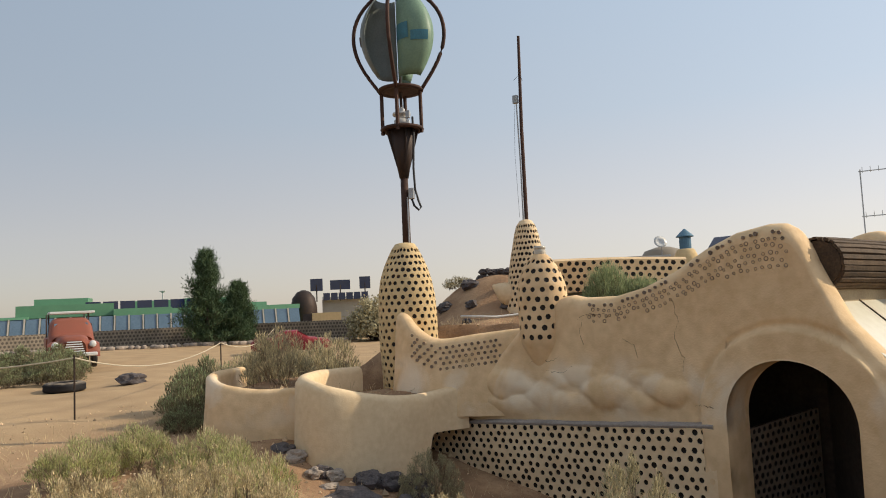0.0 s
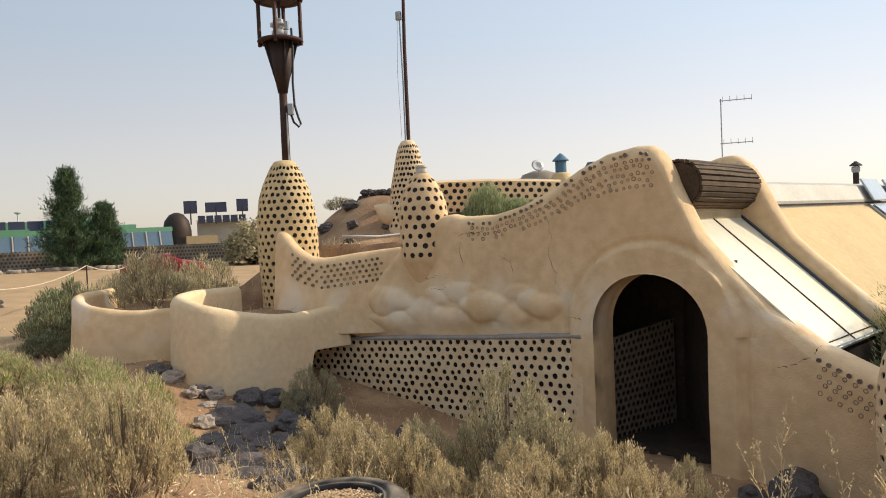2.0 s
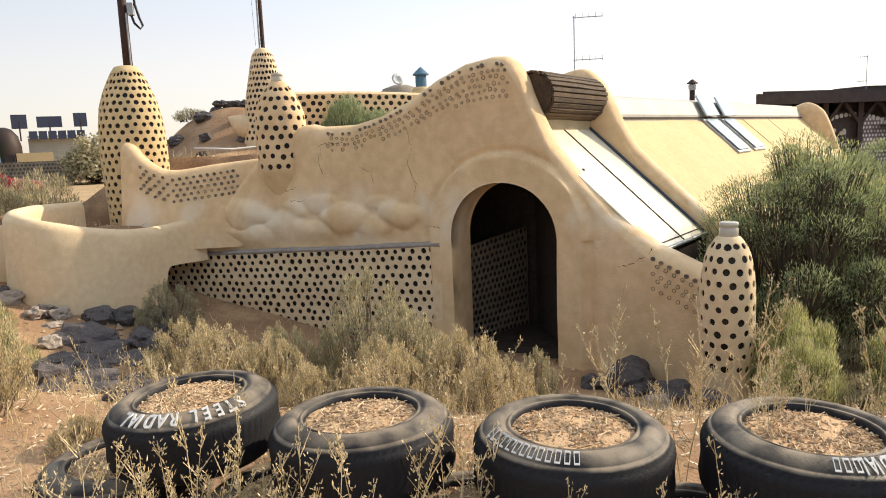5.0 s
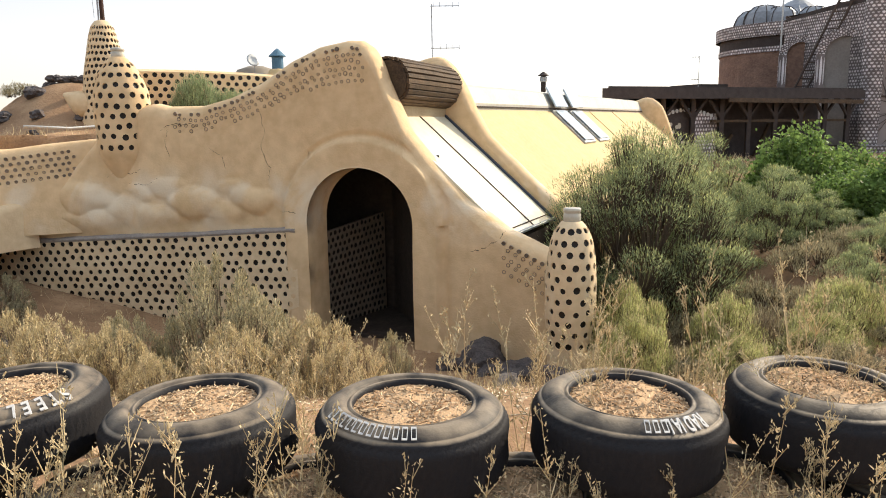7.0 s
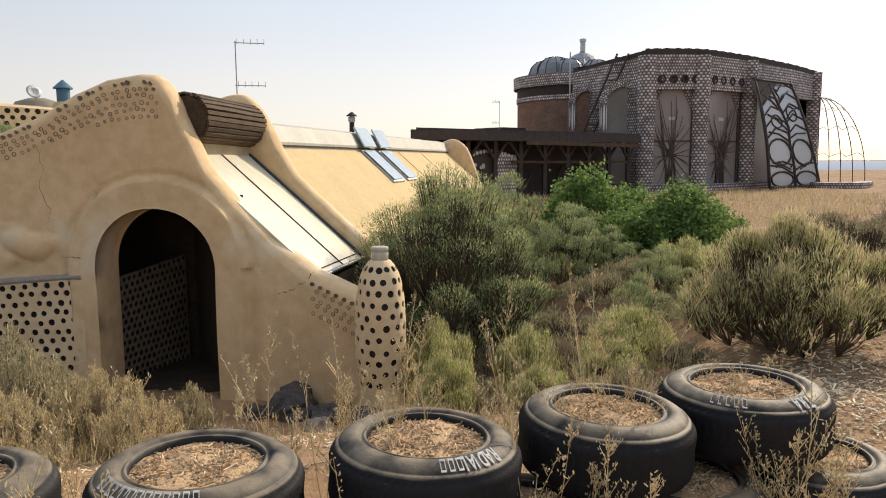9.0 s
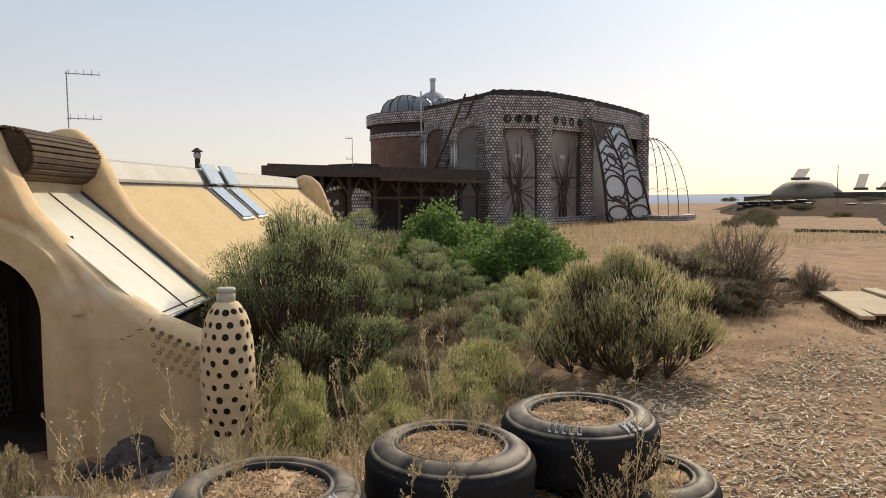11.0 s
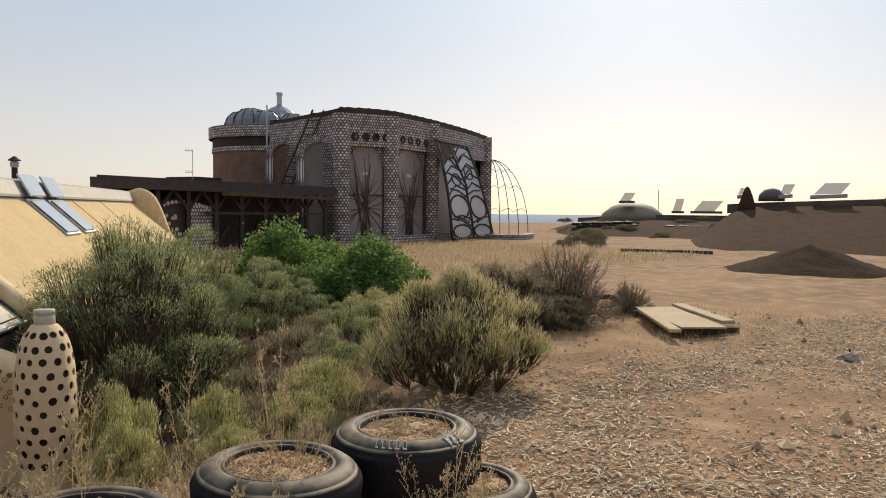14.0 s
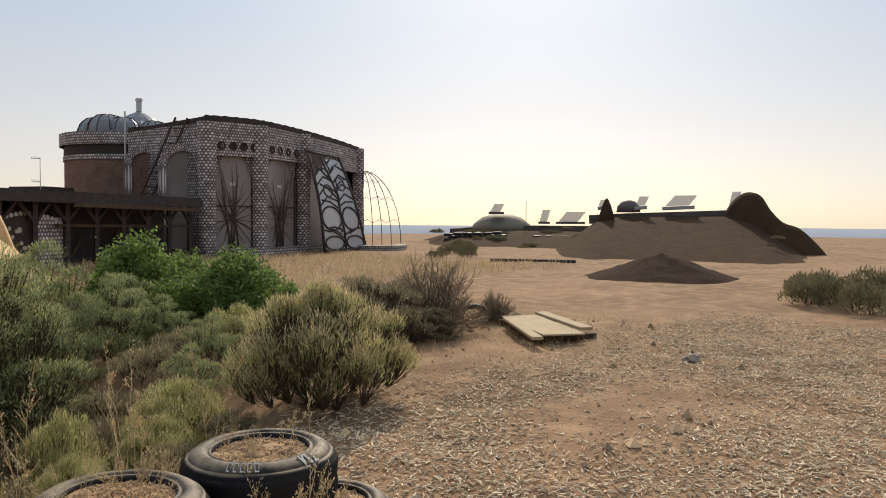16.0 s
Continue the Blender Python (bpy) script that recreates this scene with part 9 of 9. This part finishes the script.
def greenhouse_row():
    """Long low house with green roofs and a glass front across the yard."""
    h = thing("green_roof_house", "long low house with green roofs and blue glass front", "house")
    a, b = bearing(-60.8, 52.5), bearing(-40.2, 52.5)
    t = (b - a)
    L = t.length
    t.normalize()
    n = Vector((t.y, -t.x, 0))
    if n.dot(a) > 0:
        n = -n

    def P(u, dep, z):
        return a + t * (u * L) - n * dep + Vector((0, 0, z))

    g = Geo()
    g.add([P(0, 0, -0.5), P(1, 0, -0.5), P(1, 0, 1.0), P(0, 0, 1.0)], [(0, 1, 2, 3)])
    part("front_sill", g, HOUSE_PALE, h)
    rnd = random.Random(7)
    n_w = 22
    for k in range(n_w):
        u0, u1 = k / n_w + 0.004, (k + 1) / n_w - 0.004
        win = new("window")
        win.parent = h
        g = Geo()
        g.add([P(u0, 0.0, 1.0), P(u1, 0.0, 1.0), P(u1, 0.55, 2.15), P(u0, 0.55, 2.15)], [(0, 1, 2, 3)])
        part("pane", g, WINDOW, win)
        g = Geo()
        g.beam(P(k / n_w, -0.02, 1.0), P(k / n_w, 0.53, 2.17), 0.09, 0.09)
        part("mullion", g, HOUSE_PALE, win)
    for (u0, u1, d0, d1, z0, z1) in ((0.0, 0.10, 0.5, 3.5, 2.15, 2.3), (0.06, 0.36, 1.0, 5.0, 2.2, 3.0), (0.10, 0.27, 3.0, 7.0, 2.95, 3.45), (0.36, 0.55, 0.6, 4.5, 2.15, 2.6), (0.42, 0.62, 2.5, 6.5, 2.6, 3.1), (0.55, 0.72, 0.6, 4.0, 2.15, 2.5), (0.60, 0.78, 3.0, 7.0, 2.5, 3.2), (0.72, 1.0, 0.55, 4.5, 2.15, 2.45), (0.74, 0.9, 3.5, 7.0, 2.4, 2.75)):
        g = Geo()
        g.add([P(u0, d0, z0), P(u1, d0, z0), P(u1, d0 + 0.1, z1), P(u0, d0 + 0.1, z1), P(u0, d1, z1 + 0.05), P(u1, d1, z1 + 0.05), P(u0, d1, -0.2), P(u1, d1, -0.2), P(u0, d0, -0.2), P(u1, d0, -0.2)],
              [(0, 1, 2, 3), (3, 2, 5, 4), (1, 9, 7, 5, 2), (0, 3, 4, 6, 8), (4, 5, 7, 6)])
        part("roof", g, GREEN_ROOF, h)
    for k in range(7):
        u0 = 0.27 + 0.055 * k
        sp = new("solar_panel")
        sp.parent = h
        g = Geo()
        g.beam(P(u0, 1.2, 2.75), P(u0 + 0.048, 1.2, 2.75), 0.05, 0.72)
        part("panel", g, SOLAR, sp)
    g = Geo()
    g.tube([P(0.52, 3, 3.0), P(0.52, 3, 3.7)], 0.04, 6)
    g.lathe([(0.02, -0.1), (0.2, 0.0), (0.22, 0.05)], 12, tuple(P(0.52, 2.9, 3.7)))
    part("dish", g, WHITE_METAL, h)
    # low stone wall along the yard
    w = thing("yard_wall", "long low wall of bottles and stones across the yard", "wall")
    dotted_wall("wall", smooth_line([bearing(-64, 45), bearing(-54, 46.5), bearing(-44, 46.5), bearing(-36, 44), bearing(-33, 42)]), 0.2, lambda i: 1.28, CAN_FAR, w, thick=0.5)
    g = Geo()
    for k in range(60):
        p = bearing(-63 + 0.45 * k + rnd.uniform(-0.1, 0.1), 44.3 + rnd.uniform(-0.3, 0.3))
        g.box((p.x, p.y, height(p.x, p.y) + 0.06), (rnd.uniform(0.3, 0.6), rnd.uniform(0.2, 0.4), 0.28), rnd.uniform(0, 90), bev=0.07)
    put("curb_stones", g.done("curb_stones"), ROCK_PALE, label="row of grey stones edging the yard", category="stones", kind="stuff")
    # second building with tanks and roof panels
    s = thing("solar_house", "pale house with water tank and tilted solar panels", "house")
    c0, c1 = bearing(-38.6, 58), bearing(-35.0, 58)
    t2 = (c1 - c0)
    n2 = Vector((t2.y, -t2.x, 0)).normalized()
    if n2.dot(c0) > 0:
        n2 = -n2
    dotted_wall("wall", [c0, c1], -0.3, 2.75, HOUSE_PALE, s, thick=4.0)
    g = Geo()
    g.beam(c0 + n2 * 0.2 + Vector((0, 0, 2.85)), c1 + n2 * 0.2 + Vector((0, 0, 2.85)), 0.6, 0.12)
    part("roof_edge", g, WHITE_METAL, s)
    for k in range(6):
        g = Geo()
        p, q = c0.lerp(c1, 0.03 + k * 0.16), c0.lerp(c1, 0.17 + k * 0.16)
        g.beam(p + n2 * 0.55 + Vector((0, 0, 2.95)), q + n2 * 0.55 + Vector((0, 0, 2.95)), 0.05, 0.55)
        part("solar_panel", g, SOLAR, s)
    for deg, w_, z in ((-39.0, 0.95, 3.9), (-37.2, 1.55, 3.85), (-35.3, 0.85, 3.95)):
        p = bearing(deg, 58)
        tt = t2.normalized()
        sp = new("roof_panel")
        sp.parent = s
        g = Geo()
        g.beam(p - tt * w_ * 0.5 + Vector((0, 0, z)), p + tt * w_ * 0.5 + Vector((0, 0, z)), 0.05, 0.95 if w_ < 1.2 else 0.75)
        part("panel", g, SOLAR, sp)
        g = Geo()
        g.tube([p + Vector((0, 0, 2.6)), p + Vector((0, 0, z))], 0.05, 6)
        part("stand", g, DARK_STEEL, sp)
    tk = thing("water_tank", "dark domed water tank beside the pale house", "tank")
    p = bearing(-40.0, 57)
    g = Geo()
    g.lathe([(1.0, -0.2), (1.0, 2.2), (0.85, 2.9), (0.5, 3.35), (0.15, 3.5)], 20, (p.x, p.y, 0))
    part("shell", g, DARK_STEEL, tk, smooth=True)
    fb = thing("wooden_crate_wall", "low ochre plank wall by the tank", "wall")
    dotted_wall("wall", [bearing(-39.4, 47), bearing(-37.2, 47)], 0.1, 1.75, ADOBE_YELLOW, fb, thick=1.0)
    dotted_wall("dark_door", [bearing(-40.1, 47), bearing(-39.5, 46.9)], 0.1, 1.7, TIMBER, fb, thick=0.6)
    plant(leafy_bush(21, 1.5, 2.2, 150, 40, 0.14, LEAF_GREY, "silver_shrub", "large silver-green shrub before the pale house"), [(-24.5, 35.3, 1.1, 1.0, 0), (-22.5, 36.2, 0.8, 0.9, 100)])


greenhouse_row()
